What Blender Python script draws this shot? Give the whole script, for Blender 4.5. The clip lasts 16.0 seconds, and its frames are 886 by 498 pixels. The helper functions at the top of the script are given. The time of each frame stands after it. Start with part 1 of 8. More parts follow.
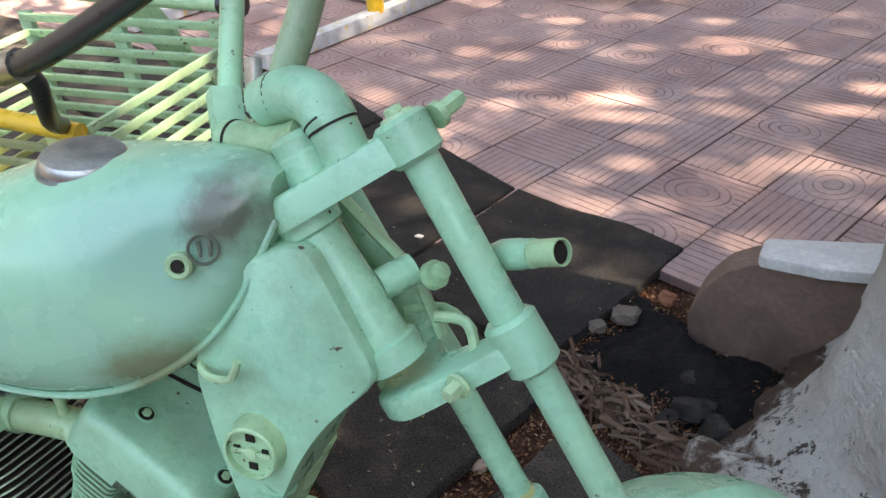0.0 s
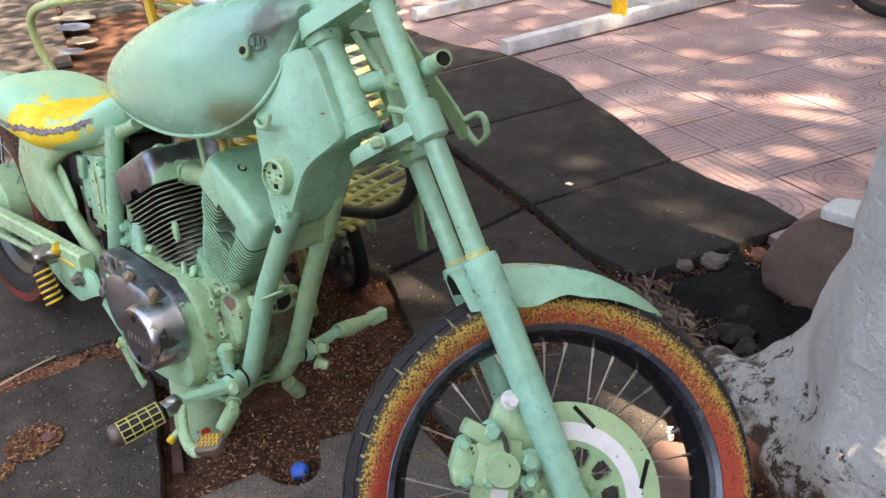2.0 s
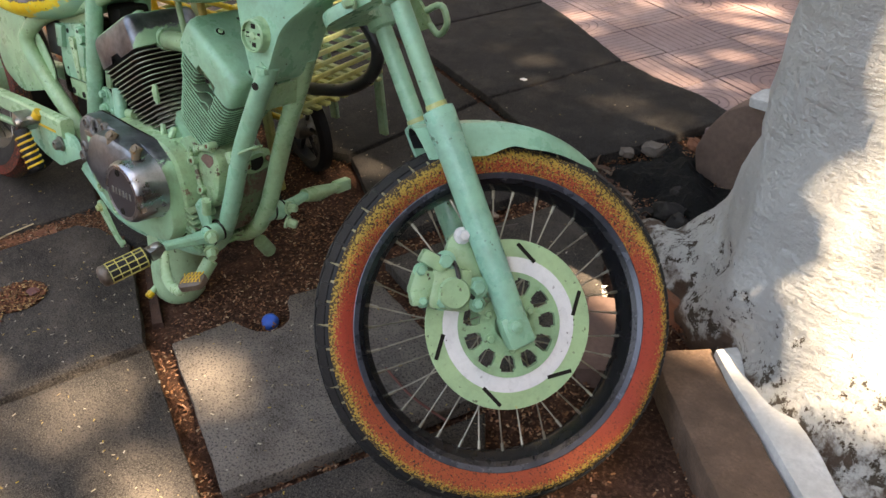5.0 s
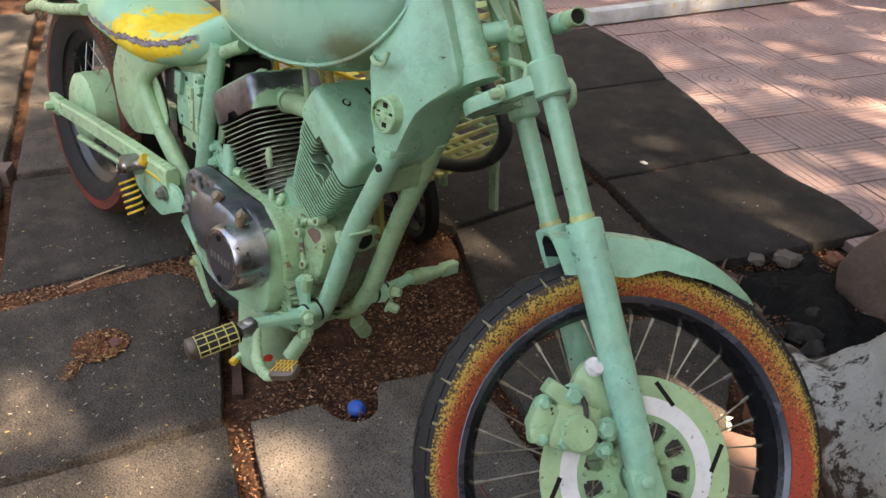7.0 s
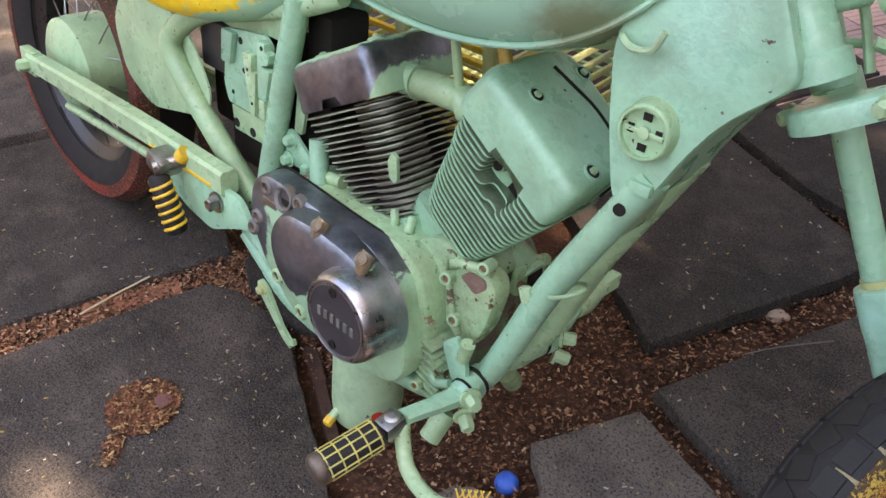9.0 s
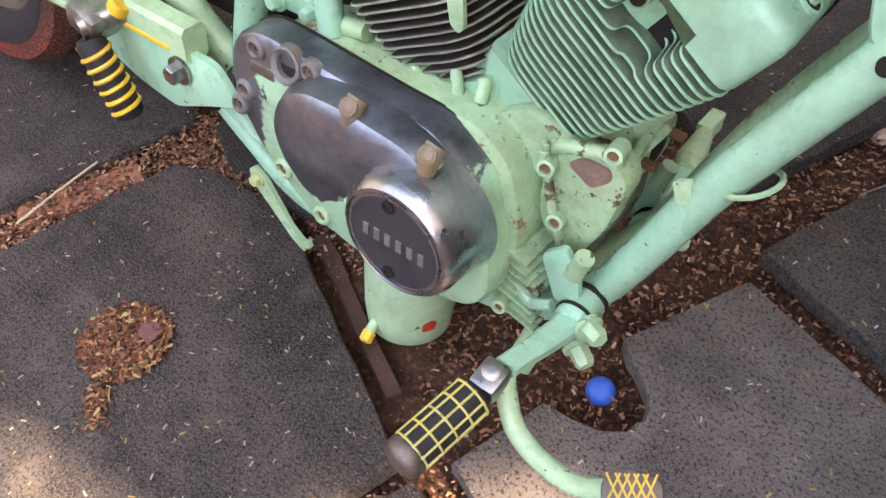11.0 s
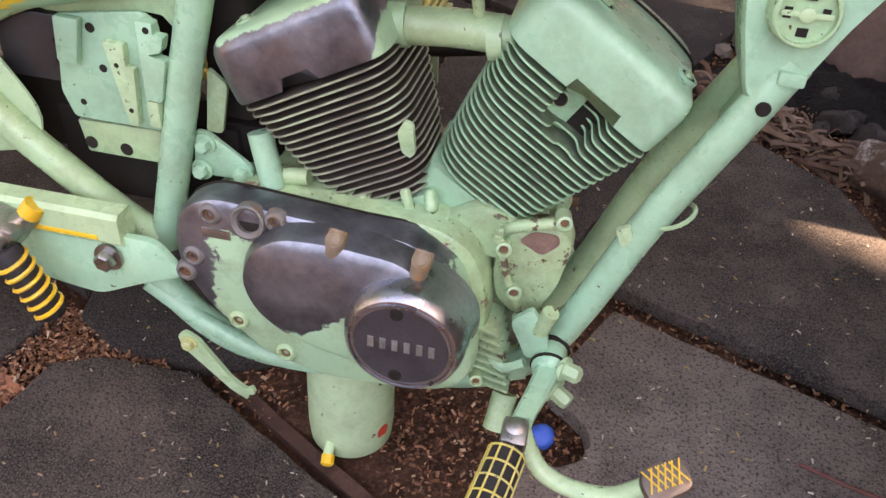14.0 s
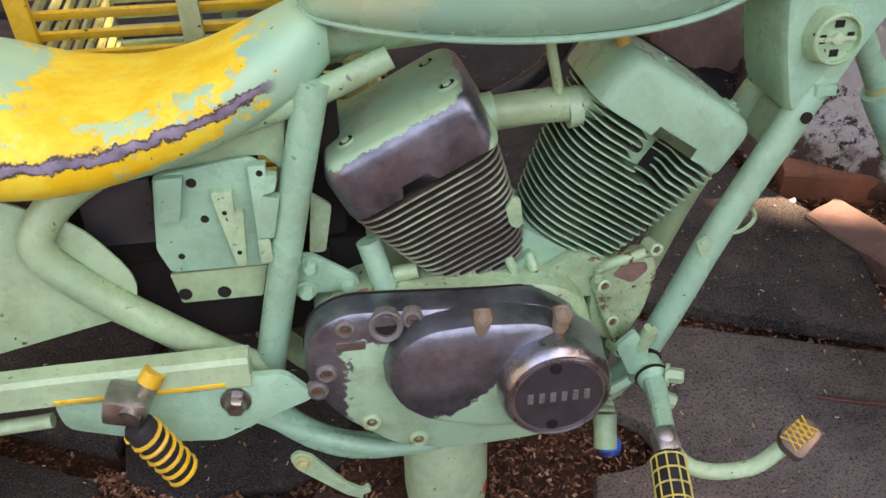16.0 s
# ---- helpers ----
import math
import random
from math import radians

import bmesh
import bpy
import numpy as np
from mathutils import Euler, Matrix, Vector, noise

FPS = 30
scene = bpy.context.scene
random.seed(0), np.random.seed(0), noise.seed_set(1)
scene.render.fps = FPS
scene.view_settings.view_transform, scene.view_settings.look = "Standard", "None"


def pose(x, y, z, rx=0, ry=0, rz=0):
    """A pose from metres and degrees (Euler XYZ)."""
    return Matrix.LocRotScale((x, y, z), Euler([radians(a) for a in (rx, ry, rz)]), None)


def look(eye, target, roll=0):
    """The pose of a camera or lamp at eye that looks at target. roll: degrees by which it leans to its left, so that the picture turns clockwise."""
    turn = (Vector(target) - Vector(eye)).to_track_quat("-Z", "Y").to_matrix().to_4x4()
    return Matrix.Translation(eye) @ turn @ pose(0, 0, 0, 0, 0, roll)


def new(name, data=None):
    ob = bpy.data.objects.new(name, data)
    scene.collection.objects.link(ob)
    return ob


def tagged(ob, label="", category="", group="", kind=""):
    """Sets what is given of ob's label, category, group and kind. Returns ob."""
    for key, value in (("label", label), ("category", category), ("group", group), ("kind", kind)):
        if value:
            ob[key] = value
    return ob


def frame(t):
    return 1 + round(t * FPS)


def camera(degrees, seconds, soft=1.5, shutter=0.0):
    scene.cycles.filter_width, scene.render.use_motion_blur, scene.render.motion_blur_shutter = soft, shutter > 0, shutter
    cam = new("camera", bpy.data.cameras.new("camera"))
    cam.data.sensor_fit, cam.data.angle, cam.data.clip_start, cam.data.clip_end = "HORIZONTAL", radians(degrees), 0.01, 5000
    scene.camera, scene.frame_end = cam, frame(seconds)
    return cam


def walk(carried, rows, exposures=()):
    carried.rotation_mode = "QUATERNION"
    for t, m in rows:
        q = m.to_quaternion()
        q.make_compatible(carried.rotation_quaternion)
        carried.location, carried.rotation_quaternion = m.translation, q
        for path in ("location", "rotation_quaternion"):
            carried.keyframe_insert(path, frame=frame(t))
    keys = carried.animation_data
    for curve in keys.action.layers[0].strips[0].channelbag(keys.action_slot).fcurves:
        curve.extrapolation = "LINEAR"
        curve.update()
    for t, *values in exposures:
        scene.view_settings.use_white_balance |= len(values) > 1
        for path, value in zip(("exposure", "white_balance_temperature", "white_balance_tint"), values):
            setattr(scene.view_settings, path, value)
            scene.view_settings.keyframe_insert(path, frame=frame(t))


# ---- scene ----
cam = camera(55.9, 16.0)
PATH = [
    (0, (0.057, 0.058, 1.323), (-0.612, 1.61, 0.254), -4.9),
    (0.5, (0.242, -0.099, 1.309), (-0.666, 1.35, 0.271), -5.2),
    (1, (0.45, -0.167, 1.303), (-0.641, 1.217, 0.359), -4.9),
    (1.5, (0.638, -0.137, 1.26), (-0.64, 1.099, 0.343), -5.6),
    (2, (0.75, -0.18, 1.24), (-0.523, 1.042, 0.299), -6.9),
    (2.5, (0.849, -0.279, 1.239), (-0.345, 0.995, 0.262), -5.6),
    (3, (0.881, -0.32, 1.219), (-0.291, 0.94, 0.201), -5.2),
    (3.5, (0.894, -0.32, 1.195), (-0.261, 0.893, 0.102), -4.8),
    (3.7, (0.893, -0.313, 1.187), (-0.256, 0.889, 0.075), -4.9),
    (5.8, (0.875, -0.36, 1.235), (-0.274, 0.871, 0.157), -3.5),
    (6, (0.869, -0.336, 1.228), (-0.32, 0.884, 0.18), -2.9),
    (6.5, (0.829, -0.357, 1.253), (-0.401, 0.856, 0.246), -1.5),
    (7, (0.681, -0.26, 1.232), (-0.619, 0.872, 0.218), -0.7),
    (7.5, (0.546, -0.141, 1.229), (-0.795, 0.874, 0.147), -1.8),
    (8, (0.403, -0.11, 1.202), (-0.934, 0.853, 0.069), -2.7),
    (8.5, (0.172, -0.138, 1.202), (-1.059, 0.909, 0.022), -2.4),
    (9, (0.007, -0.141, 1.162), (-1.107, 0.962, -0.079), -1.4),
    (9.5, (-0.171, -0.048, 1.077), (-1.164, 1.01, -0.3), -0.9),
    (10, (-0.243, 0.011, 1.012), (-1.096, 0.969, -0.522), -2.2),
    (10.2, (-0.263, 0.015, 1.003), (-1.078, 0.936, -0.574), -3.1),
    (12.3, (-0.401, -0.025, 1.03), (-1.206, 0.895, -0.553), -5.3),
    (12.5, (-0.399, -0.022, 1.038), (-1.211, 0.932, -0.521), -5.2),
    (13, (-0.407, -0.036, 1.066), (-1.151, 1.062, -0.431), -3.3),
    (13.5, (-0.49, -0.15, 1.096), (-0.998, 1.144, -0.342), 0.8),
    (14, (-0.545, -0.208, 1.087), (-0.841, 1.187, -0.316), 1.8),
    (14.5, (-0.634, -0.19, 1.046), (-0.818, 1.217, -0.363), 0.5),
    (15, (-0.714, -0.149, 1.037), (-0.775, 1.238, -0.403), 0.3),
    (15.5, (-0.813, -0.182, 1.073), (-0.702, 1.22, -0.35), 0.7),
    (16, (-0.937, -0.261, 1.167), (-0.727, 1.219, -0.16), 0.1),
]
EXPOSURES = [(0.0, 3.30, 8800, 12), (1.5, 3.50, 9300, 17), (2.0, 3.48, 9400, 17), (3.0, 3.12, 10000, 13), (3.5, 3.08, 10000, 13), (6.0, 3.13, 10300, 14), (8.5, 3.34, 9800, 20), (10.0, 3.78, 9700, 27), (12.5, 3.95, 10000, 27), (13.5, 3.77, 10700, 31), (15.5, 3.45, 11200, 35), (16.0, 3.28, 10600, 30)]
walk(cam, [(t, look(eye, target, roll)) for t, eye, target, roll in PATH], EXPOSURES)

# ---- sky, sun, exposure ----
SUN_DIR = Vector((0.64, -0.085, 0.76)).normalized()
world = bpy.data.worlds.new("World")
scene.world = world
world.use_nodes = True
wn = world.node_tree
sky = wn.nodes.new("ShaderNodeTexSky")
sky.sky_type = "NISHITA"
sky.sun_disc = False
sky.sun_elevation = math.asin(SUN_DIR.z)
sky.sun_rotation = math.atan2(SUN_DIR.x, SUN_DIR.y)
bg = wn.nodes["Background"]
wn.links.new(sky.outputs["Color"], bg.inputs["Color"])
bg.inputs["Strength"].default_value = 0.13
sun = new("sun", bpy.data.lights.new("sun", "SUN"))
sun.data.energy = 3.4
sun.data.angle = radians(1.0)
sun.data.color = (1.0, 0.96, 0.90)
sun.matrix_world = look(SUN_DIR * 20, (0, 0, 0))


# ---- materials ----
def mat_base(name):
    m = bpy.data.materials.new(name)
    m.use_nodes = True
    nt = m.node_tree
    return m, nt, nt.nodes["Principled BSDF"]


def nd(nt, kind, **props):
    n = nt.nodes.new(kind)
    for k, v in props.items():
        n.inputs[k.replace("_", " ")].default_value = v
    return n


def noise_tex(nt, coord, scale, detail=4.0, rough=0.55, dist=0.0):
    n = nd(nt, "ShaderNodeTexNoise", Scale=scale, Detail=detail, Roughness=rough, Distortion=dist)
    nt.links.new(coord, n.inputs["Vector"])
    return n.outputs["Fac"]


def ramp(nt, fac, lo, hi, a=0.0, b=1.0):
    n = nd(nt, "ShaderNodeMapRange")
    n.inputs[1].default_value, n.inputs[2].default_value = lo, hi
    n.inputs[3].default_value, n.inputs[4].default_value = a, b
    nt.links.new(fac, n.inputs[0])
    return n.outputs[0]


def math_node(nt, op, a, b=None):
    n = nt.nodes.new("ShaderNodeMath")
    n.operation = op
    for i, v in enumerate((a, b)):
        if v is None:
            continue
        if isinstance(v, (int, float)):
            n.inputs[i].default_value = v
        else:
            nt.links.new(v, n.inputs[i])
    return n.outputs[0]


def mix(nt, fac, a, b):
    n = nt.nodes.new("ShaderNodeMix")
    n.data_type = "RGBA"
    for i, v in ((0, fac), (6, a), (7, b)):
        if isinstance(v, (int, float)):
            n.inputs[i].default_value = v
        elif isinstance(v, tuple):
            n.inputs[i].default_value = (*v, 1.0)
        else:
            nt.links.new(v, n.inputs[i])
    return n.outputs[2]


def bump(nt, bsdf, height, strength, distance):
    n = nd(nt, "ShaderNodeBump", Strength=strength, Distance=distance)
    nt.links.new(height, n.inputs["Height"])
    nt.links.new(n.outputs["Normal"], bsdf.inputs["Normal"])


def coords(nt):
    return nt.nodes.new("ShaderNodeTexCoord").outputs["Object"]


def painted(name, base, tint, wear, rough=0.26, wear_from=0.66, spots=0.70, rust=(0.06, 0.035, 0.02), grime=0.5):
    """Brushed-on gloss paint: two tints, olive grime, chips down to an undercoat, specks and brush relief."""
    m, nt, b = mat_base(name)
    co = coords(nt)
    col = mix(nt, ramp(nt, noise_tex(nt, co, 6.0, 3.0), 0.38, 0.66), base, tint)
    smear = math_node(nt, "MULTIPLY", ramp(nt, noise_tex(nt, co, 16.0, 7.0, 0.7), 0.44, 0.72, 0.0, grime), ramp(nt, noise_tex(nt, co, 4.0, 2.0), 0.32, 0.62, 0.25, 1.0))
    col = mix(nt, smear, col, (0.125, 0.135, 0.075))
    col = mix(nt, ramp(nt, noise_tex(nt, co, 70.0, 5.0, 0.65), 0.50, 0.75, 0.0, 0.30), col, tuple(c * 0.55 for c in base))
    chips = ramp(nt, noise_tex(nt, co, 24.0, 9.0, 0.74), wear_from, wear_from + 0.02)
    col = mix(nt, chips, col, wear)
    specks = ramp(nt, noise_tex(nt, co, 85.0, 3.0, 0.5), spots - 0.03, spots)
    gate = ramp(nt, noise_tex(nt, co, 9.0, 2.0), 0.42, 0.58)
    col = mix(nt, math_node(nt, "MULTIPLY", specks, gate), col, rust)
    nt.links.new(col, b.inputs["Base Color"])
    r = ramp(nt, noise_tex(nt, co, 30.0, 4.0), 0.3, 0.75, rough - 0.08, rough + 0.2)
    nt.links.new(math_node(nt, "ADD", r, math_node(nt, "MULTIPLY", smear, 0.3)), b.inputs["Roughness"])
    h = math_node(nt, "ADD", noise_tex(nt, co, 160.0, 3.0), math_node(nt, "MULTIPLY", noise_tex(nt, co, 28.0, 3.0), 1.6))
    h = math_node(nt, "SUBTRACT", h, math_node(nt, "MULTIPLY", chips, 0.8))
    bump(nt, b, h, 0.30, 0.0018)
    return m


def plain(name, base, rough=0.6, metal=0.0, vary=0.35, scale=20.0, relief=0.2, dist=0.001):
    m, nt, b = mat_base(name)
    if rough > 0.6 and metal == 0.0:
        b.inputs["Specular IOR Level"].default_value = 0.25
    co = coords(nt)
    f = ramp(nt, noise_tex(nt, co, scale, 6.0, 0.6), 0.3, 0.7)
    g = ramp(nt, noise_tex(nt, co, scale * 9, 3.0), 0.35, 0.7, 0.0, 0.6)
    col = mix(nt, f, tuple(c * (1 - vary) for c in base), tuple(min(1, c * (1 + vary * 0.6)) for c in base))
    col = mix(nt, g, col, tuple(c * 0.7 for c in base))
    nt.links.new(col, b.inputs["Base Color"])
    b.inputs["Metallic"].default_value = metal
    nt.links.new(ramp(nt, f, 0.0, 1.0, max(0.05, rough - 0.12), min(1.0, rough + 0.1)), b.inputs["Roughness"])
    bump(nt, b, noise_tex(nt, co, scale * 6, 4.0), relief, dist)
    return m


mint = painted("mint_paint", (0.265, 0.53, 0.35), (0.225, 0.485, 0.335), (0.10, 0.085, 0.055), wear_from=0.77, spots=0.735)
mint_worn = painted("worn_mint_paint", (0.29, 0.51, 0.30), (0.32, 0.48, 0.26), (0.14, 0.105, 0.07), wear_from=0.71, grime=0.7)
mint_pale = painted("pale_mint_paint", (0.36, 0.56, 0.33), (0.31, 0.52, 0.31), (0.42, 0.30, 0.10), wear_from=0.67, grime=0.45)
yellow = painted("yellow_paint", (0.78, 0.47, 0.03), (0.70, 0.42, 0.05), (0.16, 0.08, 0.03), wear_from=0.66)
yellow_green = painted("yellowed_green_paint", (0.50, 0.47, 0.16), (0.42, 0.50, 0.26), (0.15, 0.09, 0.04), wear_from=0.64)
slat_green = painted("pale_green_slat_paint", (0.37, 0.55, 0.33), (0.30, 0.49, 0.31), (0.10, 0.08, 0.05), wear_from=0.66)
chrome = plain("dull_chrome", (0.62, 0.62, 0.63), 0.22, 1.0, 0.15, 30, 0.1)
steel = plain("bare_steel", (0.45, 0.44, 0.42), 0.38, 1.0, 0.4, 40, 0.2)
pad_metal = plain("grimy_pad_metal", (0.16, 0.13, 0.11), 0.45, 0.6, 0.5, 40, 0.4)
rusty = plain("rusty_steel", (0.20, 0.10, 0.05), 0.8, 0.2, 0.5, 60, 0.5)
black_metal = plain("black_enamel", (0.025, 0.025, 0.027), 0.35, 0.0, 0.3, 20, 0.1)
# Near-black for holes and gaps, whose shade is put into the colour.
dark_inside = plain("near_black_inside", (0.018, 0.015, 0.012), 0.9, 0.0, 0.4, 30, 0.4)
rubber = plain("black_rubber", (0.022, 0.022, 0.023), 0.62, 0.0, 0.3, 35, 0.4)
white_paint = plain("white_paint", (0.74, 0.72, 0.70), 0.45, 0.0, 0.12, 12, 0.2)
blue_plastic = plain("blue_plastic", (0.001, 0.10, 0.48), 0.55, 0.0, 0.1, 10, 0.05)


# ---- mesh helpers ----
def smooth_path(pts, n=4):
    """A rounded line through the points."""
    pts = [Vector(p) for p in pts]
    if len(pts) < 3:
        return pts
    out = []
    for i in range(len(pts) - 1):
        p0, p1, p2, p3 = pts[max(i - 1, 0)], pts[i], pts[i + 1], pts[min(i + 2, len(pts) - 1)]
        for k in range(n):
            t = k / n
            out.append(0.5 * ((2 * p1) + (p2 - p0) * t + (2 * p0 - 5 * p1 + 4 * p2 - p3) * t * t + (3 * p1 - p0 - 3 * p2 + p3) * t ** 3))
    out.append(pts[-1])
    return out


def loft(bm, rings, cap=True, closed=False):
    """Joins rings of points, all of one length, into a skin."""
    vs = [[bm.verts.new(p) for p in ring] for ring in rings]
    n = len(vs[0])
    pairs = list(zip(vs, vs[1:])) + ([(vs[-1], vs[0])] if closed else [])
    for a, b in pairs:
        for i in range(n):
            j = (i + 1) % n
            bm.faces.new((a[i], a[j], b[j], b[i]))
    if cap and not closed:
        bm.faces.new(list(reversed(vs[0])))
        bm.faces.new(vs[-1])
    return vs


def tube(bm, pts, r, seg=14, cap=True, closed=False, flat=1.0):
    """A round bar along points; r is one radius or one a point; flat squashes it across."""
    pts = [Vector(p) for p in pts]
    rad = r if isinstance(r, (list, tuple)) else [r] * len(pts)
    n = len(pts)
    side = None
    rings = []
    for i, p in enumerate(pts):
        if closed:
            d = (pts[(i + 1) % n] - pts[i - 1]).normalized()
        else:
            d = (pts[min(i + 1, n - 1)] - pts[max(i - 1, 0)]).normalized()
        if side is None:
            side = d.orthogonal().normalized()
        side = (side - d * side.dot(d)).normalized()
        up = d.cross(side)
        rings.append([p + rad[i] * (math.cos(a) * side + flat * math.sin(a) * up) for a in (2 * math.pi * k / seg for k in range(seg))])
    loft(bm, rings, cap, closed)


def lathe(bm, origin, axis, profile, seg=32, cap=True):
    """Turns (radius, height) pairs about an axis."""
    o, ax = Vector(origin), Vector(axis).normalized()
    u = ax.orthogonal().normalized()
    v = ax.cross(u)
    rings = [[o + ax * h + r * (math.cos(a) * u + math.sin(a) * v) for a in (2 * math.pi * k / seg for k in range(seg))] for r, h in profile]
    loft(bm, rings, cap)


def ring_sweep(bm, origin, axis, profile, seg=72):
    """A closed ring: (radius, height) pairs of a closed outline turned about an axis."""
    o, ax = Vector(origin), Vector(axis).normalized()
    u = ax.orthogonal().normalized()
    v = ax.cross(u)
    rings = []
    for k in range(seg):
        a = 2 * math.pi * k / seg
        d = math.cos(a) * u + math.sin(a) * v
        rings.append([o + r * d + h * ax for r, h in profile])
    loft(bm, rings, False, True)


def rounded(pts, r=0.1, n=3):
    """A 2D outline with each corner cut back by r and rounded."""
    out = []
    m = len(pts)
    for i in range(m):
        a, b, c = Vector(pts[i - 1]), Vector(pts[i]), Vector(pts[(i + 1) % m])
        da, dc = (a - b), (c - b)
        cut = r[i] if isinstance(r, (list, tuple)) else r
        ka, kc = min(cut, da.length * 0.45), min(cut, dc.length * 0.45)
        p, q = b + da.normalized() * ka, b + dc.normalized() * kc
        for k in range(n + 1):
            t = k / n
            out.append(tuple((1 - t) ** 2 * p + 2 * t * (1 - t) * b + t * t * q))
    return out


def slab(bm, outline, place, depth, edge=0.0):
    """A plate: a 2D outline carried into space by place(a, b, d), from d = 0 to depth, with its far edge rounded by edge."""
    cx = sum(p[0] for p in outline) / len(outline)
    cy = sum(p[1] for p in outline) / len(outline)
    size = max(max(abs(p[0] - cx), abs(p[1] - cy)) for p in outline)

    def ring(shrink, d):
        k = 1 - shrink / max(size, 1e-6)
        return [place(cx + (p[0] - cx) * k, cy + (p[1] - cy) * k, d) for p in outline]

    rings = [ring(0, 0.0)]
    if edge > 0:
        sign = 1 if depth > 0 else -1
        rings += [ring(0, depth - sign * edge), ring(edge * 0.3, depth - sign * edge * 0.3), ring(edge, depth)]
    else:
        rings.append(ring(0, depth))
    loft(bm, rings)


def box(bm, c, size, rot=None, bevel=0.0):
    m = Matrix.Translation(c) @ (rot.to_4x4() if rot is not None else Matrix.Identity(4)) @ Matrix.Diagonal((*size, 1))
    made = bmesh.ops.create_cube(bm, size=1.0, matrix=m)
    if bevel:
        edges = list({e for v in made["verts"] for e in v.link_edges})
        bmesh.ops.bevel(bm, geom=edges, offset=bevel, segments=2, affect="EDGES", profile=0.6)


def bolt(bm, at, axis, r=0.009, h=0.008):
    """A hexagon head on a washer."""
    lathe(bm, at, axis, [(r * 1.45, 0), (r * 1.45, h * 0.25)], 16)
    lathe(bm, Vector(at) + Vector(axis).normalized() * h * 0.2, axis, [(r, 0), (r, h * 0.8), (r * 0.8, h)], 6)


def to_object(name, bm, material, parent=None, angle=38):
    bmesh.ops.recalc_face_normals(bm, faces=bm.faces)
    me = bpy.data.meshes.new(name)
    bm.to_mesh(me)
    bm.free()
    me.shade_smooth()
    me.set_sharp_from_angle(angle=radians(angle))
    me.materials.append(material)
    ob = new(name, me)
    ob.parent = parent
    return ob


def part(name, bm, material, parent, label=""):
    ob = to_object(name, bm, material, parent)
    return tagged(ob, label) if label else ob


def thing(name, label, category, place=Matrix.Identity(4), group=""):
    ob = new(name)
    ob.empty_display_size = 0.1
    ob.matrix_world = place
    return tagged(ob, label, category, group)


# ---- rubber mats, earth, pavement ----
EARTH = -0.045


def mat_material(name, dirt):
    m, nt, b = mat_base(name)
    co = nt.nodes.new("ShaderNodeTexCoord").outputs["Object"]
    big = ramp(nt, noise_tex(nt, co, 4.2, 8.0, 0.68), 0.40, 0.64)
    col = mix(nt, big, (0.012, 0.011, 0.011), (0.026 + 0.044 * dirt, 0.024 + 0.034 * dirt, 0.023 + 0.027 * dirt))
    grain = ramp(nt, noise_tex(nt, co, 330.0, 4.0, 0.8), 0.46, 0.66)
    col = mix(nt, math_node(nt, "MULTIPLY", grain, 0.45 + 0.40 * dirt), col, (0.165, 0.145, 0.132))
    crumb = ramp(nt, noise_tex(nt, co, 120.0, 5.0, 0.7), 0.55, 0.66, 0.0, 0.25 + 0.35 * dirt)
    col = mix(nt, crumb, col, (0.120, 0.102, 0.090))
    # Above 1.2 the dust turns paler, to put soft sunlight into it.
    sun_dust = max(0.0, dirt - 1.2)
    dust = ramp(nt, noise_tex(nt, co, 9.0, 7.0, 0.66), 0.49 - 0.16 * sun_dust, 0.70 - 0.10 * sun_dust, 0.0, min(0.9, 0.20 + 0.52 * dirt))
    col = mix(nt, dust, col, (0.135 + 0.06 * sun_dust, 0.112 + 0.052 * sun_dust, 0.096 + 0.046 * sun_dust))
    pit = ramp(nt, noise_tex(nt, co, 190.0, 3.0, 0.6), 0.52, 0.64, 0.0, 0.75)
    col = mix(nt, pit, col, (0.010, 0.009, 0.009))
    nt.links.new(col, b.inputs["Base Color"])
    b.inputs["Roughness"].default_value = 0.86
    b.inputs["Specular IOR Level"].default_value = 0.22
    h = math_node(nt, "ADD", noise_tex(nt, co, 240.0, 4.0, 0.7), math_node(nt, "MULTIPLY", noise_tex(nt, co, 30.0, 4.0), 1.5))
    bump(nt, b, h, 0.9, 0.006)
    return m


def earth_material():
    m, nt, b = mat_base("damp_brown_earth")
    co = nt.nodes.new("ShaderNodeTexCoord").outputs["Object"]
    f = ramp(nt, noise_tex(nt, co, 14.0, 8.0, 0.7), 0.33, 0.68)
    col = mix(nt, f, (0.028, 0.014, 0.010), (0.11, 0.052, 0.034))
    g = ramp(nt, noise_tex(nt, co, 120.0, 4.0, 0.7), 0.5, 0.75)
    col = mix(nt, math_node(nt, "MULTIPLY", g, 0.7), col, (0.24, 0.13, 0.085))
    nt.links.new(col, b.inputs["Base Color"])
    b.inputs["Roughness"].default_value = 0.95
    b.inputs["Specular IOR Level"].default_value = 0.12
    bump(nt, b, noise_tex(nt, co, 70.0, 8.0, 0.75), 0.9, 0.012)
    return m


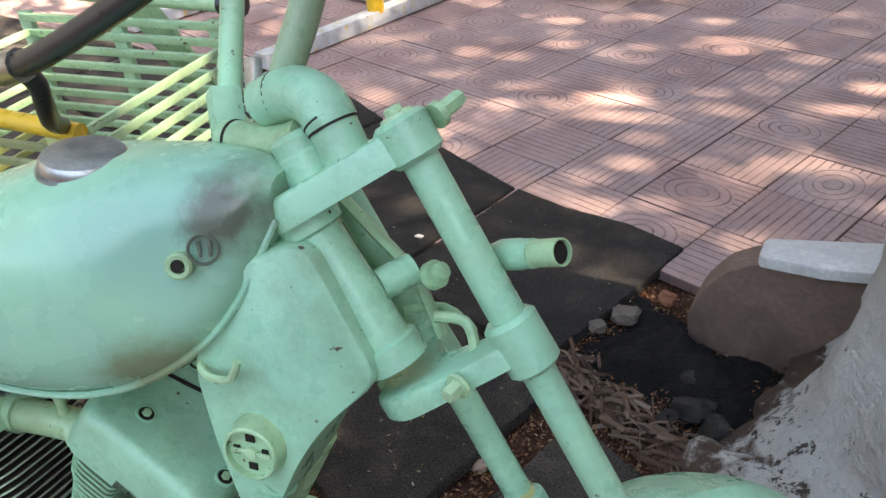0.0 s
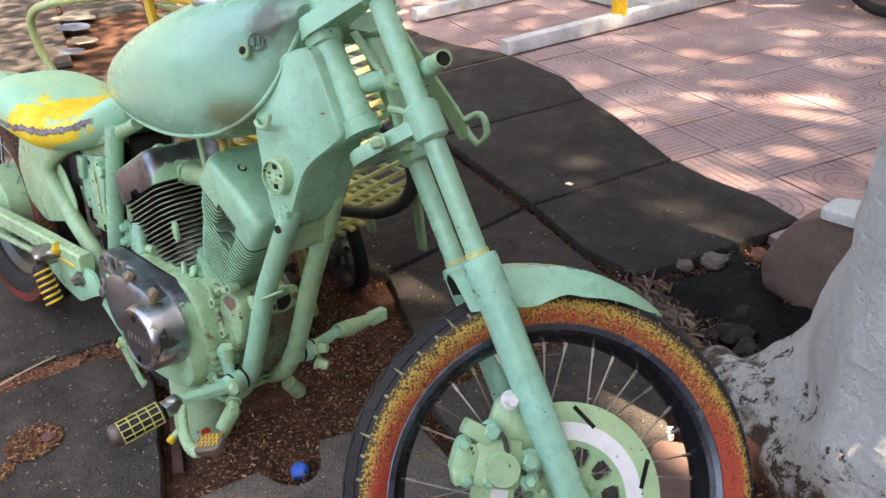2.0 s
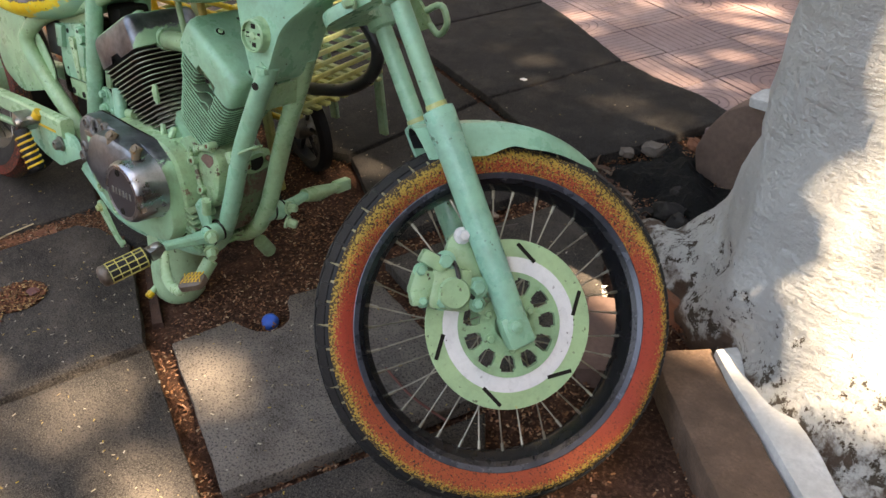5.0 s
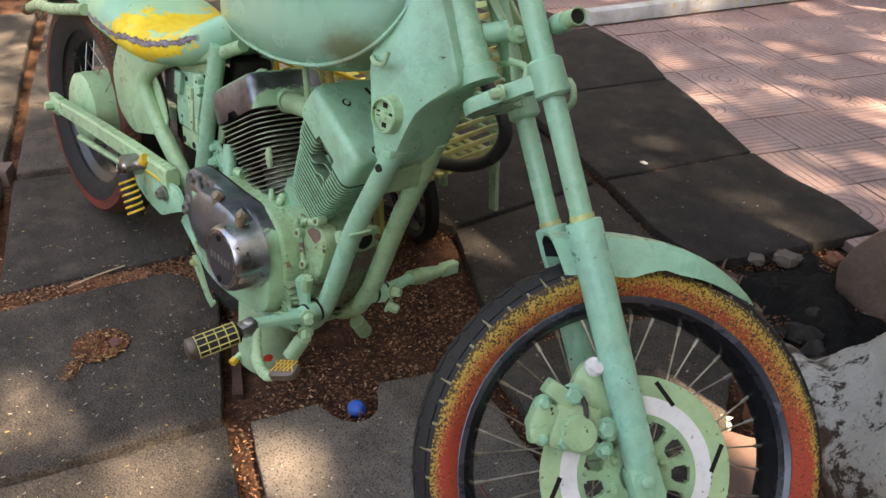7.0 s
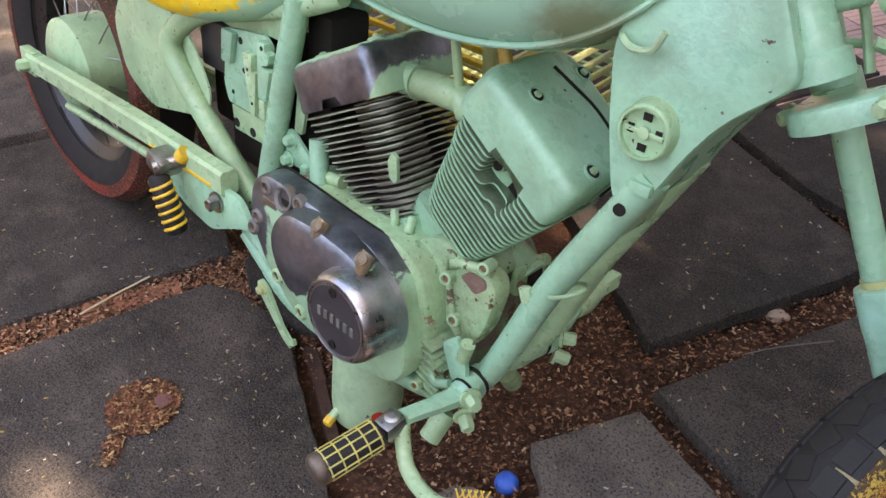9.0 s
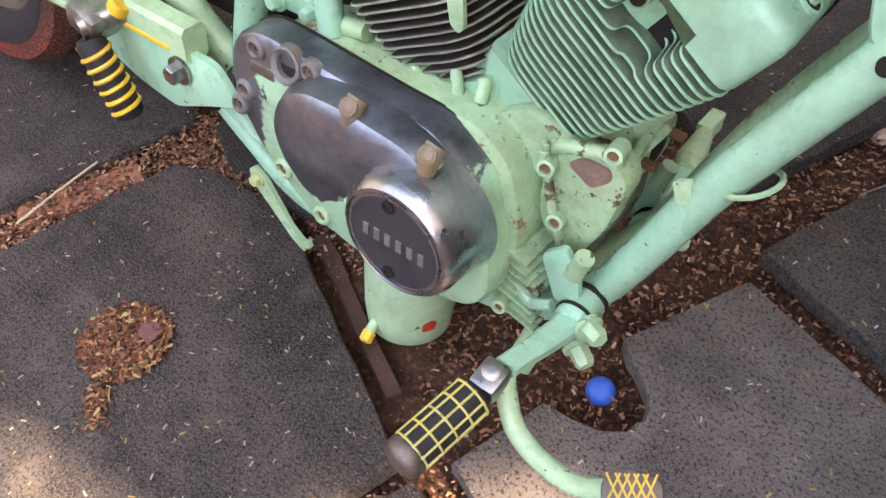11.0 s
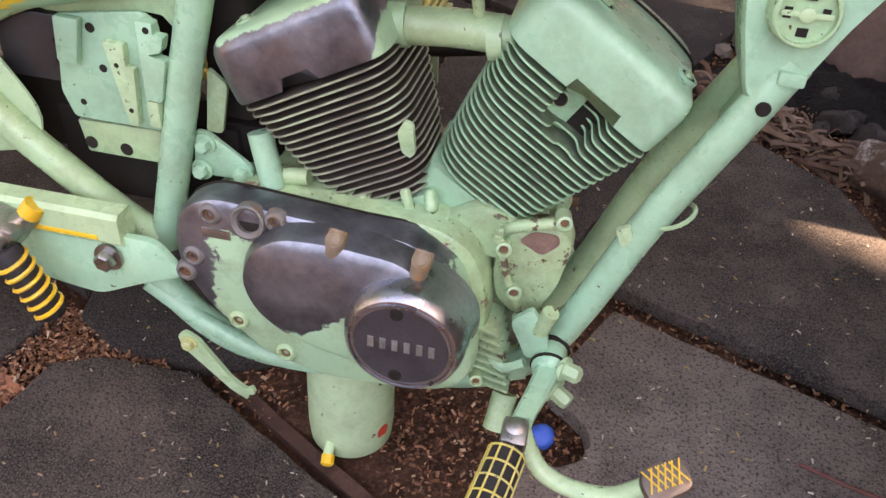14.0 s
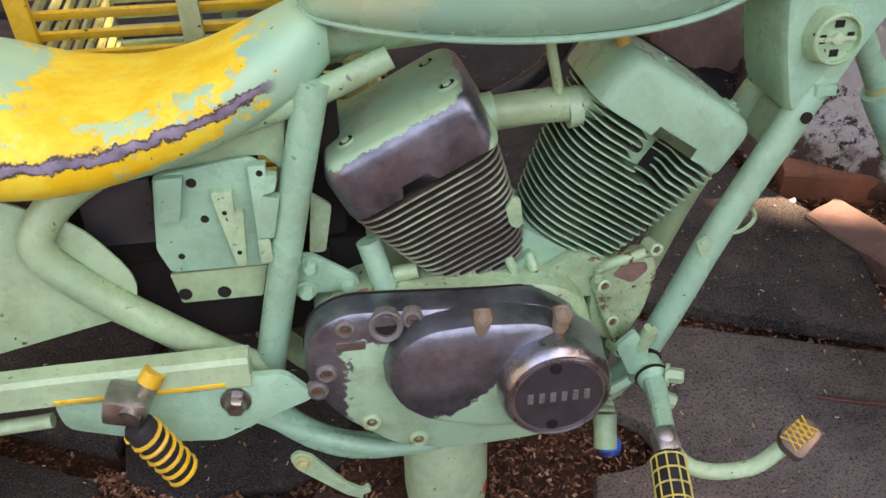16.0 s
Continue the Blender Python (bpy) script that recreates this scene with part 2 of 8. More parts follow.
def tile_material():
    """Pink cement paving stone: rings on half of the stones, straight grooves on the others."""
    m, nt, b = mat_base("pink_patterned_paving")
    tc = nt.nodes.new("ShaderNodeTexCoord")
    co = tc.outputs["Object"]
    sep = nt.nodes.new("ShaderNodeSeparateXYZ")
    nt.links.new(co, sep.inputs[0])
    info = nt.nodes.new("ShaderNodeObjectInfo").outputs["Random"]
    rad = math_node(nt, "SQRT", math_node(nt, "ADD", math_node(nt, "POWER", sep.outputs[0], 2.0), math_node(nt, "POWER", math_node(nt, "MULTIPLY", sep.outputs[1], 1.25), 2.0)))
    rings = math_node(nt, "COSINE", math_node(nt, "MULTIPLY", rad, 2 * math.pi / 0.036))
    inside = ramp(nt, rad, 0.118, 0.122, 1.0, 0.0)
    stripes = math_node(nt, "COSINE", math_node(nt, "MULTIPLY", sep.outputs[1], 2 * math.pi / 0.030))
    motif = math_node(nt, "ADD", math_node(nt, "MULTIPLY", rings, inside), math_node(nt, "MULTIPLY", stripes, math_node(nt, "SUBTRACT", 1.0, inside)))
    pick = ramp(nt, info, 0.52, 0.54)
    both = math_node(nt, "ADD", math_node(nt, "MULTIPLY", motif, math_node(nt, "SUBTRACT", 1.0, pick)), math_node(nt, "MULTIPLY", stripes, pick))
    groove = ramp(nt, both, 0.72, 0.95)
    geo = nt.nodes.new("ShaderNodeNewGeometry").outputs["Position"]
    f = ramp(nt, noise_tex(nt, geo, 2.2, 6.0, 0.62), 0.35, 0.68)
    col = mix(nt, f, (0.33, 0.205, 0.192), (0.50, 0.355, 0.335))
    col = mix(nt, ramp(nt, info, 0.0, 1.0, 0.0, 0.3), col, (0.24, 0.155, 0.15))
    g = ramp(nt, noise_tex(nt, geo, 45.0, 6.0, 0.7), 0.45, 0.75, 0.0, 0.6)
    col = mix(nt, g, col, (0.20, 0.14, 0.135))
    worn = ramp(nt, noise_tex(nt, geo, 7.0, 4.0), 0.35, 0.6, 0.25, 0.75)
    col = mix(nt, math_node(nt, "MULTIPLY", groove, worn), col, (0.085, 0.05, 0.05))
    nt.links.new(col, b.inputs["Base Color"])
    b.inputs["Roughness"].default_value = 0.82
    h = math_node(nt, "SUBTRACT", math_node(nt, "MULTIPLY", noise_tex(nt, geo, 90.0, 5.0, 0.7), 0.5), math_node(nt, "MULTIPLY", groove, worn))
    bump(nt, b, h, 0.6, 0.004)
    return m


# The first mat is dusty, with soft sunlight put into its paler colour.
mat_sunlit_dust, mat_rubber, mat_mid, mat_dark = mat_material("sunlit_dusty_rubber_mat", 2.3), mat_material("dusty_black_rubber_mat", 1.2), mat_material("thinly_dusted_rubber_mat", 0.55), mat_material("swept_black_rubber_mat", 0.18)
earth_mat, tile_mat = earth_material(), tile_material()

bm = bmesh.new()
lim, step = 3.0, 0.05
n = int(2 * lim / step)
grid = {}
for i in range(n + 1):
    for j in range(n + 1):
        x, y = -lim - 0.6 + i * step, -lim + 1.2 + j * step
        hump = 0.018 * noise.noise(Vector((x * 6, y * 6, 0.3))) + 0.01 * noise.noise(Vector((x * 17, y * 17, 2.3)))
        grid[i, j] = bm.verts.new((x, y, EARTH + hump))
for i in range(n):
    for j in range(n):
        bm.faces.new((grid[i, j], grid[i + 1, j], grid[i + 1, j + 1], grid[i, j + 1]))
edge = [grid[i, 0] for i in range(n + 1)] + [grid[n, j] for j in range(1, n + 1)] + [grid[i, n] for i in range(n - 1, -1, -1)] + [grid[0, j] for j in range(n - 1, 0, -1)]
far = [bm.verts.new(((v.co.x + 0.6) * 60, (v.co.y - 1.2) * 60, EARTH - 0.02)) for v in edge]
for k in range(len(edge)):
    q = (k + 1) % len(edge)
    bm.faces.new((edge[k], far[k], far[q], edge[q]))
ground = to_object("ground", bm, earth_mat)
tagged(ground, "brown earth with wood chips between the mats", "ground", kind="structure")

LEAVES = 36500
skid_mat = painted("skid_paint", (0.62, 0.63, 0.64), (0.52, 0.54, 0.56), (0.70, 0.42, 0.03), 0.5, 0.60)

random.seed(7)


def inside(p, poly):
    x, y = p
    odd = False
    for k in range(len(poly)):
        (x1, y1), (x2, y2) = poly[k - 1], poly[k]
        if (y1 > y) != (y2 > y) and x < (x2 - x1) * (y - y1) / (y2 - y1) + x1:
            odd = not odd
    return odd


def ragged(poly, step=0.03, amount=0.004, seed=0.0):
    """The outline cut into short pieces and worn a little uneven."""
    out = []
    for k in range(len(poly)):
        a, b = Vector(poly[k - 1]), Vector(poly[k])
        m = max(1, int((b - a).length / step))
        for i in range(m):
            p = a.lerp(b, i / m)
            w = amount if i else amount * 0.4
            out.append((p.x + w * noise.noise(Vector((p.x * 19, p.y * 19, seed))), p.y + w * noise.noise(Vector((p.x * 19, p.y * 19, seed + 9)))))
    return out


MATS = [
    [(-1.46, -0.01), (-1.325, 0.465), (-1.26, 0.495), (-1.10, 0.500), (-0.685, 0.285), (-0.80, -0.10), (-0.86, -0.25)],
    [(-0.655, 0.278), (-0.18, 0.088), (-0.36, -0.42), (-0.83, -0.24), (-0.77, -0.08)],
    [(-0.63, 0.322), (-0.17, 0.128), (0.06, 0.632), (-0.452, 0.803), (-0.50, 0.71), (-0.548, 0.612), (-0.528, 0.590), (-0.498, 0.572), (-0.474, 0.550), (-0.466, 0.520), (-0.476, 0.490), (-0.505, 0.470), (-0.545, 0.462), (-0.585, 0.46)],
    [(-0.462, 0.864), (0.065, 0.676), (0.13, 0.98), (0.03, 1.13), (-0.03, 1.25), (-0.24, 1.40)],
    [(-0.535, 0.955), (-0.96, 1.22), (-0.88, 1.79), (-0.40, 1.56), (-0.32, 1.48), (-0.40, 1.27)],
    [(-0.87, 1.83), (-0.55, 1.665), (-0.34, 1.62), (-0.24, 1.82), (-0.10, 2.16), (-0.27, 2.255), (-0.48, 2.31), (-0.66, 2.395)],
    [(-1.62, 2.16), (-0.885, 1.835), (-0.675, 2.40), (-0.75, 2.45), (-1.13, 2.71), (-1.34, 2.83)],
    [(-2.38, 2.55), (-1.635, 2.17), (-1.355, 2.84), (-1.61, 3.04), (-2.10, 3.24)],
    [(-1.53, 0.075), (-2.24, 0.335), (-2.03, 0.86), (-1.375, 0.56)],
    [(-1.50, -0.03), (-0.88, -0.27), (-1.08, -0.80), (-1.70, -0.58)],
    [(-1.545, 0.03), (-2.26, 0.30), (-2.46, -0.26), (-1.75, -0.52)],
    [(-2.29, 0.36), (-2.95, 0.62), (-2.74, 1.15), (-2.07, 0.88)],
    [(-2.31, 0.31), (-2.97, 0.57), (-3.18, 0.03), (-2.50, -0.24)],
    [(-1.62, 2.11), (-0.90, 1.79), (-0.98, 1.23), (-1.25, 1.16), (-1.85, 1.42)],
    [(-2.37, 2.50), (-1.66, 2.13), (-1.88, 1.44), (-2.62, 1.74)],
    [(-1.28, 1.11), (-1.36, 0.62), (-2.03, 0.90), (-1.85, 1.37)],
    [(-2.08, 0.93), (-2.74, 1.19), (-2.60, 1.70), (-1.89, 1.40)],
    [(-3.10, 2.85), (-2.42, 2.53), (-2.14, 3.26), (-2.60, 3.30), (-2.95, 3.40)],
    [(-2.64, 1.78), (-3.35, 2.07), (-3.12, 2.82), (-2.41, 2.49)],
    [(-2.78, 1.20), (-3.45, 1.46), (-3.34, 2.02), (-2.63, 1.73)],
    [(-2.99, 0.63), (-3.66, 0.90), (-3.46, 1.42), (-2.78, 1.16)],
    [(-3.40, 2.09), (-4.10, 2.38), (-3.85, 3.10), (-3.15, 2.84)],
    [(-3.70, 0.92), (-4.40, 1.20), (-4.15, 2.33), (-3.42, 2.03)],
    [(-3.88, 3.15), (-3.14, 2.87), (-2.98, 3.42), (-3.60, 3.60)],
    [(-4.14, 2.40), (-5.4, 2.9), (-5.0, 4.0), (-3.65, 3.60)],
    [(-3.0, 0.58), (-3.70, 0.85), (-3.92, 0.30), (-3.21, 0.02)],
    [(-3.73, 0.86), (-4.5, 1.17), (-4.75, 0.6), (-3.95, 0.3)],
    [(-3.22, -0.03), (-3.93, 0.25), (-4.1, -0.3), (-3.4, -0.55)],
    [(-2.52, -0.28), (-3.19, -0.02), (-3.38, -0.54), (-2.72, -0.8)],
    [(-0.14, 0.07), (0.42, -0.15), (0.22, -0.65), (-0.32, -0.43)],
    [(-0.13, 0.115), (0.30, -0.05), (0.40, 0.20), (0.18, 0.48), (0.09, 0.59)],
    [(-1.335, 0.565), (-1.25, 0.516), (-1.09, 0.516), (-0.985, 0.565), (-0.95, 0.66), (-0.99, 0.95), (-1.25, 1.07), (-1.345, 0.62)],
]
SWEPT, SUNLIT_DUST = (5, 6, 7, 13, 31), 2
GU, GV = Vector((math.cos(-0.38), math.sin(-0.38))), Vector((math.sin(0.38), math.cos(0.38)))
grid_mats = []
for i in range(-14, 4):
    for j in range(-6, 8):
        c = Vector((-4.6, 1.6)) + GU * (0.76 * i) + GV * (0.66 * j)
        square = [tuple(c + GU * (0.36 * a) + GV * (0.31 * b)) for a, b in ((-1, -1), (1, -1), (1, 1), (-1, 1))]
        clear = not any(inside(p, m) for m in MATS for p in square + [tuple(c)]) and not any(inside(p, square) for m in MATS for p in m)
        if clear and -9.2 < c.x < -3.4 and -2.0 < c.y < 3.35:
            grid_mats.append(square)
MATS += grid_mats
for k, poly in enumerate(MATS):
    bm = bmesh.new()
    thick = 0.034 + 0.004 * noise.noise(Vector((k, 0, 0)))
    lift = 0.003 * noise.noise(Vector((k, 4, 0)))
    cx, cy = sum(p[0] for p in poly) / len(poly), sum(p[1] for p in poly) / len(poly)
    tx, ty = 0.012 * noise.noise(Vector((k, 7, 0))), 0.012 * noise.noise(Vector((k, 8, 0)))
    slab(bm, ragged(poly, seed=k), lambda a, b, d: Vector((a, b, -thick + d + (lift + tx * (a - cx) + ty * (b - cy)) * d / thick)), thick, 0.008)
    ob = to_object("rubber_mat", bm, mat_dark if k in SWEPT else mat_sunlit_dust if k == SUNLIT_DUST else mat_mid if k in (4, 8, 15) else mat_rubber)
    tagged(ob, "dusty black rubber floor mat with worn edges on earth", "floor mat", "rubber mats")

# Paint spilled on the far mats.
for k, (x, y, r, tint) in enumerate(((-5.9, 2.55, 0.20, (0.11, 0.14, 0.19)), (-5.35, 2.35, 0.16, (0.16, 0.14, 0.11)), (-6.3, 2.75, 0.24, (0.17, 0.16, 0.14)), (-5.1, 2.15, 0.13, (0.12, 0.14, 0.19)))):
    bm = bmesh.new()
    blot = [(x + r * (1 + 0.45 * noise.noise(Vector((math.cos(a) * 2, math.sin(a) * 2, k)))) * math.cos(a), y + 0.55 * r * (1 + 0.45 * noise.noise(Vector((math.cos(a) * 2, math.sin(a) * 2, k + 9)))) * math.sin(a)) for a in (2 * math.pi * q / 30 for q in range(30))]
    slab(bm, blot, lambda a, b, d: Vector((a, b, 0.0035 + d)), 0.0012)
    tagged(to_object("paint_spill", bm, plain("spilled_paint", tint, 0.7, 0, 0.3, 20, 0.2)), "dried pale paint spilled on rubber mats", "paint spill", "paint spills")

# Wood chips in the joints, fallen petals on the mats.
rng = np.random.default_rng(4)


def flakes(name, spots, size, slim, material, label, z0, lift):
    verts, faces = [], []
    for x, y, z in spots:
        a = rng.uniform(0, 2 * math.pi)
        s = size * rng.uniform(0.45, 1.5)
        w = s * slim * rng.uniform(0.6, 1.5)
        tilt = rng.uniform(-0.5, 0.5) * lift
        h = 0.0011
        ca, sa = math.cos(a), math.sin(a)
        i = len(verts)
        for dz in (0, h):
            for u, v in ((-s, -w * 0.6), (s * 0.9, -w), (s, w * 0.7), (-s * 0.8, w)):
                verts.append((x + u * ca - v * sa, y + u * sa + v * ca, z + dz + abs(tilt) * s + tilt * u))
        for q in ((0, 1, 2, 3), (4, 5, 6, 7), (0, 1, 5, 4), (1, 2, 6, 5), (2, 3, 7, 6), (3, 0, 4, 7)):
            faces.append([i + c for c in q])
    me = bpy.data.meshes.new(name)
    me.from_pydata(verts, [], faces)
    me.materials.append(material)
    ob = new(name, me)
    return tagged(ob, label, name.replace("_", " "), kind="stuff")


def island_material(name, shades, rough=0.8):
    m, nt, b = mat_base(name)
    r = nt.nodes.new("ShaderNodeNewGeometry").outputs["Random Per Island"]
    cr = nt.nodes.new("ShaderNodeValToRGB")
    nt.links.new(r, cr.inputs[0])
    el = cr.color_ramp.elements
    while len(el) < len(shades):
        el.new(0.5)
    for k, c in enumerate(shades):
        el[k].position = k / (len(shades) - 1)
        el[k].color = (*c, 1)
    nt.links.new(cr.outputs[0], b.inputs["Base Color"])
    b.inputs["Roughness"].default_value = rough
    b.inputs["Specular IOR Level"].default_value = 0.2
    return m


def on_mat(x, y):
    return any(inside((x, y), poly) for poly in MATS)


chip_mat = island_material("wood_chip", [(0.04, 0.02, 0.013), (0.13, 0.055, 0.032), (0.34, 0.16, 0.08), (0.08, 0.035, 0.022), (0.20, 0.085, 0.045), (0.05, 0.024, 0.016), (0.42, 0.21, 0.13), (0.03, 0.015, 0.010), (0.60, 0.40, 0.26)])
petal_mat = island_material("dry_petal", [(0.36, 0.31, 0.23), (0.50, 0.46, 0.38), (0.24, 0.17, 0.09), (0.40, 0.28, 0.06), (0.30, 0.27, 0.22), (0.18, 0.13, 0.08)])
spots = []
while len(spots) < 30000:
    x, y = rng.uniform(-1.75, 0.75), rng.uniform(-0.15, 2.0)
    if not on_mat(x, y) and noise.noise(Vector((x * 4, y * 4, 5))) > -0.35 * rng.uniform(0, 1.6):
        spots.append((x, y, EARTH + rng.uniform(0.0, 0.022)))
crumbs = 0
while crumbs < 5500:
    x, y = rng.uniform(-1.75, -1.15), rng.uniform(-0.1, 0.58)
    if not on_mat(x, y):
        crumbs += 1
        spots.append((x, y, -0.022 + rng.uniform(0.0, 0.014)))
flakes("wood_chips", spots, 0.0036, 0.42, chip_mat, "brown wood chips and bark litter on earth", EARTH, 1.0)
petals = []
while len(petals) < 1150:
    x, y = rng.uniform(-2.6, 0.5), rng.uniform(-0.4, 2.4)
    if on_mat(x, y) and (x + 0.7) ** 2 + (y - 0.4) ** 2 < rng.exponential(1.1):
        petals.append((x, y, 0.0015 + rng.uniform(0, 0.002)))
flakes("dry_petals", petals, 0.0032, 0.30, petal_mat, "small pale dry petals scattered over the mats", 0, 0.15)

# A nest of chips in a round hole worn into the near mat.
bm = bmesh.new()
rings = []
for r, h in ((0.066, 0.0), (0.055, 0.005), (0.033, 0.008), (0.004, 0.009)):
    rings.append([(-1.11 + (r + 0.012 * noise.noise(Vector((math.cos(a) * 2, math.sin(a) * 2, r)))) * math.cos(a) * (1.25 if math.cos(a - 0.5 + 2.6) > 0.9 else 1.0),
                   0.187 + r * math.sin(a) * 1.0, h) for a in (2 * math.pi * k / 40 for k in range(40))])
loft(bm, rings)
heap = to_object("earth_heap", bm, earth_mat)
tagged(heap, "round heap of earth and chips on the mat", "earth heap")
spots = []
while len(spots) < 1300:
    a, r = rng.uniform(0, 6.283), 0.066 * math.sqrt(rng.uniform(0, 1))
    if rng.uniform() < 0.12:
        k = rng.uniform(0, 1)
        spots.append((-1.09 + 0.05 * k + rng.normal() * 0.008, 0.125 - 0.045 * k + rng.normal() * 0.008, 0.003))
        continue
    spots.append((-1.11 + r * math.cos(a), 0.187 + r * math.sin(a), 0.003 + 0.008 * (1 - (r / 0.066) ** 2)))
flakes("seed_husks", spots, 0.0047, 0.3, island_material("husk", [(0.03, 0.016, 0.012), (0.20, 0.08, 0.04), (0.05, 0.022, 0.015), (0.38, 0.20, 0.09), (0.10, 0.04, 0.025), (0.24, 0.08, 0.045), (0.035, 0.018, 0.012), (0.50, 0.34, 0.16)]), "tan seed husks heaped on earth", 0, 1.0)

# Blue bottle cap in the notch.
bm = bmesh.new()
lathe(bm, (-0.538, 0.540, EARTH + 0.006), (0.15, -0.5, 0.9), [(0.017, 0), (0.0205, 0.003), (0.0205, 0.014), (0.018, 0.020), (0.011, 0.024), (0.003, 0.025)], 28)
cap = to_object("bottle_cap", bm, blue_plastic)
tagged(cap, "bright blue plastic bottle cap lying in earth", "bottle cap")

# ---- pavement of pink stones ----
TURN_T = radians(-25.5)
TU, TV = Vector((math.cos(TURN_T), math.sin(TURN_T))), Vector((-math.sin(TURN_T), math.cos(TURN_T)))
PITCH_T = 0.302
EDGE_LINE = [(-9.0, 4.2), (-3.6, 3.45), (-2.6, 3.20), (-1.61, 2.98), (-1.13, 2.65), (-0.75, 2.39), (-0.48, 2.25), (-0.27, 2.19), (-0.10, 2.08), (0.3, 1.95), (1.2, 1.6), (4.0, 0.4)]


def beyond(p):
    for (x1, y1), (x2, y2) in zip(EDGE_LINE, EDGE_LINE[1:]):
        if x1 <= p[0] <= x2:
            return p[1] > y1 + (y2 - y1) * (p[0] - x1) / (x2 - x1)
    return False


pavement = new("pavement")
tagged(pavement, "pavement of pink cement stones with ring patterns", "pavement", kind="structure")
bm = bmesh.new()
half = PITCH_T / 2 - 0.0022
slab(bm, rounded([(-half, -half), (half, -half), (half, half), (-half, half)], 0.006, 2), lambda a, b, d: Vector((a, b, d - 0.03)), 0.03, 0.003)
bmesh.ops.recalc_face_normals(bm, faces=bm.faces)
stone_mesh = bpy.data.meshes.new("paving_stone")
bm.to_mesh(stone_mesh)
bm.free()
stone_mesh.materials.append(tile_mat)
O_T = Vector((-0.849, 2.708))
spots = []
for i in range(-24, 30):
    for j in range(-9, 26):
        c = O_T + TU * (PITCH_T * (i + 0.5)) + TV * (PITCH_T * (j + 0.5))
        if beyond(c + Vector((0, 0.30 if c.x < -0.45 else 0.02))) and -7 < c.x < 3.5 and c.y < 8:
            spots.append((abs(c.x + 0.6) + 1.2 * abs(c.y - 2.9), i, j, c))
spots.sort(key=lambda q: q[0])
stone_rest = bmesh.new()
for rank, (_, i, j, c) in enumerate(spots):
    z = -0.013 + 0.0025 * noise.noise(Vector((i * 3.1, j * 2.7, 0)))
    turn = TURN_T + (math.pi / 2) * ((i * 7 + j * 3 + (i * j) % 5) % 4) + 0.006 * noise.noise(Vector((i * 1.7, j * 1.3, 4)))
    m = Matrix.Translation((c.x, c.y, z)) @ Matrix.Rotation(turn, 4, "Z")
    if rank < 300:
        ob = new("paving_stone", stone_mesh)
        ob.parent = pavement
        ob.matrix_world = m
    else:
        tmp = bmesh.new()
        tmp.from_mesh(stone_mesh)
        tmp.transform(m)
        keep = bpy.data.meshes.new("tmp")
        tmp.to_mesh(keep)
        tmp.free()
        stone_rest.from_mesh(keep)
        bpy.data.meshes.remove(keep)
rest = part("far_paving", stone_rest, tile_mat, pavement)
tagged(rest, kind="stuff")

# ---- the motorcycle ----
LEAN_DEG = 8.4
bike = thing("motorcycle", "stripped cruiser motorcycle brushed over in mint green, front wheel turned", "motorcycle", pose(0, 0.50, 0, -LEAN_DEG, 0, 0))


def side(y):
    """Carries (x, z) outlines onto the plane y, going outwards to the rider's right."""
    return lambda a, b, d: Vector((a, y - d, b))


scuffed = plain("scuffed_cap_metal", (0.50, 0.50, 0.50), 0.42, 0.9, 0.45, 26, 0.35)


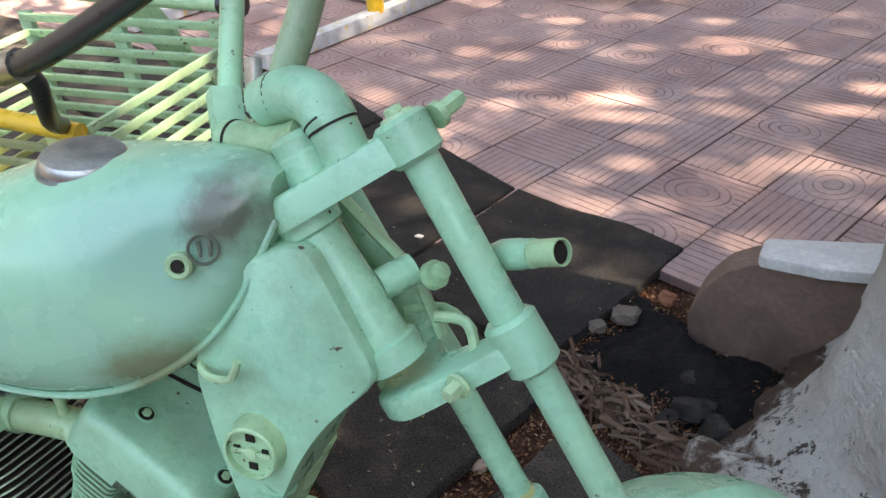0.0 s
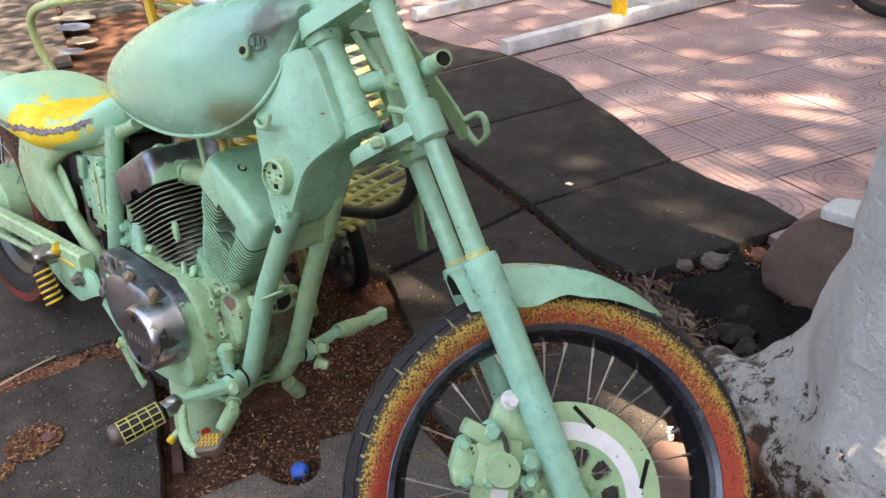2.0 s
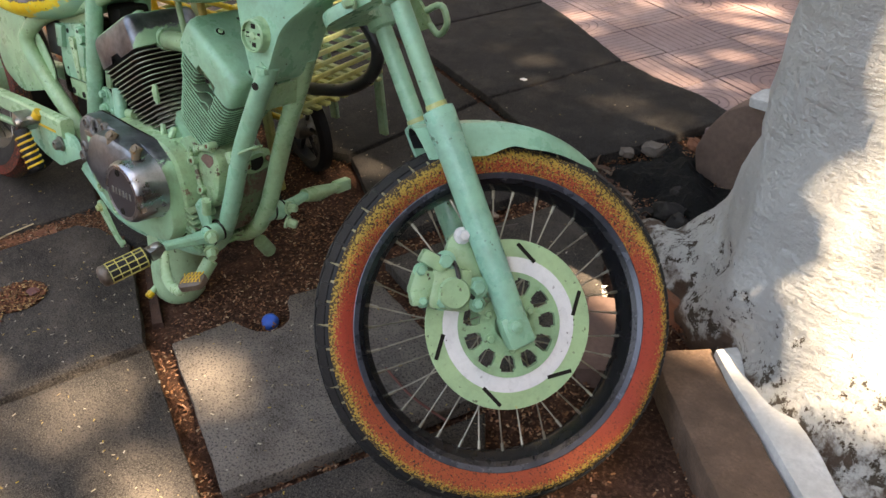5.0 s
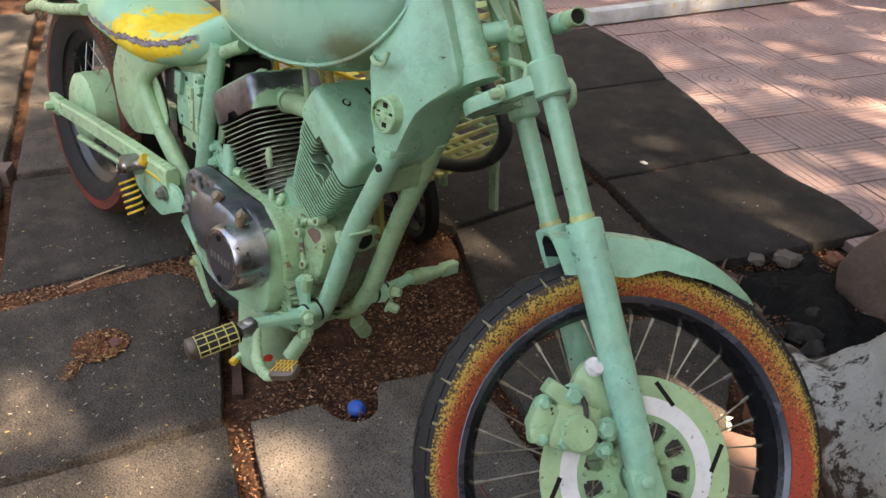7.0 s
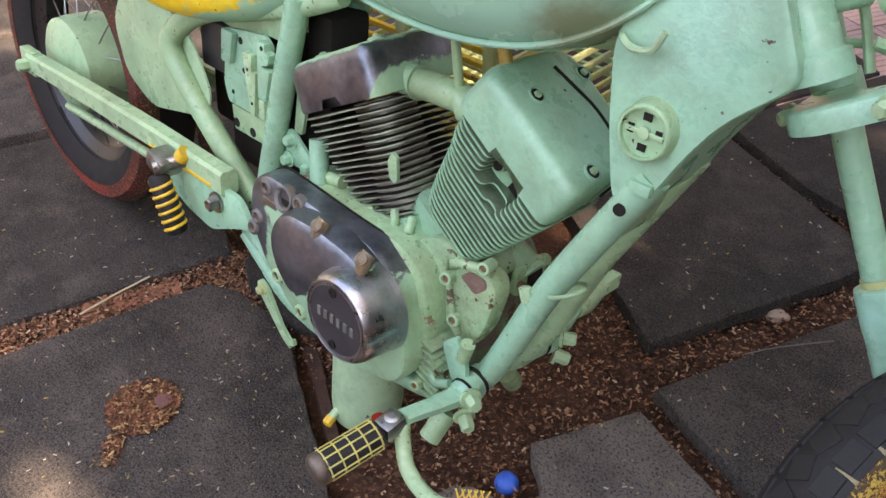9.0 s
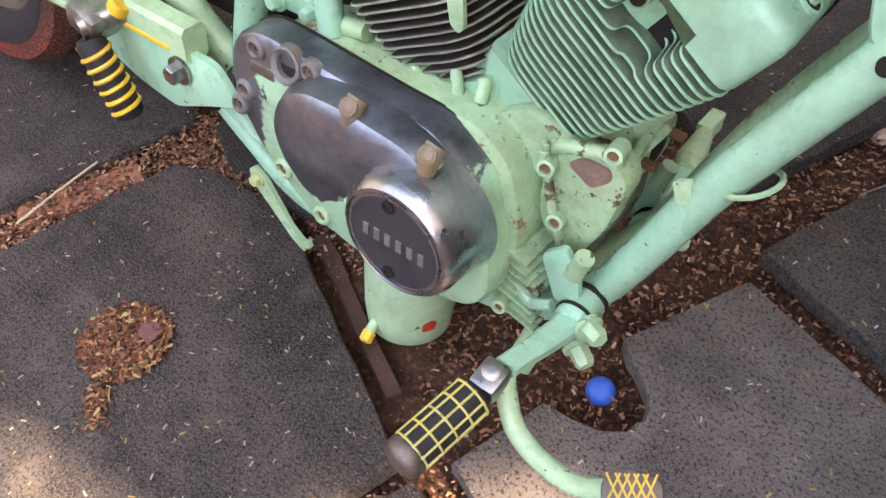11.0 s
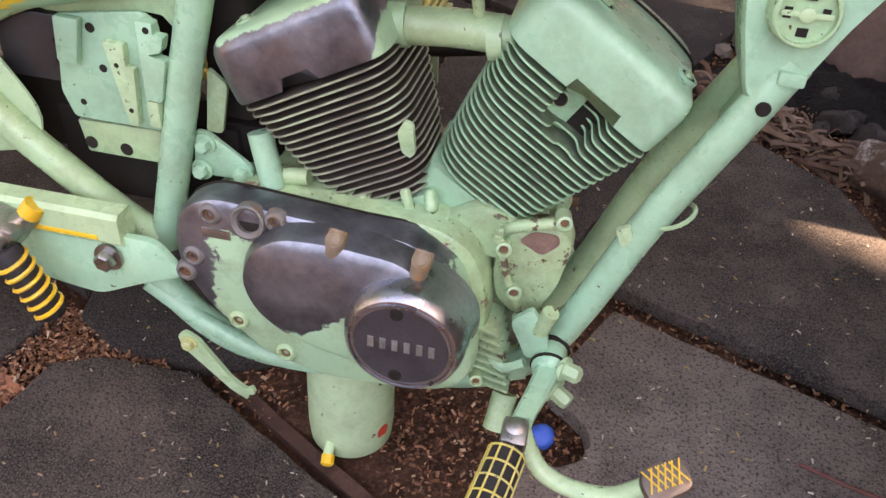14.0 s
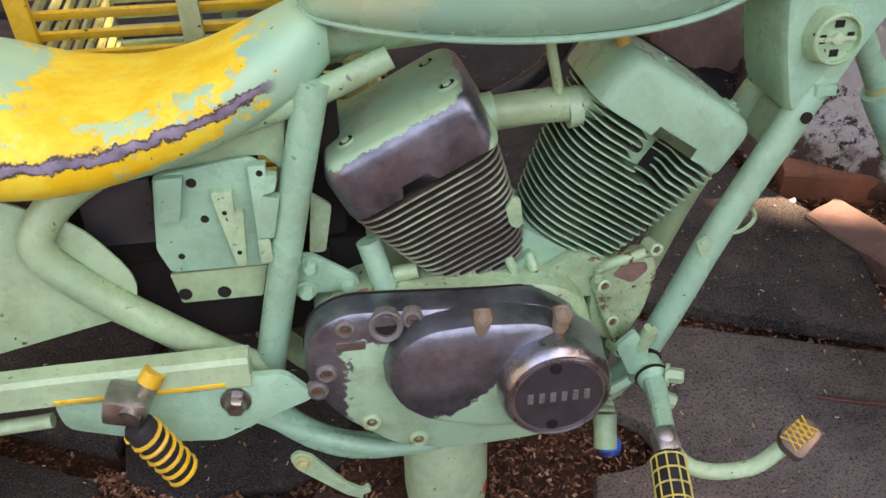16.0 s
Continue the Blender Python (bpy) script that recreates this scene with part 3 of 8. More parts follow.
def tank():
    secs = [(-0.972, 0.782, 0.012, 0.012, 0.012), (-0.955, 0.788, 0.055, 0.04, 0.026), (-0.89, 0.81, 0.095, 0.065, 0.062), (-0.80, 0.83, 0.120, 0.088, 0.095), (-0.70, 0.85, 0.134, 0.105, 0.121),
            (-0.60, 0.865, 0.137, 0.121, 0.131), (-0.52, 0.878, 0.124, 0.118, 0.128), (-0.46, 0.895, 0.102, 0.108, 0.116), (-0.415, 0.918, 0.080, 0.086, 0.100), (-0.385, 0.940, 0.060, 0.062, 0.078), (-0.366, 0.958, 0.042, 0.040, 0.050), (-0.352, 0.968, 0.024, 0.022, 0.022)]
    pts = smooth_path([Vector((q[0], q[1], q[2])) for q in secs], 4)
    hts = smooth_path([Vector((q[0], q[3], q[4])) for q in secs], 4)
    bm = bmesh.new()
    rings, low = [], []
    for p, h in zip(pts, hts):
        ring = []
        for k in range(40):
            a = 2 * math.pi * k / 40
            c, s = math.cos(a), math.sin(a)
            y = p.z * math.copysign(abs(c) ** 0.8, c)
            z = p.y + (h.y if s > 0 else h.z) * math.copysign(abs(s) ** (0.95 if s > 0 else 0.62), s)
            dent = 0.013 * math.exp(-((p.x + 0.435) ** 2 + (z - 0.915) ** 2) / 0.0018) if c < 0 else 0.0
            ring.append(Vector((p.x, y + dent, z)))
        rings.append(ring)
        low.append((p, h))
    loft(bm, rings)
    t = part("fuel_tank", bm, tank_mat, bike, "dented mint-green teardrop fuel tank, patchy paint")
    for sgn in (-1, 1):
        bm = bmesh.new()
        tube(bm, [Vector((p.x, sgn * p.z * 0.74, p.y - h.z * 0.86)) for p, h in low], 0.0042, 8)
        part("seam_flange", bm, tank_mat, t)
    bm = bmesh.new()
    lathe(bm, (-0.560, -0.026, 0.980), (0.12, -0.10, 1), [(0.047, -0.006), (0.047, 0.004), (0.043, 0.006), (0.0425, 0.014), (0.040, 0.0175), (0.030, 0.0195), (0.012, 0.019), (0.003, 0.019)], 40)
    part("filler_cap", bm, scuffed, t, "scuffed chrome filler cap")
    bm = bmesh.new()
    box(bm, (-0.5155, -0.028, 0.987), (0.006, 0.010, 0.006), bevel=0.002)
    part("cap_notch", bm, dark_inside, t)
    bm = bmesh.new()
    lathe(bm, (-0.422, -0.072, 0.918), (0.35, -1, 0.18), [(0.013, 0), (0.013, 0.012), (0.011, 0.014), (0.007, 0.0135), (0.006, 0.004), (0.001, 0.004)], 24)
    part("mounting_boss", bm, mint_worn, t)
    bm = bmesh.new()
    lathe(bm, (-0.4195, -0.083, 0.9205), (0.35, -1, 0.18), [(0.0062, 0), (0.0062, 0.0015)], 16)
    part("boss_hole", bm, dark_inside, t)
    # Scar of a lost badge beside the boss.
    nrm = Vector((0.62, -1, 0.30)).normalized()
    o = Vector((-0.3985, -0.0695, 0.934))
    u = nrm.cross(Vector((0, 0, 1))).normalized()
    v = u.cross(nrm)
    bm = bmesh.new()
    tube(bm, [o + 0.0135 * (math.cos(a) * u + math.sin(a) * v) for a in (2 * math.pi * k / 22 for k in range(22))], 0.0016, 6, closed=True)
    tube(bm, [o - 0.006 * u + 0.008 * v, o - 0.006 * u - 0.007 * v], 0.0018, 6)
    tube(bm, [o + 0.004 * u + 0.008 * v, o + 0.003 * u - 0.007 * v], 0.0018, 6)
    part("badge_scar", bm, scar_mat, t, "dark glue scar of a lost badge")


scar_mat = plain("glue_scar", (0.10, 0.12, 0.09), 0.7, 0, 0.4, 80, 0.4)


def fuel_pipes():
    for pts, r, mt in (([(-0.694, -0.02, 0.735), (-0.692, -0.02, 0.708), (-0.682, -0.02, 0.665), (-0.680, -0.018, 0.640)], 0.0065, mint_worn), ([(-0.616, -0.02, 0.765), (-0.611, -0.02, 0.724), (-0.597, -0.02, 0.683), (-0.590, -0.01, 0.650)], 0.0085, hose_mat)):
        bm = bmesh.new()
        tube(bm, smooth_path(pts, 4), r, 12)
        part("fuel_pipe", bm, mt, bike)


hose_mat = plain("amber_hose", (0.42, 0.27, 0.06), 0.5, 0, 0.4, 30, 0.2)


def mottled_tank():
    """Mint gloss with rubbed patches, scratches and rust on the seams; bluish and low brown tones are painted
    reflections.
    """
    m, nt, b = mat_base("patchy_tank_paint")
    co = coords(nt)
    sep = nt.nodes.new("ShaderNodeSeparateXYZ")
    nt.links.new(co, sep.inputs[0])
    col = mix(nt, ramp(nt, noise_tex(nt, co, 5.0, 4.0), 0.4, 0.65), (0.265, 0.54, 0.36), (0.215, 0.47, 0.33))
    # Bluish tone: a reflection put into the colour.
    col = mix(nt, ramp(nt, noise_tex(nt, co, 3.3, 3.0, 0.5, 0.4), 0.54, 0.70, 0.0, 0.40), col, (0.20, 0.34, 0.34))
    def rub(cx, cz, rad, tint, amt):
        dx = math_node(nt, "POWER", math_node(nt, "SUBTRACT", sep.outputs[0], cx), 2.0)
        dz = math_node(nt, "POWER", math_node(nt, "SUBTRACT", sep.outputs[2], cz), 2.0)
        d = math_node(nt, "SQRT", math_node(nt, "ADD", dx, dz))
        d = math_node(nt, "ADD", d, math_node(nt, "MULTIPLY", math_node(nt, "SUBTRACT", noise_tex(nt, co, 30.0, 6.0, 0.7), 0.5), rad * 1.1))
        return mix(nt, ramp(nt, d, rad * 0.35, rad, amt, 0.0), col, tint)
    col = rub(-0.385, 0.965, 0.048, (0.085, 0.085, 0.062), 0.9)
    # Brown tone low at the front, also a painted reflection.
    col = rub(-0.46, 0.79, 0.07, (0.17, 0.16, 0.07), 0.75)
    col = rub(-0.90, 0.83, 0.09, (0.52, 0.52, 0.26), 0.6)
    scratch = ramp(nt, noise_tex(nt, co, 34.0, 9.0, 0.8), 0.735, 0.75)
    col = mix(nt, scratch, col, (0.03, 0.03, 0.025))
    nt.links.new(col, b.inputs["Base Color"])
    nt.links.new(ramp(nt, noise_tex(nt, co, 18.0, 4.0), 0.3, 0.7, 0.16, 0.34), b.inputs["Roughness"])
    bump(nt, b, noise_tex(nt, co, 36.0, 4.0), 0.16, 0.003)
    return m


def seat_paint():
    """Cracked seat skin: mint over yellow, with a torn violet-grey seam."""
    m, nt, b = mat_base("peeling_seat_paint")
    co = coords(nt)
    sep = nt.nodes.new("ShaderNodeSeparateXYZ")
    nt.links.new(co, sep.inputs[0])
    n1 = noise_tex(nt, co, 15.0, 10.0, 0.74)
    col = mix(nt, ramp(nt, noise_tex(nt, co, 7.0, 3.0), 0.4, 0.65), (0.36, 0.60, 0.35), (0.25, 0.54, 0.38))
    zz = math_node(nt, "SUBTRACT", sep.outputs[2], math_node(nt, "MULTIPLY", math_node(nt, "ADD", sep.outputs[0], 1.12), 0.30))
    band = math_node(nt, "MULTIPLY", ramp(nt, zz, 0.630, 0.650), ramp(nt, zz, 0.750, 0.800, 1.0, 0.0))
    band = math_node(nt, "MULTIPLY", band, math_node(nt, "MULTIPLY", ramp(nt, sep.outputs[0], -1.06, -0.99, 1.0, 0.0), ramp(nt, sep.outputs[0], -1.42, -1.30)))
    yel = ramp(nt, math_node(nt, "ADD", n1, math_node(nt, "MULTIPLY", band, 0.27)), 0.66, 0.69)
    col = mix(nt, yel, col, mix(nt, ramp(nt, noise_tex(nt, co, 20.0, 6.0, 0.7), 0.42, 0.6), (0.82, 0.52, 0.02), (0.86, 0.66, 0.06)))
    bend = math_node(nt, "MAXIMUM", math_node(nt, "ADD", sep.outputs[0], 1.12), -0.045)
    zl = math_node(nt, "SUBTRACT", sep.outputs[2], math_node(nt, "MULTIPLY", bend, 0.30))
    wig = math_node(nt, "MULTIPLY", math_node(nt, "SUBTRACT", noise_tex(nt, co, 14.0, 9.0, 0.7), 0.5), 0.055)
    gap = math_node(nt, "ABSOLUTE", math_node(nt, "ADD", math_node(nt, "SUBTRACT", zl, 0.676), wig))
    reach = ramp(nt, sep.outputs[0], -1.02, -1.00, 1.0, 0.0)
    rim = math_node(nt, "MULTIPLY", ramp(nt, math_node(nt, "ADD", gap, math_node(nt, "MULTIPLY", noise_tex(nt, co, 60.0, 5.0, 0.7), 0.012)), 0.0120, 0.0140, 1.0, 0.0), reach)
    col = mix(nt, rim, col, (0.055, 0.035, 0.028))
    tear = math_node(nt, "MULTIPLY", ramp(nt, gap, 0.0036, 0.0052, 1.0, 0.0), reach)
    col = mix(nt, tear, col, mix(nt, ramp(nt, noise_tex(nt, co, 45.0, 5.0), 0.4, 0.65), (0.13, 0.11, 0.15), (0.26, 0.23, 0.30)))
    col = mix(nt, ramp(nt, noise_tex(nt, co, 26.0, 9.0, 0.75), 0.68, 0.69), col, (0.07, 0.05, 0.035))
    cut = ramp(nt, noise_tex(nt, co, 60.0, 4.0), 0.70, 0.72)
    col = mix(nt, cut, col, (0.08, 0.05, 0.03))
    nt.links.new(col, b.inputs["Base Color"])
    b.inputs["Roughness"].default_value = 0.5
    bump(nt, b, math_node(nt, "ADD", math_node(nt, "MULTIPLY", yel, -0.4), n1), 0.35, 0.004)
    return m


tank_mat, seat_mat = mottled_tank(), seat_paint()


def seat():
    secs = [(-0.945, 0.738, 0.045, 0.025, 0.030), (-0.975, 0.730, 0.075, 0.040, 0.048), (-1.03, 0.706, 0.095, 0.040, 0.055), (-1.10, 0.678, 0.115, 0.038, 0.052), (-1.17, 0.660, 0.130, 0.042, 0.050),
            (-1.25, 0.652, 0.140, 0.058, 0.050), (-1.33, 0.660, 0.145, 0.075, 0.052), (-1.42, 0.665, 0.140, 0.085, 0.050), (-1.52, 0.665, 0.125, 0.080, 0.048), (-1.60, 0.660, 0.10, 0.06, 0.040), (-1.65, 0.655, 0.06, 0.03, 0.025)]
    pts = smooth_path([Vector((q[0], q[1], q[2])) for q in secs], 4)
    hts = smooth_path([Vector((q[0], q[3], q[4])) for q in secs], 4)
    bm = bmesh.new()
    rings = []
    for p, h in zip(pts, hts):
        ring = []
        for k in range(36):
            a = 2 * math.pi * k / 36
            c, s = math.cos(a), math.sin(a)
            ring.append(Vector((p.x, p.z * math.copysign(abs(c) ** 0.7, c), p.y + (h.y if s > 0 else h.z) * math.copysign(abs(s) ** 0.8, s))))
        rings.append(ring)
    loft(bm, rings)
    part("seat", bm, seat_mat, bike, "peeling mint and yellow seat with a torn seam")


def frame_parts():
    for sgn in (-1, 1):
        y = 0.055 * sgn
        bm = bmesh.new()
        tube(bm, smooth_path([(-0.365, y * 0.8, 0.66), (-0.395, y * 0.9, 0.60), (-0.463, y, 0.462), (-0.512, y, 0.335), (-0.545, y, 0.262), (-0.59, y, 0.205), (-0.68, y, 0.165), (-0.90, y * 1.2, 0.150), (-1.0, y * 1.4, 0.185), (-1.08, y * 1.5, 0.27)], 5), 0.0195, 16)
        part("down_tube", bm, mint if sgn < 0 else mint_worn, bike)
        bm = bmesh.new()
        rail = smooth_path([(-0.88, 0.05 * sgn, 0.722), (-0.957, 0.055 * sgn, 0.690), (-1.06, 0.055 * sgn, 0.658), (-1.123, 0.057 * sgn, 0.640), (-1.196, 0.062 * sgn, 0.622), (-1.255, 0.078 * sgn, 0.592), (-1.285, y * 1.7, 0.545), (-1.245, y * 1.6, 0.48), (-1.18, y * 1.5, 0.415), (-1.12, y * 1.4, 0.36), (-1.07, y * 1.3, 0.32)], 5)
        tube(bm, rail, [0.0135 + 0.0065 * min(1, k / 25) for k in range(len(rail))], 16)
        part("seat_rail", bm, mint_worn, bike)
        bm = bmesh.new()
        tube(bm, [(-0.965, y * 1.1, 0.705), (-1.005, y * 1.15, 0.55), (-1.062, y * 1.2, 0.31)], 0.0195, 16)
        part("seat_post", bm, mint, bike)
    bm = bmesh.new()
    tube(bm, smooth_path([(-0.40, 0, 0.80), (-0.60, 0, 0.765), (-0.80, 0, 0.745), (-0.95, 0, 0.735)], 4), 0.026, 16)
    part("backbone", bm, mint_worn, bike)
    # Pressed-steel neck between the steering head and the down tubes.
    outline = rounded([(-0.252, 0.795), (-0.300, 0.748), (-0.332, 0.695), (-0.352, 0.650), (-0.372, 0.618), (-0.405, 0.613), (-0.428, 0.70), (-0.442, 0.79), (-0.418, 0.87), (-0.385, 0.915), (-0.322, 0.93)], 0.020, 3)
    bm = bmesh.new()
    rings = []
    cx, cz = -0.355, 0.77
    for y, k in ((0.060, 0.955), (0.056, 0.985), (0.046, 1.0), (-0.046, 1.0), (-0.056, 0.985), (-0.060, 0.955)):
        ring = []
        for x, z in outline:
            px, pz = cx + (x - cx) * k, cz + (z - cz) * k
            lead = px + 0.62 * (pz - 0.79)
            w = 0.40 + 0.60 * min(1.0, max(0.0, (-0.262 - lead) / 0.085)) ** 0.8
            ring.append(Vector((px, y * w, pz)))
        rings.append(ring)
    loft(bm, rings)
    neck = part("frame_neck", bm, mint, bike, "pressed steel frame neck, glossy mint green")
    bm = bmesh.new()
    lathe(bm, (-0.376, -0.045, 0.714), (0.05, -1, 0.05), [(0.036, 0), (0.033, 0.012), (0.0305, 0.022), (0.0305, 0.031), (0.0285, 0.033), (0.0262, 0.033), (0.0262, 0.026), (0.001, 0.026)], 36)
    part("neck_boss", bm, mint_worn, neck)
    bm = bmesh.new()
    for dx, dz, w, h in ((0.0, 0.017, 0.010, 0.008), (0.0, -0.017, 0.010, 0.008), (-0.017, 0.0, 0.007, 0.010), (0.016, 0.002, 0.007, 0.009)):
        box(bm, (-0.3745 + dx, -0.0722, 0.7155 + dz), (w, 0.002, h))
    part("boss_slots", bm, dark_inside, neck)
    bm = bmesh.new()
    box(bm, (-0.3745, -0.0735, 0.7155), (0.046, 0.003, 0.005), bevel=0.001)
    lathe(bm, (-0.3745, -0.071, 0.7155), (0, -1, 0), [(0.007, 0), (0.007, 0.005), (0.004, 0.006)], 14)
    part("boss_bar", bm, mint_pale, neck)
    bm = bmesh.new()
    tube(bm, smooth_path([(-0.440, -0.045, 0.800), (-0.425, -0.066, 0.800), (-0.410, -0.070, 0.794), (-0.388, -0.071, 0.799), (-0.378, -0.070, 0.820)], 4), 0.0042, 8)
    part("cable_hook", bm, mint_pale, bike)
    bm = bmesh.new()
    box(bm, (-0.368, -0.062, 0.650), (0.026, 0.014, 0.014), bevel=0.003)
    part("tube_lug", bm, mint, bike)
    bm = bmesh.new()
    lathe(bm, (-0.386, -0.0655, 0.617), (0.2, -1, 0), [(0.0075, 0), (0.0075, 0.004), (0.001, 0.0041)], 16)
    part("lug_hole", bm, dark_inside, bike)
    bm = bmesh.new()
    tube(bm, [(-0.44 + 0.0235 * math.cos(a) * 0.9, -0.051 + 0.024 * math.sin(a), 0.47 + 0.012 * math.cos(a)) for a in (2 * math.pi * k / 20 for k in range(20))], 0.0028, 6, closed=True)
    part("wire_clip", bm, mint_worn, bike)
    for pts in ([(-0.500, 0.452), (-0.484, 0.460), (-0.476, 0.438), (-0.490, 0.430)],):
        bm = bmesh.new()
        slab(bm, rounded(pts, 0.004), side(-0.066), 0.007, 0.0012)
        part("wire_tab", bm, mint_pale, bike)
    # Cross brace between the down tubes.
    bm = bmesh.new()
    slab(bm, rounded([(-0.412, 0.560), (-0.392, 0.610), (-0.380, 0.612), (-0.398, 0.558)], 0.006), lambda a, b, d: Vector((a, 0.05 - d, b)), 0.10, 0.0)
    part("neck_gusset", bm, mint_worn, bike)
    # Plates and bolts behind the rear cylinder.
    bm = bmesh.new()
    slab(bm, rounded([(-1.007, 0.480), (-0.990, 0.480), (-0.933, 0.439), (-0.938, 0.421), (-1.012, 0.420)], 0.008), side(-0.050), 0.006, 0.001)
    hanger = part("engine_hanger", bm, mint, bike)
    bm = bmesh.new()
    slab(bm, rounded([(-0.982, 0.562), (-0.959, 0.543), (-0.972, 0.479), (-0.992, 0.479)], 0.005), side(-0.046), 0.006, 0.001)
    part("hanger_upright", bm, mint_worn, hanger)
    for x, z in ((-0.993, 0.465), (-1.001, 0.428), (-0.948, 0.432)):
        bm = bmesh.new()
        bolt(bm, (x, -0.056, z), (0, -1, 0), 0.0095, 0.012)
        part("hanger_bolt", bm, mint, bike)


def electrics():
    bm = bmesh.new()
    slab(bm, rounded([(-1.153, 0.607), (-1.046, 0.623), (-1.029, 0.611), (-1.035, 0.477), (-1.156, 0.478), (-1.167, 0.511)], 0.006), side(-0.060), 0.006, 0.0015)
    plate = part("battery_plate", bm, mint, bike, "mint-green pressed battery bracket with holes")
    for name, outline, y, depth, mt in (
            ("lower_tab", [(-1.161, 0.469), (-1.044, 0.471), (-1.055, 0.426), (-1.154, 0.426)], -0.052, 0.005, mint_worn),
            ("triangular_tab", [(-1.093, 0.587), (-1.068, 0.586), (-1.069, 0.559), (-1.059, 0.559), (-1.065, 0.485), (-1.076, 0.485)], -0.067, 0.010, mint_pale),
            ("fuse_clip", [(-1.046, 0.618), (-1.026, 0.618), (-1.027, 0.604), (-1.015, 0.603), (-1.020, 0.585), (-1.037, 0.580), (-1.016, 0.575), (-1.028, 0.523), (-1.047, 0.524)], -0.067, 0.014, mint),
            ("terminal", [(-1.048, 0.522), (-1.034, 0.522), (-1.034, 0.489), (-1.048, 0.489)], -0.068, 0.012, mint_pale),
            ("clip", [(-1.149, 0.609), (-1.118, 0.608), (-1.131, 0.553), (-1.155, 0.554)], -0.067, 0.010, mint),
            ("skirt_sheet", [(-1.235, 0.612), (-1.161, 0.600), (-1.051, 0.617), (-1.029, 0.616), (-1.010, 0.595), (-0.999, 0.670), (-1.10, 0.640), (-1.235, 0.630)], -0.046, 0.004, mint_worn)):
        bm = bmesh.new()
        slab(bm, rounded(outline, 0.003), side(y), depth, 0.001)
        part(name, bm, mt, plate)
    for x, z, r, y in ((-1.148, 0.439, 0.0085, -0.0572), (-1.101, 0.437, 0.0085, -0.0572), (-1.112, 0.596, 0.006, -0.0662), (-1.034, 0.609, 0.004, -0.0812), (-1.071, 0.505, 0.003, -0.0772), (-1.080, 0.560, 0.003, -0.0772), (-1.140, 0.500, 0.004, -0.0662), (-1.105, 0.548, 0.005, -0.0662)):
        bm = bmesh.new()
        lathe(bm, (x, y + 0.0006, z), (0, -1, 0), [(r, 0), (r, 0.0009)], 14)
        part("plate_hole", bm, dark_inside, plate)
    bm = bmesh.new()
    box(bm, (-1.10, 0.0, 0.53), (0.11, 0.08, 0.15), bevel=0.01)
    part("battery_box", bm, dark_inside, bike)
    # Near-black boxes added to fill the frame's openings with shade.
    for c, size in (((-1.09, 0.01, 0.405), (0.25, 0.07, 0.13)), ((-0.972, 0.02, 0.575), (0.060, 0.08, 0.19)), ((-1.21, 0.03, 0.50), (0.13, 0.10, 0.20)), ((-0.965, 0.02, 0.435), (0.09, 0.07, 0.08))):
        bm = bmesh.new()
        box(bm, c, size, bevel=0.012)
        part("gap_filler", bm, dark_inside, bike, "near-black box added to give the frame's gaps their shade")
    bm = bmesh.new()
    box(bm, (-1.20, -0.035, 0.56), (0.085, 0.05, 0.085), bevel=0.006)
    part("relay_box", bm, black_metal, bike)
    # Inner mudguard sheet in front of the rear wheel.
    bm = bmesh.new()
    slab(bm, rounded([(-1.46, 0.62), (-1.52, 0.52), (-1.49, 0.425), (-1.40, 0.385), (-1.21, 0.430), (-1.19, 0.48), (-1.24, 0.56), (-1.36, 0.62)], 0.03), side(-0.074), 0.004, 0.001)
    part("side_sheet", bm, mint_pale, bike)


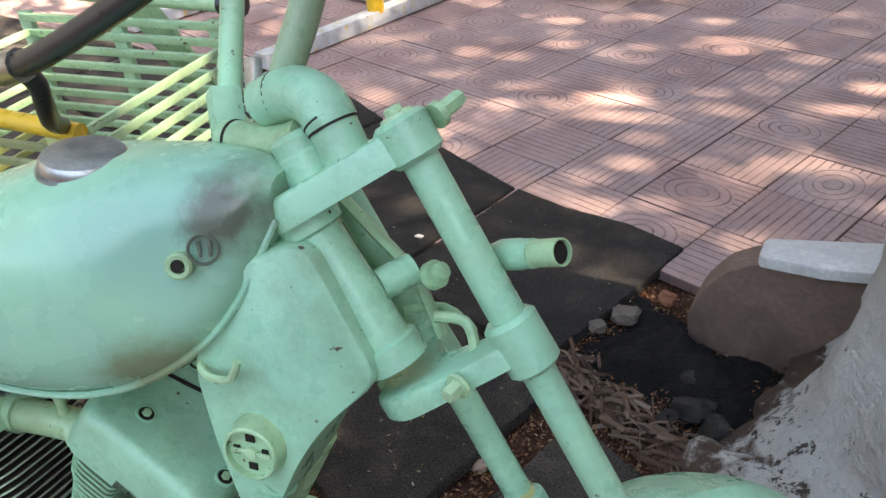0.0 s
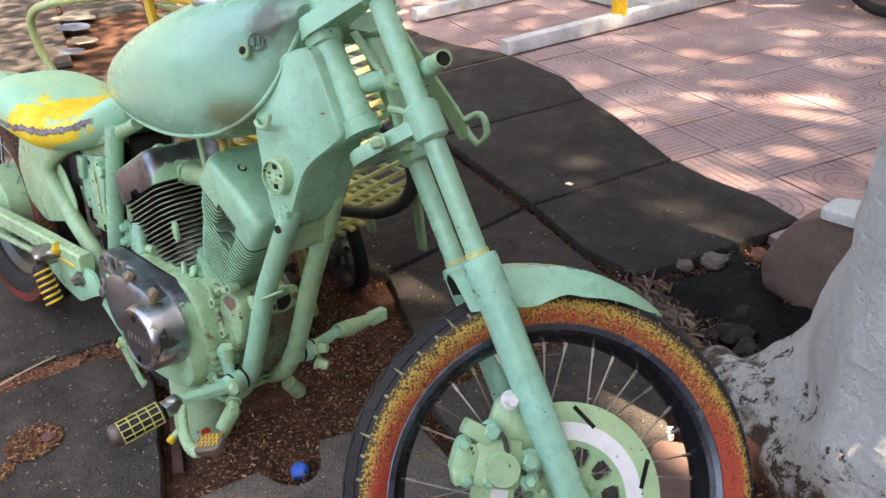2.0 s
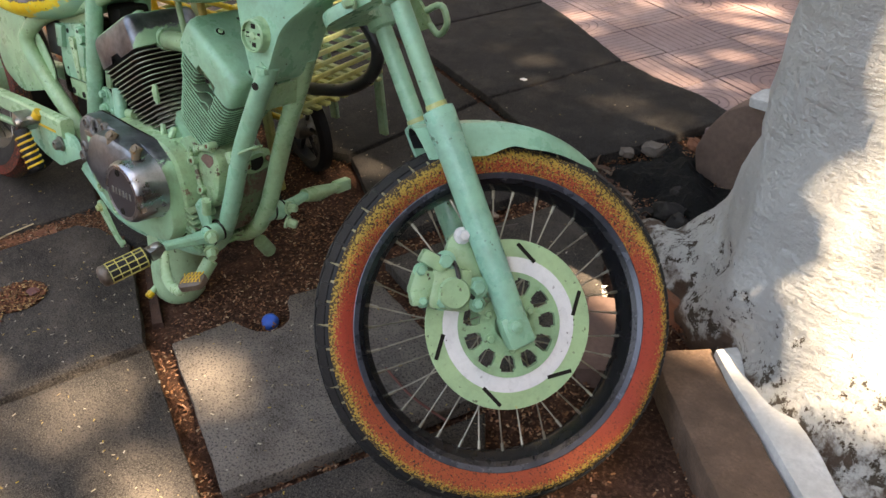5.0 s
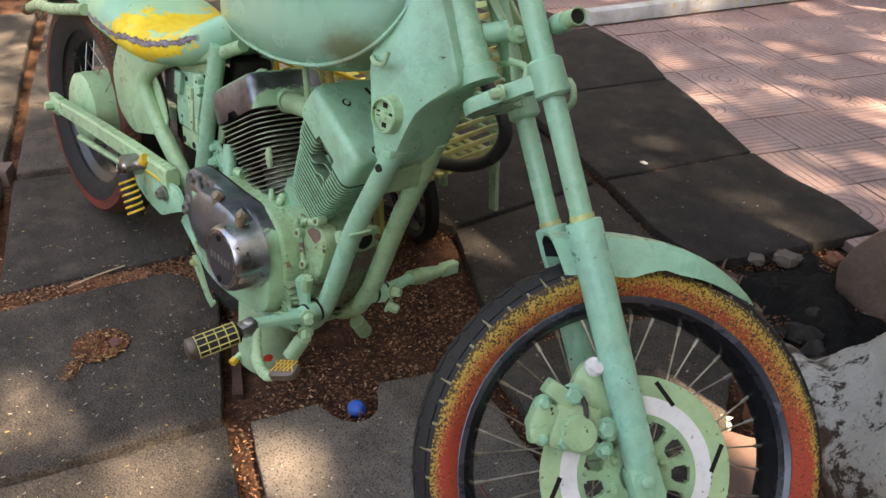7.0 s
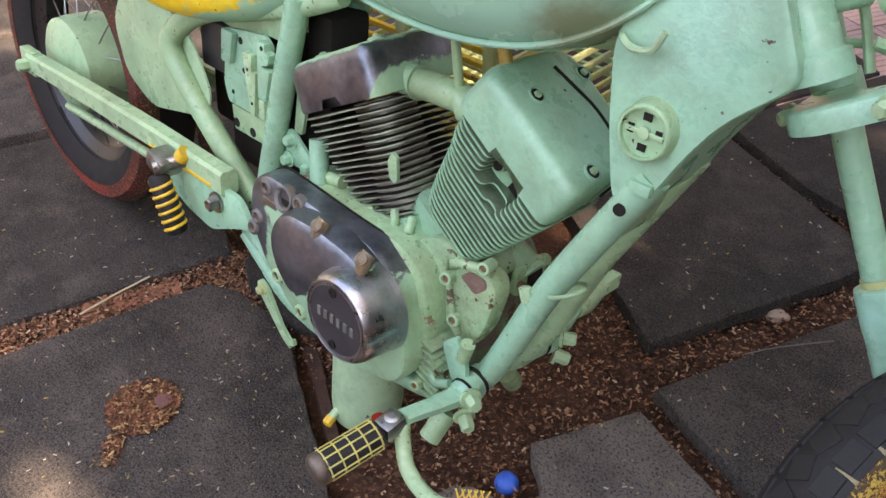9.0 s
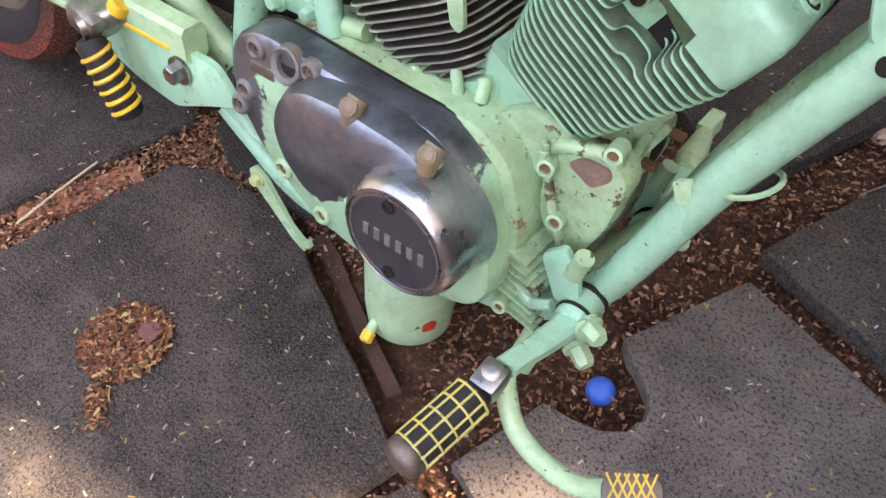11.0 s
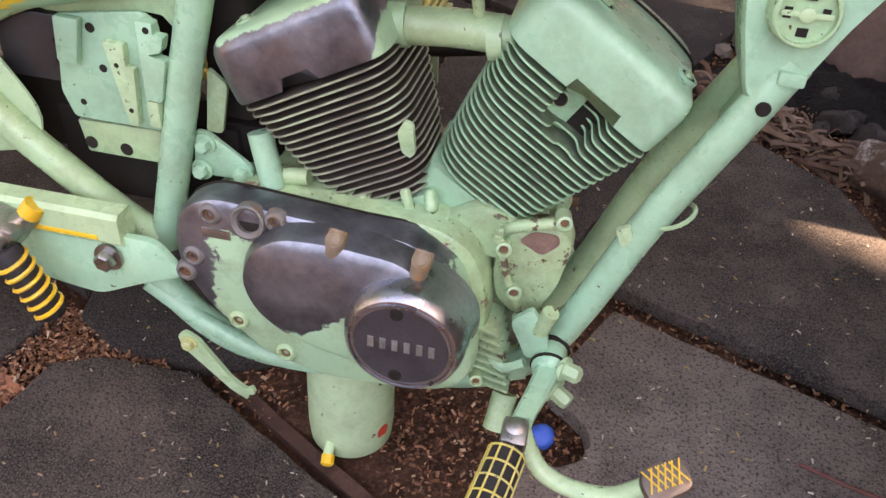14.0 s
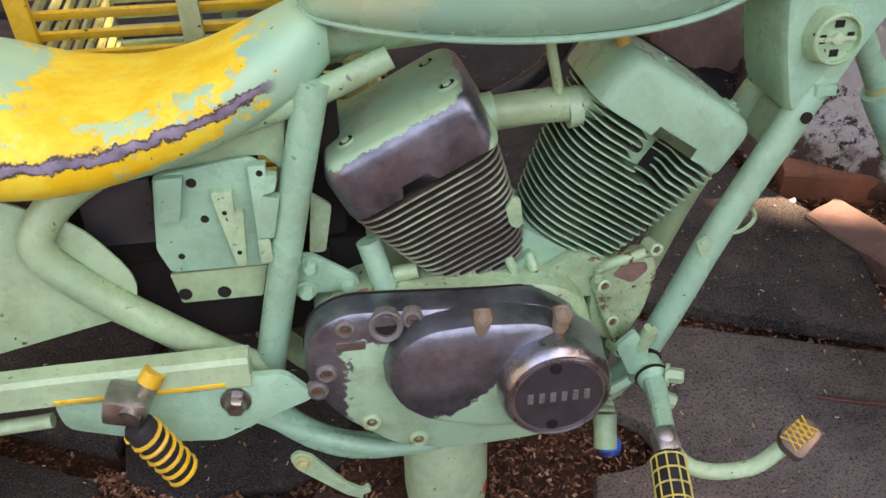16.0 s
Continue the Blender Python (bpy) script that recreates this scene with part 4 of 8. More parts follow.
def rear_end():
    axle = Vector((-1.79, 0, 0.34))
    R = 0.325
    prof = [(R - 0.10, 0.045), (R - 0.055, 0.066), (R - 0.02, 0.062), (R - 0.004, 0.035), (R, 0.0), (R - 0.004, -0.035), (R - 0.02, -0.062), (R - 0.055, -0.066), (R - 0.10, -0.045), (R - 0.095, 0.0)]
    bm = bmesh.new()
    ring_sweep(bm, axle, (0, 1, 0), [(R - 0.100, 0.04), (R - 0.085, 0.05), (R - 0.10, 0.036), (R - 0.125, 0.02), (R - 0.125, -0.02), (R - 0.10, -0.036), (R - 0.085, -0.05), (R - 0.1, -0.04), (R - 0.108, 0.0)], 64)
    wheel = part("rear_wheel", bm, black_metal, bike, "black spoked rear wheel with an orange-edged tyre")
    bm = bmesh.new()
    ring_sweep(bm, axle, (0, 1, 0), prof, 72)
    part("rear_tyre", bm, rubber, wheel)
    bm = bmesh.new()
    ring_sweep(bm, axle, (0, 1, 0), [(R - 0.050, -0.0672), (R - 0.022, -0.0650), (R - 0.005, -0.0420), (R, -0.032), (R - 0.006, -0.032), (R - 0.024, -0.052)], 72)
    part("sidewall_stripe", bm, orange_mat, wheel, "flaking orange stripe")
    bm = bmesh.new()
    lathe(bm, axle + Vector((0, -0.075, 0)), (0, 1, 0), [(0.02, -0.012), (0.045, -0.01), (0.09, 0.0), (0.105, 0.008), (0.108, 0.03), (0.108, 0.10), (0.05, 0.13), (0.04, 0.15)], 40)
    part("drum", bm, mint_pale, wheel)
    for k in range(28):
        a = 2 * math.pi * k / 28
        b2 = a + (0.5 if k % 2 else -0.5)
        sg = -1 if (k // 2) % 2 else 1
        bm = bmesh.new()
        tube(bm, [axle + Vector((0.10 * math.cos(a), 0.03 * sg, 0.10 * math.sin(a))), axle + Vector((0.205 * math.cos(b2 * 0.35 + a * 0.65), 0.005 * sg, 0.205 * math.sin(b2 * 0.35 + a * 0.65)))], 0.0018, 5)
        part("spoke", bm, steel, wheel)
    for sgn in (-1, 1):
        y = 0.125 * sgn
        bm = bmesh.new()
        rings = []
        for x, z, h in ((-1.075, 0.372, 0.023), (-1.30, 0.372, 0.022), (-1.55, 0.365, 0.021), (-1.83, 0.352, 0.020)):
            rings.append([Vector((x, y + a * 0.017, z + b * h)) for a, b in ((-1, -0.75), (-0.7, -1), (0.7, -1), (1, -0.75), (1, 0.75), (0.7, 1), (-0.7, 1), (-1, 0.75))])
        loft(bm, rings)
        arm = part("swing_arm", bm, mint_pale, bike)
        bm = bmesh.new()
        slab(bm, rounded([(-1.035, 0.362), (-1.0, 0.318), (-1.05, 0.298), (-1.125, 0.262), (-1.20, 0.272), (-1.305, 0.31), (-1.31, 0.355), (-1.20, 0.362)], 0.014), side(y if sgn < 0 else y + 0.008), 0.010, 0.002)
        part("pivot_plate", bm, mint, arm)
        bm = bmesh.new()
        bolt(bm, (-1.098, y - 0.012 if sgn < 0 else y + 0.02, 0.330), (0, sgn, 0), 0.013, 0.016)
        part("pivot_bolt", bm, steel, arm)
        bm = bmesh.new()
        box(bm, (-1.205, y - 0.004 * 1, 0.360), (0.20, 0.030, 0.006), bevel=0.002)
        part("rub_strip", bm, yellow, arm)
        bm = bmesh.new()
        box(bm, (-1.835, y, 0.350), (0.065, 0.022, 0.055), bevel=0.005)
        bolt(bm, (-1.82, y + sgn * 0.010, 0.350), (0, sgn, 0), 0.014, 0.024)
        part("chain_adjuster", bm, mint_pale, arm)
    bm = bmesh.new()
    tube(bm, [(-1.33, -0.105, 0.300), (-1.74, -0.10, 0.272)], 0.0095, 10)
    part("torque_rod", bm, mint_pale, bike)
    # Passenger peg, folded down, striped yellow on black rubber.
    bm = bmesh.new()
    box(bm, (-1.215, -0.165, 0.368), (0.05, 0.045, 0.035), Matrix.Rotation(0.3, 3, "Y"), 0.008)
    tube(bm, [(-1.19, -0.13, 0.375), (-1.21, -0.19, 0.365)], 0.014, 12)
    peg = part("passenger_peg", bm, steel, bike, "steel passenger peg with yellow-striped rubber")
    bm = bmesh.new()
    tube(bm, [(-1.192, -0.145, 0.378), (-1.182, -0.140, 0.392)], 0.014, 10)
    part("peg_clevis", bm, yellow, peg)
    bm = bmesh.new()
    a0, a1 = Vector((-1.205, -0.185, 0.352)), Vector((-1.165, -0.178, 0.252))
    tube(bm, [a0.lerp(a1, t) for t in (0, 0.05, 0.95, 1)], [0.015, 0.019, 0.019, 0.015], 16)
    part("peg_rubber", bm, rubber, peg)
    bm = bmesh.new()
    ax = (a1 - a0).normalized()
    u = ax.orthogonal().normalized()
    v = ax.cross(u)
    tube(bm, [a0.lerp(a1, 0.08 + 0.88 * t) + 0.0192 * (math.cos(t * 40) * u + math.sin(t * 40) * v) for t in (k / 90 for k in range(91))], 0.0032, 6)
    part("peg_stripe", bm, yellow, peg)
    # Small lever below the engine.
    bm = bmesh.new()
    slab(bm, rounded([(-1.052, 0.172), (-1.040, 0.182), (-1.022, 0.172), (-0.978, 0.108), (-0.958, 0.092), (-0.948, 0.100), (-0.944, 0.086), (-0.958, 0.082), (-0.956, 0.072), (-0.980, 0.086), (-1.046, 0.152)], 0.005), side(-0.088), 0.007, 0.001)
    lever = part("stand_lever", bm, mint_pale, bike)
    bm = bmesh.new()
    bolt(bm, (-1.035, -0.095, 0.164), (0, -1, 0), 0.0085, 0.009)
    part("lever_bolt", bm, yellow_green, lever)
    # Rear mudguard with a bent carrier tube.
    bm = bmesh.new()
    rings = []
    for k in range(15):
        a = radians(62 + 78 * k / 14)
        r = 0.365
        c = axle + Vector((r * math.cos(a), 0, r * math.sin(a)))
        out = Vector((math.cos(a), 0, math.sin(a)))
        ring = []
        for w, d in ((-0.085, -0.03), (-0.06, 0.0), (0.0, 0.014), (0.06, 0.0), (0.085, -0.03), (0.082, -0.033), (0.058, -0.004), (0.0, 0.010), (-0.058, -0.004), (-0.082, -0.033)):
            ring.append(c + Vector((0, w, 0)) + out * d)
        rings.append(ring)
    loft(bm, rings)
    part("rear_mudguard", bm, mint, bike)
    bm = bmesh.new()
    tube(bm, smooth_path([(-1.62, -0.10, 0.66), (-1.85, -0.10, 0.62), (-2.02, -0.09, 0.60), (-2.13, -0.085, 0.57)], 4), 0.016, 12)
    part("carrier_tube", bm, mint_worn, bike)
    bm = bmesh.new()
    tube(bm, [(-2.12, -0.086, 0.573), (-2.165, -0.083, 0.560)], 0.0175, 12)
    part("carrier_tip", bm, rusty, bike)


def orange_paint(name, hub, r_in, r_out, flake=0.665):
    """Red-orange sidewall, brushed yellow towards the tread, flaking off black rubber in short strokes."""
    m, nt, b = mat_base(name)
    co = coords(nt)
    dist = nt.nodes.new("ShaderNodeVectorMath")
    dist.operation = "DISTANCE"
    nt.links.new(co, dist.inputs[0])
    dist.inputs[1].default_value = hub
    t = ramp(nt, dist.outputs["Value"], r_in, r_out)
    sep = nt.nodes.new("ShaderNodeSeparateXYZ")
    nt.links.new(co, sep.inputs[0])
    high = ramp(nt, sep.outputs[2], hub[2] - 0.12, hub[2] + 0.30)
    n1 = noise_tex(nt, co, 240.0, 5.0, 0.7)
    n2 = noise_tex(nt, co, 4.5, 3.0)
    n3 = noise_tex(nt, co, 330.0, 4.0, 0.62, 0.6)
    col = mix(nt, ramp(nt, n2, 0.38, 0.62), (0.44, 0.050, 0.026), (0.46, 0.085, 0.03))
    gold = math_node(nt, "ADD", math_node(nt, "ADD", n3, math_node(nt, "MULTIPLY", math_node(nt, "POWER", t, 3.0), 0.34)), math_node(nt, "MULTIPLY", n2, 0.5))
    gold = math_node(nt, "ADD", gold, math_node(nt, "MULTIPLY", math_node(nt, "SUBTRACT", high, 0.50), 0.20))
    col = mix(nt, ramp(nt, gold, 0.86, 0.90), col, (0.54, 0.34, 0.06))
    gone = math_node(nt, "ADD", n1, math_node(nt, "MULTIPLY", n2, 0.22))
    gone = math_node(nt, "ADD", gone, math_node(nt, "MULTIPLY", math_node(nt, "SUBTRACT", high, 0.5), 0.05))
    gone = ramp(nt, math_node(nt, "ADD", gone, math_node(nt, "MULTIPLY", math_node(nt, "POWER", t, 8.0), 0.12)), flake, flake + 0.035, 0.0, 0.93)
    col = mix(nt, gone, col, (0.025, 0.013, 0.010))
    nt.links.new(col, b.inputs["Base Color"])
    b.inputs["Roughness"].default_value = 0.7
    bump(nt, b, math_node(nt, "SUBTRACT", math_node(nt, "ADD", n1, n3), gone), 0.7, 0.003)
    return m


orange_mat = orange_paint("flaking_orange_paint", (-1.79, 0.0, 0.34), 0.275, 0.33, 0.525)


def cover_material(name, lines):
    """Green paint peeled back from burnished, darkened aluminium. Each line is (a, b, c, amount): bare metal where a*x + b*z + ragged edge > c."""
    m, nt, b = mat_base(name)
    co = coords(nt)
    sep = nt.nodes.new("ShaderNodeSeparateXYZ")
    nt.links.new(co, sep.inputs[0])
    rag = math_node(nt, "SUBTRACT", noise_tex(nt, co, 30.0, 9.0, 0.75), 0.5)
    bare = None
    for kx, kz, c, amount in lines:
        v = math_node(nt, "ADD", math_node(nt, "MULTIPLY", sep.outputs[0], kx), math_node(nt, "MULTIPLY", sep.outputs[2], kz))
        v = ramp(nt, math_node(nt, "ADD", v, math_node(nt, "MULTIPLY", rag, amount)), c, c + 0.0014)
        bare = v if bare is None else math_node(nt, "MULTIPLY" if amount < 0.07 else "MAXIMUM", bare, v)
    sheen = mix(nt, ramp(nt, noise_tex(nt, co, 15.0, 6.0, 0.65), 0.35, 0.7), (0.115, 0.125, 0.145), (0.32, 0.345, 0.39))
    paint = mix(nt, ramp(nt, noise_tex(nt, co, 8.0, 3.0), 0.4, 0.65), (0.285, 0.53, 0.34), (0.30, 0.51, 0.30))
    dirt = ramp(nt, noise_tex(nt, co, 18.0, 7.0, 0.7), 0.48, 0.72, 0.0, 0.55)
    paint = mix(nt, dirt, paint, (0.14, 0.14, 0.08))
    nt.links.new(mix(nt, bare, paint, sheen), b.inputs["Base Color"])
    nt.links.new(math_node(nt, "MULTIPLY", bare, 0.92), b.inputs["Metallic"])
    nt.links.new(math_node(nt, "ADD", ramp(nt, bare, 0, 1, 0.44, 0.33), ramp(nt, noise_tex(nt, co, 40.0, 5.0), 0.35, 0.7, 0.0, 0.14)), b.inputs["Roughness"])
    bump(nt, b, math_node(nt, "SUBTRACT", noise_tex(nt, co, 150.0, 3.0), math_node(nt, "MULTIPLY", bare, 1.5)), 0.25, 0.0016)
    return m


def fin_material(name, bare, paint, lo, hi):
    """Aluminium fins: green paint worn off to dark metal."""
    m, nt, b = mat_base(name)
    co = coords(nt)
    f = ramp(nt, noise_tex(nt, co, 11.0, 6.0, 0.62), lo, hi)
    col = mix(nt, f, bare, paint)
    g = ramp(nt, noise_tex(nt, co, 60.0, 4.0), 0.45, 0.75, 0.0, 0.5)
    col = mix(nt, g, col, (0.07, 0.06, 0.04))
    nt.links.new(col, b.inputs["Base Color"])
    nt.links.new(ramp(nt, f, 0, 1, 0.6, 0.0), b.inputs["Metallic"])
    b.inputs["Roughness"].default_value = 0.45
    bump(nt, b, noise_tex(nt, co, 90.0, 4.0), 0.3, 0.002)
    return m


fin_green = fin_material("green_fin_paint", (0.10, 0.095, 0.075), (0.25, 0.51, 0.31), 0.30, 0.42)
fin_bare = fin_material("bare_fin_metal", (0.30, 0.29, 0.24), (0.36, 0.47, 0.31), 0.40, 0.64)
cover_mat = cover_material("peeled_cover", [(0.0, 1.0, 0.392, 0.10), (-1.0, 0.0, 0.962, 0.10)])
bulge_mat = cover_material("peeled_bulge", [(0.0, 1.0, 0.288, 0.09), (-0.85, 1.0, 1.000, 0.065)])
rear_head_mat = cover_material("peeled_rear_head", [(0.463, -0.887, -0.979, 0.03), (-1.0, 0.0, 0.775, 0.03)])


case_mat = painted("oily_case_paint", (0.28, 0.51, 0.30), (0.31, 0.48, 0.26), (0.22, 0.12, 0.09), wear_from=0.59, grime=0.9)


primer = plain("pink_brown_primer", (0.23, 0.14, 0.11), 0.75, 0, 0.35, 40, 0.3)
# Darker case paint: the shade of the front recess put into the colour.
recess_case = painted("recess_shaded_case_paint", (0.15, 0.22, 0.13), (0.10, 0.13, 0.08), (0.16, 0.10, 0.075), wear_from=0.52, grime=0.9)
# Dark fin sides: grime, with the gaps' shade put into the colour.
fin_gap_shade = plain("gap_shaded_fin_side", (0.060, 0.052, 0.042), 0.75, 0, 0.5, 40, 0.4)
fin_shade = plain("gap_shaded_green_fin_side", (0.10, 0.155, 0.095), 0.7, 0, 0.6, 30, 0.4)
deck_mat = painted("grimy_deck_paint", (0.28, 0.50, 0.30), (0.31, 0.47, 0.26), (0.10, 0.07, 0.045), wear_from=0.58, grime=0.9)


def cylinder(base, axis, n_fins, r0, r1, length, head_pts, head_material, name, fin_mat, corner):
    """A finned cylinder: barrel, separate fins that widen upwards, and a rocker cover."""
    base, ax = Vector(base), Vector(axis).normalized()
    across = Vector((ax.z, 0, -ax.x))
    bm = bmesh.new()
    lathe(bm, base - ax * 0.03, ax, [(0.052, 0), (0.048, 0.03), (0.046, length + 0.04)], 28)
    cyl = part(name, bm, fin_mat, bike, "finned cylinder, paint worn to dark metal")
    for k in range(n_fins):
        t = k / (n_fins - 1)
        hx, hy = r0[0] + (r1[0] - r0[0]) * t ** 0.8, r0[1] + (r1[1] - r0[1]) * t ** 0.8
        o = base + ax * (0.006 + length * t)
        sq = corner * 0.35
        if name == "front_cylinder" and t > 0.68:
            k2 = min(1.0, (t - 0.68) / 0.14)
            shape = [(-0.90, -1), (0.30 - 0.42 * k2, -1), (0.34 - 0.42 * k2, -1 + 0.50 * k2), (0.44, -1 + 0.50 * k2), (0.50, -1), (1, -1), (1, 1), (-0.90, 1)]
            cuts = [corner, sq * 0.5, sq * 0.5, sq * 0.5, sq * 0.5, sq, corner, corner]
        elif name == "front_cylinder":
            shape, cuts = [(-0.90, -1), (1, -1), (1, 1), (-0.90, 1)], [corner, sq, corner, corner]
        else:
            shape, cuts = [(-1, -1), (0.88, -1), (0.88, 1), (-1, 1)], corner
        outline = rounded([(p * hx, q * hy) for p, q in shape], cuts, 6)
        bm = bmesh.new()
        rings = []
        for d, grow in ((-0.0014, 0.0), (-0.0008, 0.0016), (0.0008, 0.0016), (0.0014, 0.0)):
            ring = []
            for p, q in outline:
                wob = 0.0008 * noise.noise(Vector((p * 40, q * 40, k * 1.7)))
                ring.append(o + ax * (d + wob) + across * (p * (1 + grow / hx)) + Vector((0, q * (1 + grow / hy), 0)))
            rings.append(ring)
        loft(bm, rings)
        fin = part("cooling_fin", bm, fin_mat, cyl)
        # Flat sides take the dark material that deepens the gaps.
        fin.data.materials.append(fin_gap_shade if name == "rear_cylinder" else fin_shade)
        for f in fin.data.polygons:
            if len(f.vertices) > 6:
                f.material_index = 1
    bm = bmesh.new()
    rings = []
    for d, kx, ky in ((-0.062, 0.86, 0.90), (-0.006, 0.93, 0.94), (0.0, 0.95, 0.96), (0.0005, 0.6, 0.6)):
        rings.append([base + ax * d + across * (p * r0[0] * kx) + Vector((0, q * r0[1] * ky, 0)) for p, q in rounded([(-1, -1), (1, -1), (1, 1), (-1, 1)], 0.22, 4)])
    loft(bm, rings)
    part("cylinder_base", bm, mint, cyl)
    # Rocker cover: rounded box, stepped at its lower edge.
    top = base + ax * (length + 0.015)
    bm = bmesh.new()
    rings = []
    hx, hy, h = head_pts
    front = name == "front_cylinder"
    shape = [(-1, -1), (-0.30, -1), (-0.20, -1), (-0.12, -1), (0.46, -1), (0.54, -1), (1, -1), (1, 1), (-1, 1)]
    right = 1.0 if front else 0.92
    plan = rounded([(p * hx * (right if p > 0.9 else 1), q * hy) for p, q in shape], [corner * (0.35 if front and 0 < m < 7 else 0.8) for m in range(9)], 5)
    for d, k in ((0.0, 1.0), (0.005, 1.012), (h * 0.70, 1.0), (h * 0.82, 0.985), (h * 0.92, 0.95), (h * 0.98, 0.90), (h, 0.84), (h * 1.03, 0.5)):
        ring = []
        for p, q in plan:
            u = p / hx
            lift = 0.0
            if d < 0.01 and q < -0.9 * hy:
                lift = 0.014 if (front and -0.14 < u < 0.48) or (not front and -0.33 < u < 0.08) else 0.0
            ring.append(top + ax * (d + lift) + across * (p * k) + Vector((0, q * k, 0)))
        rings.append(ring)
    loft(bm, rings)
    cov = part("rocker_cover", bm, head_material, cyl, "rounded rocker cover")
    for sx, sy in ((-0.37, -0.42), (0.80, -0.40), (-0.45, 0.80)) if front else ((-0.60, -0.45), (0.70, -0.50), (0.55, 0.5)):
        at = top + ax * (h * 1.0) + across * (hx * sx) + Vector((0, hy * sy, 0))
        bm = bmesh.new()
        lathe(bm, at, ax, [(0.0125, -0.008), (0.0125, 0.003), (0.0105, 0.004), (0.0095, 0.002), (0.001, 0.002)], 20)
        cb = part("cover_bolt", bm, head_material, cyl)
        bm = bmesh.new()
        lathe(bm, at + ax * 0.0018, ax, [(0.0092, 0), (0.009, 0.001)], 18)
        part("bolt_well", bm, dark_inside, cb)
        bm = bmesh.new()
        lathe(bm, at + ax * 0.0025, ax, [(0.0055, 0), (0.005, 0.004), (0.003, 0.0045)], 6)
        part("bolt_head", bm, mint_worn, cb)
    if name == "rear_cylinder":
        bm = bmesh.new()
        slab(bm, rounded([(-0.752, 0.530), (-0.744, 0.546), (-0.734, 0.542), (-0.730, 0.508), (-0.736, 0.500), (-0.746, 0.506)], 0.003), side(-0.0675), 0.006, 0.001)
        part("name_tag", bm, mint_worn, cyl)
        for p, q, r in (((-0.745, -0.060, 0.452), (-0.735, -0.066, 0.426), 0.0065), ((-0.796, -0.060, 0.434), (-0.788, -0.066, 0.410), 0.0065), ((-0.716, -0.050, 0.448), (-0.710, -0.064, 0.428), 0.008)):
            bm = bmesh.new()
            p, q = Vector(p), Vector(q)
            tube(bm, [p, p.lerp(q, 0.15), p.lerp(q, 0.9), q], [r * 0.7, r, r, r * 0.75], 12)
            part("stud_nut", bm, mint_worn, cyl)
        bm = bmesh.new()
        lathe(bm, (-0.7098, -0.0645, 0.4275), (0.2, -0.4, -0.9), [(0.0045, 0), (0.004, 0.001)], 10)
        part("stud_hole", bm, rusty, cyl)
    else:
        bm = bmesh.new()
        tube(bm, smooth_path([top + ax * (h * d) + across * (hx * u) + Vector((0, hy * v, 0)) for u, v, d in ((-0.66, 0.30, 1.02), (-0.32, 0.40, 1.035), (0.0, 0.51, 1.025), (0.30, 0.52, 1.025), (0.62, 0.46, 1.015), (0.84, 0.36, 1.0), (0.95, 0.27, 0.92), (1.0, 0.20, 0.70), (1.01, 0.14, 0.35))], 4), 0.0028, 8)
        part("cover_slit", bm, dark_inside, cov, "dark open joint of the cover")
        bm = bmesh.new()
        lathe(bm, base + ax * (length * 0.93) + across * -0.004 + Vector((0, -hy * 0.58, 0)), (0.1, -1, 0.1), [(0.0105, -0.01), (0.010, 0.006), (0.008, 0.007), (0.007, -0.004), (0.001, -0.004)], 20)
        part("plug_port", bm, deck_mat, cyl)
        bm = bmesh.new()
        lathe(bm, base + ax * (length * 0.93) + across * -0.004 + Vector((0, -hy * 0.585, 0)) + Vector((0.1, -1, 0.1)).normalized() * 0.008, (0.1, -1, 0.1), [(0.0072, -0.002), (0.0072, 0.0)], 16)
        part("plug_hole", bm, dark_inside, cyl)
        # Block coloured near-black to stand for the recess's shade.
        bm = bmesh.new()
        box(bm, base + ax * (length * 0.90) + across * 0.020 + Vector((0, -hy * 0.44, 0)), (0.056, 0.008, 0.050), Matrix.Rotation(math.atan2(ax.x, ax.z), 3, "Y"), 0.003)
        part("plug_pocket", bm, dark_inside, cyl, "spark plug pocket, its shade put in as near-black")
    return cyl


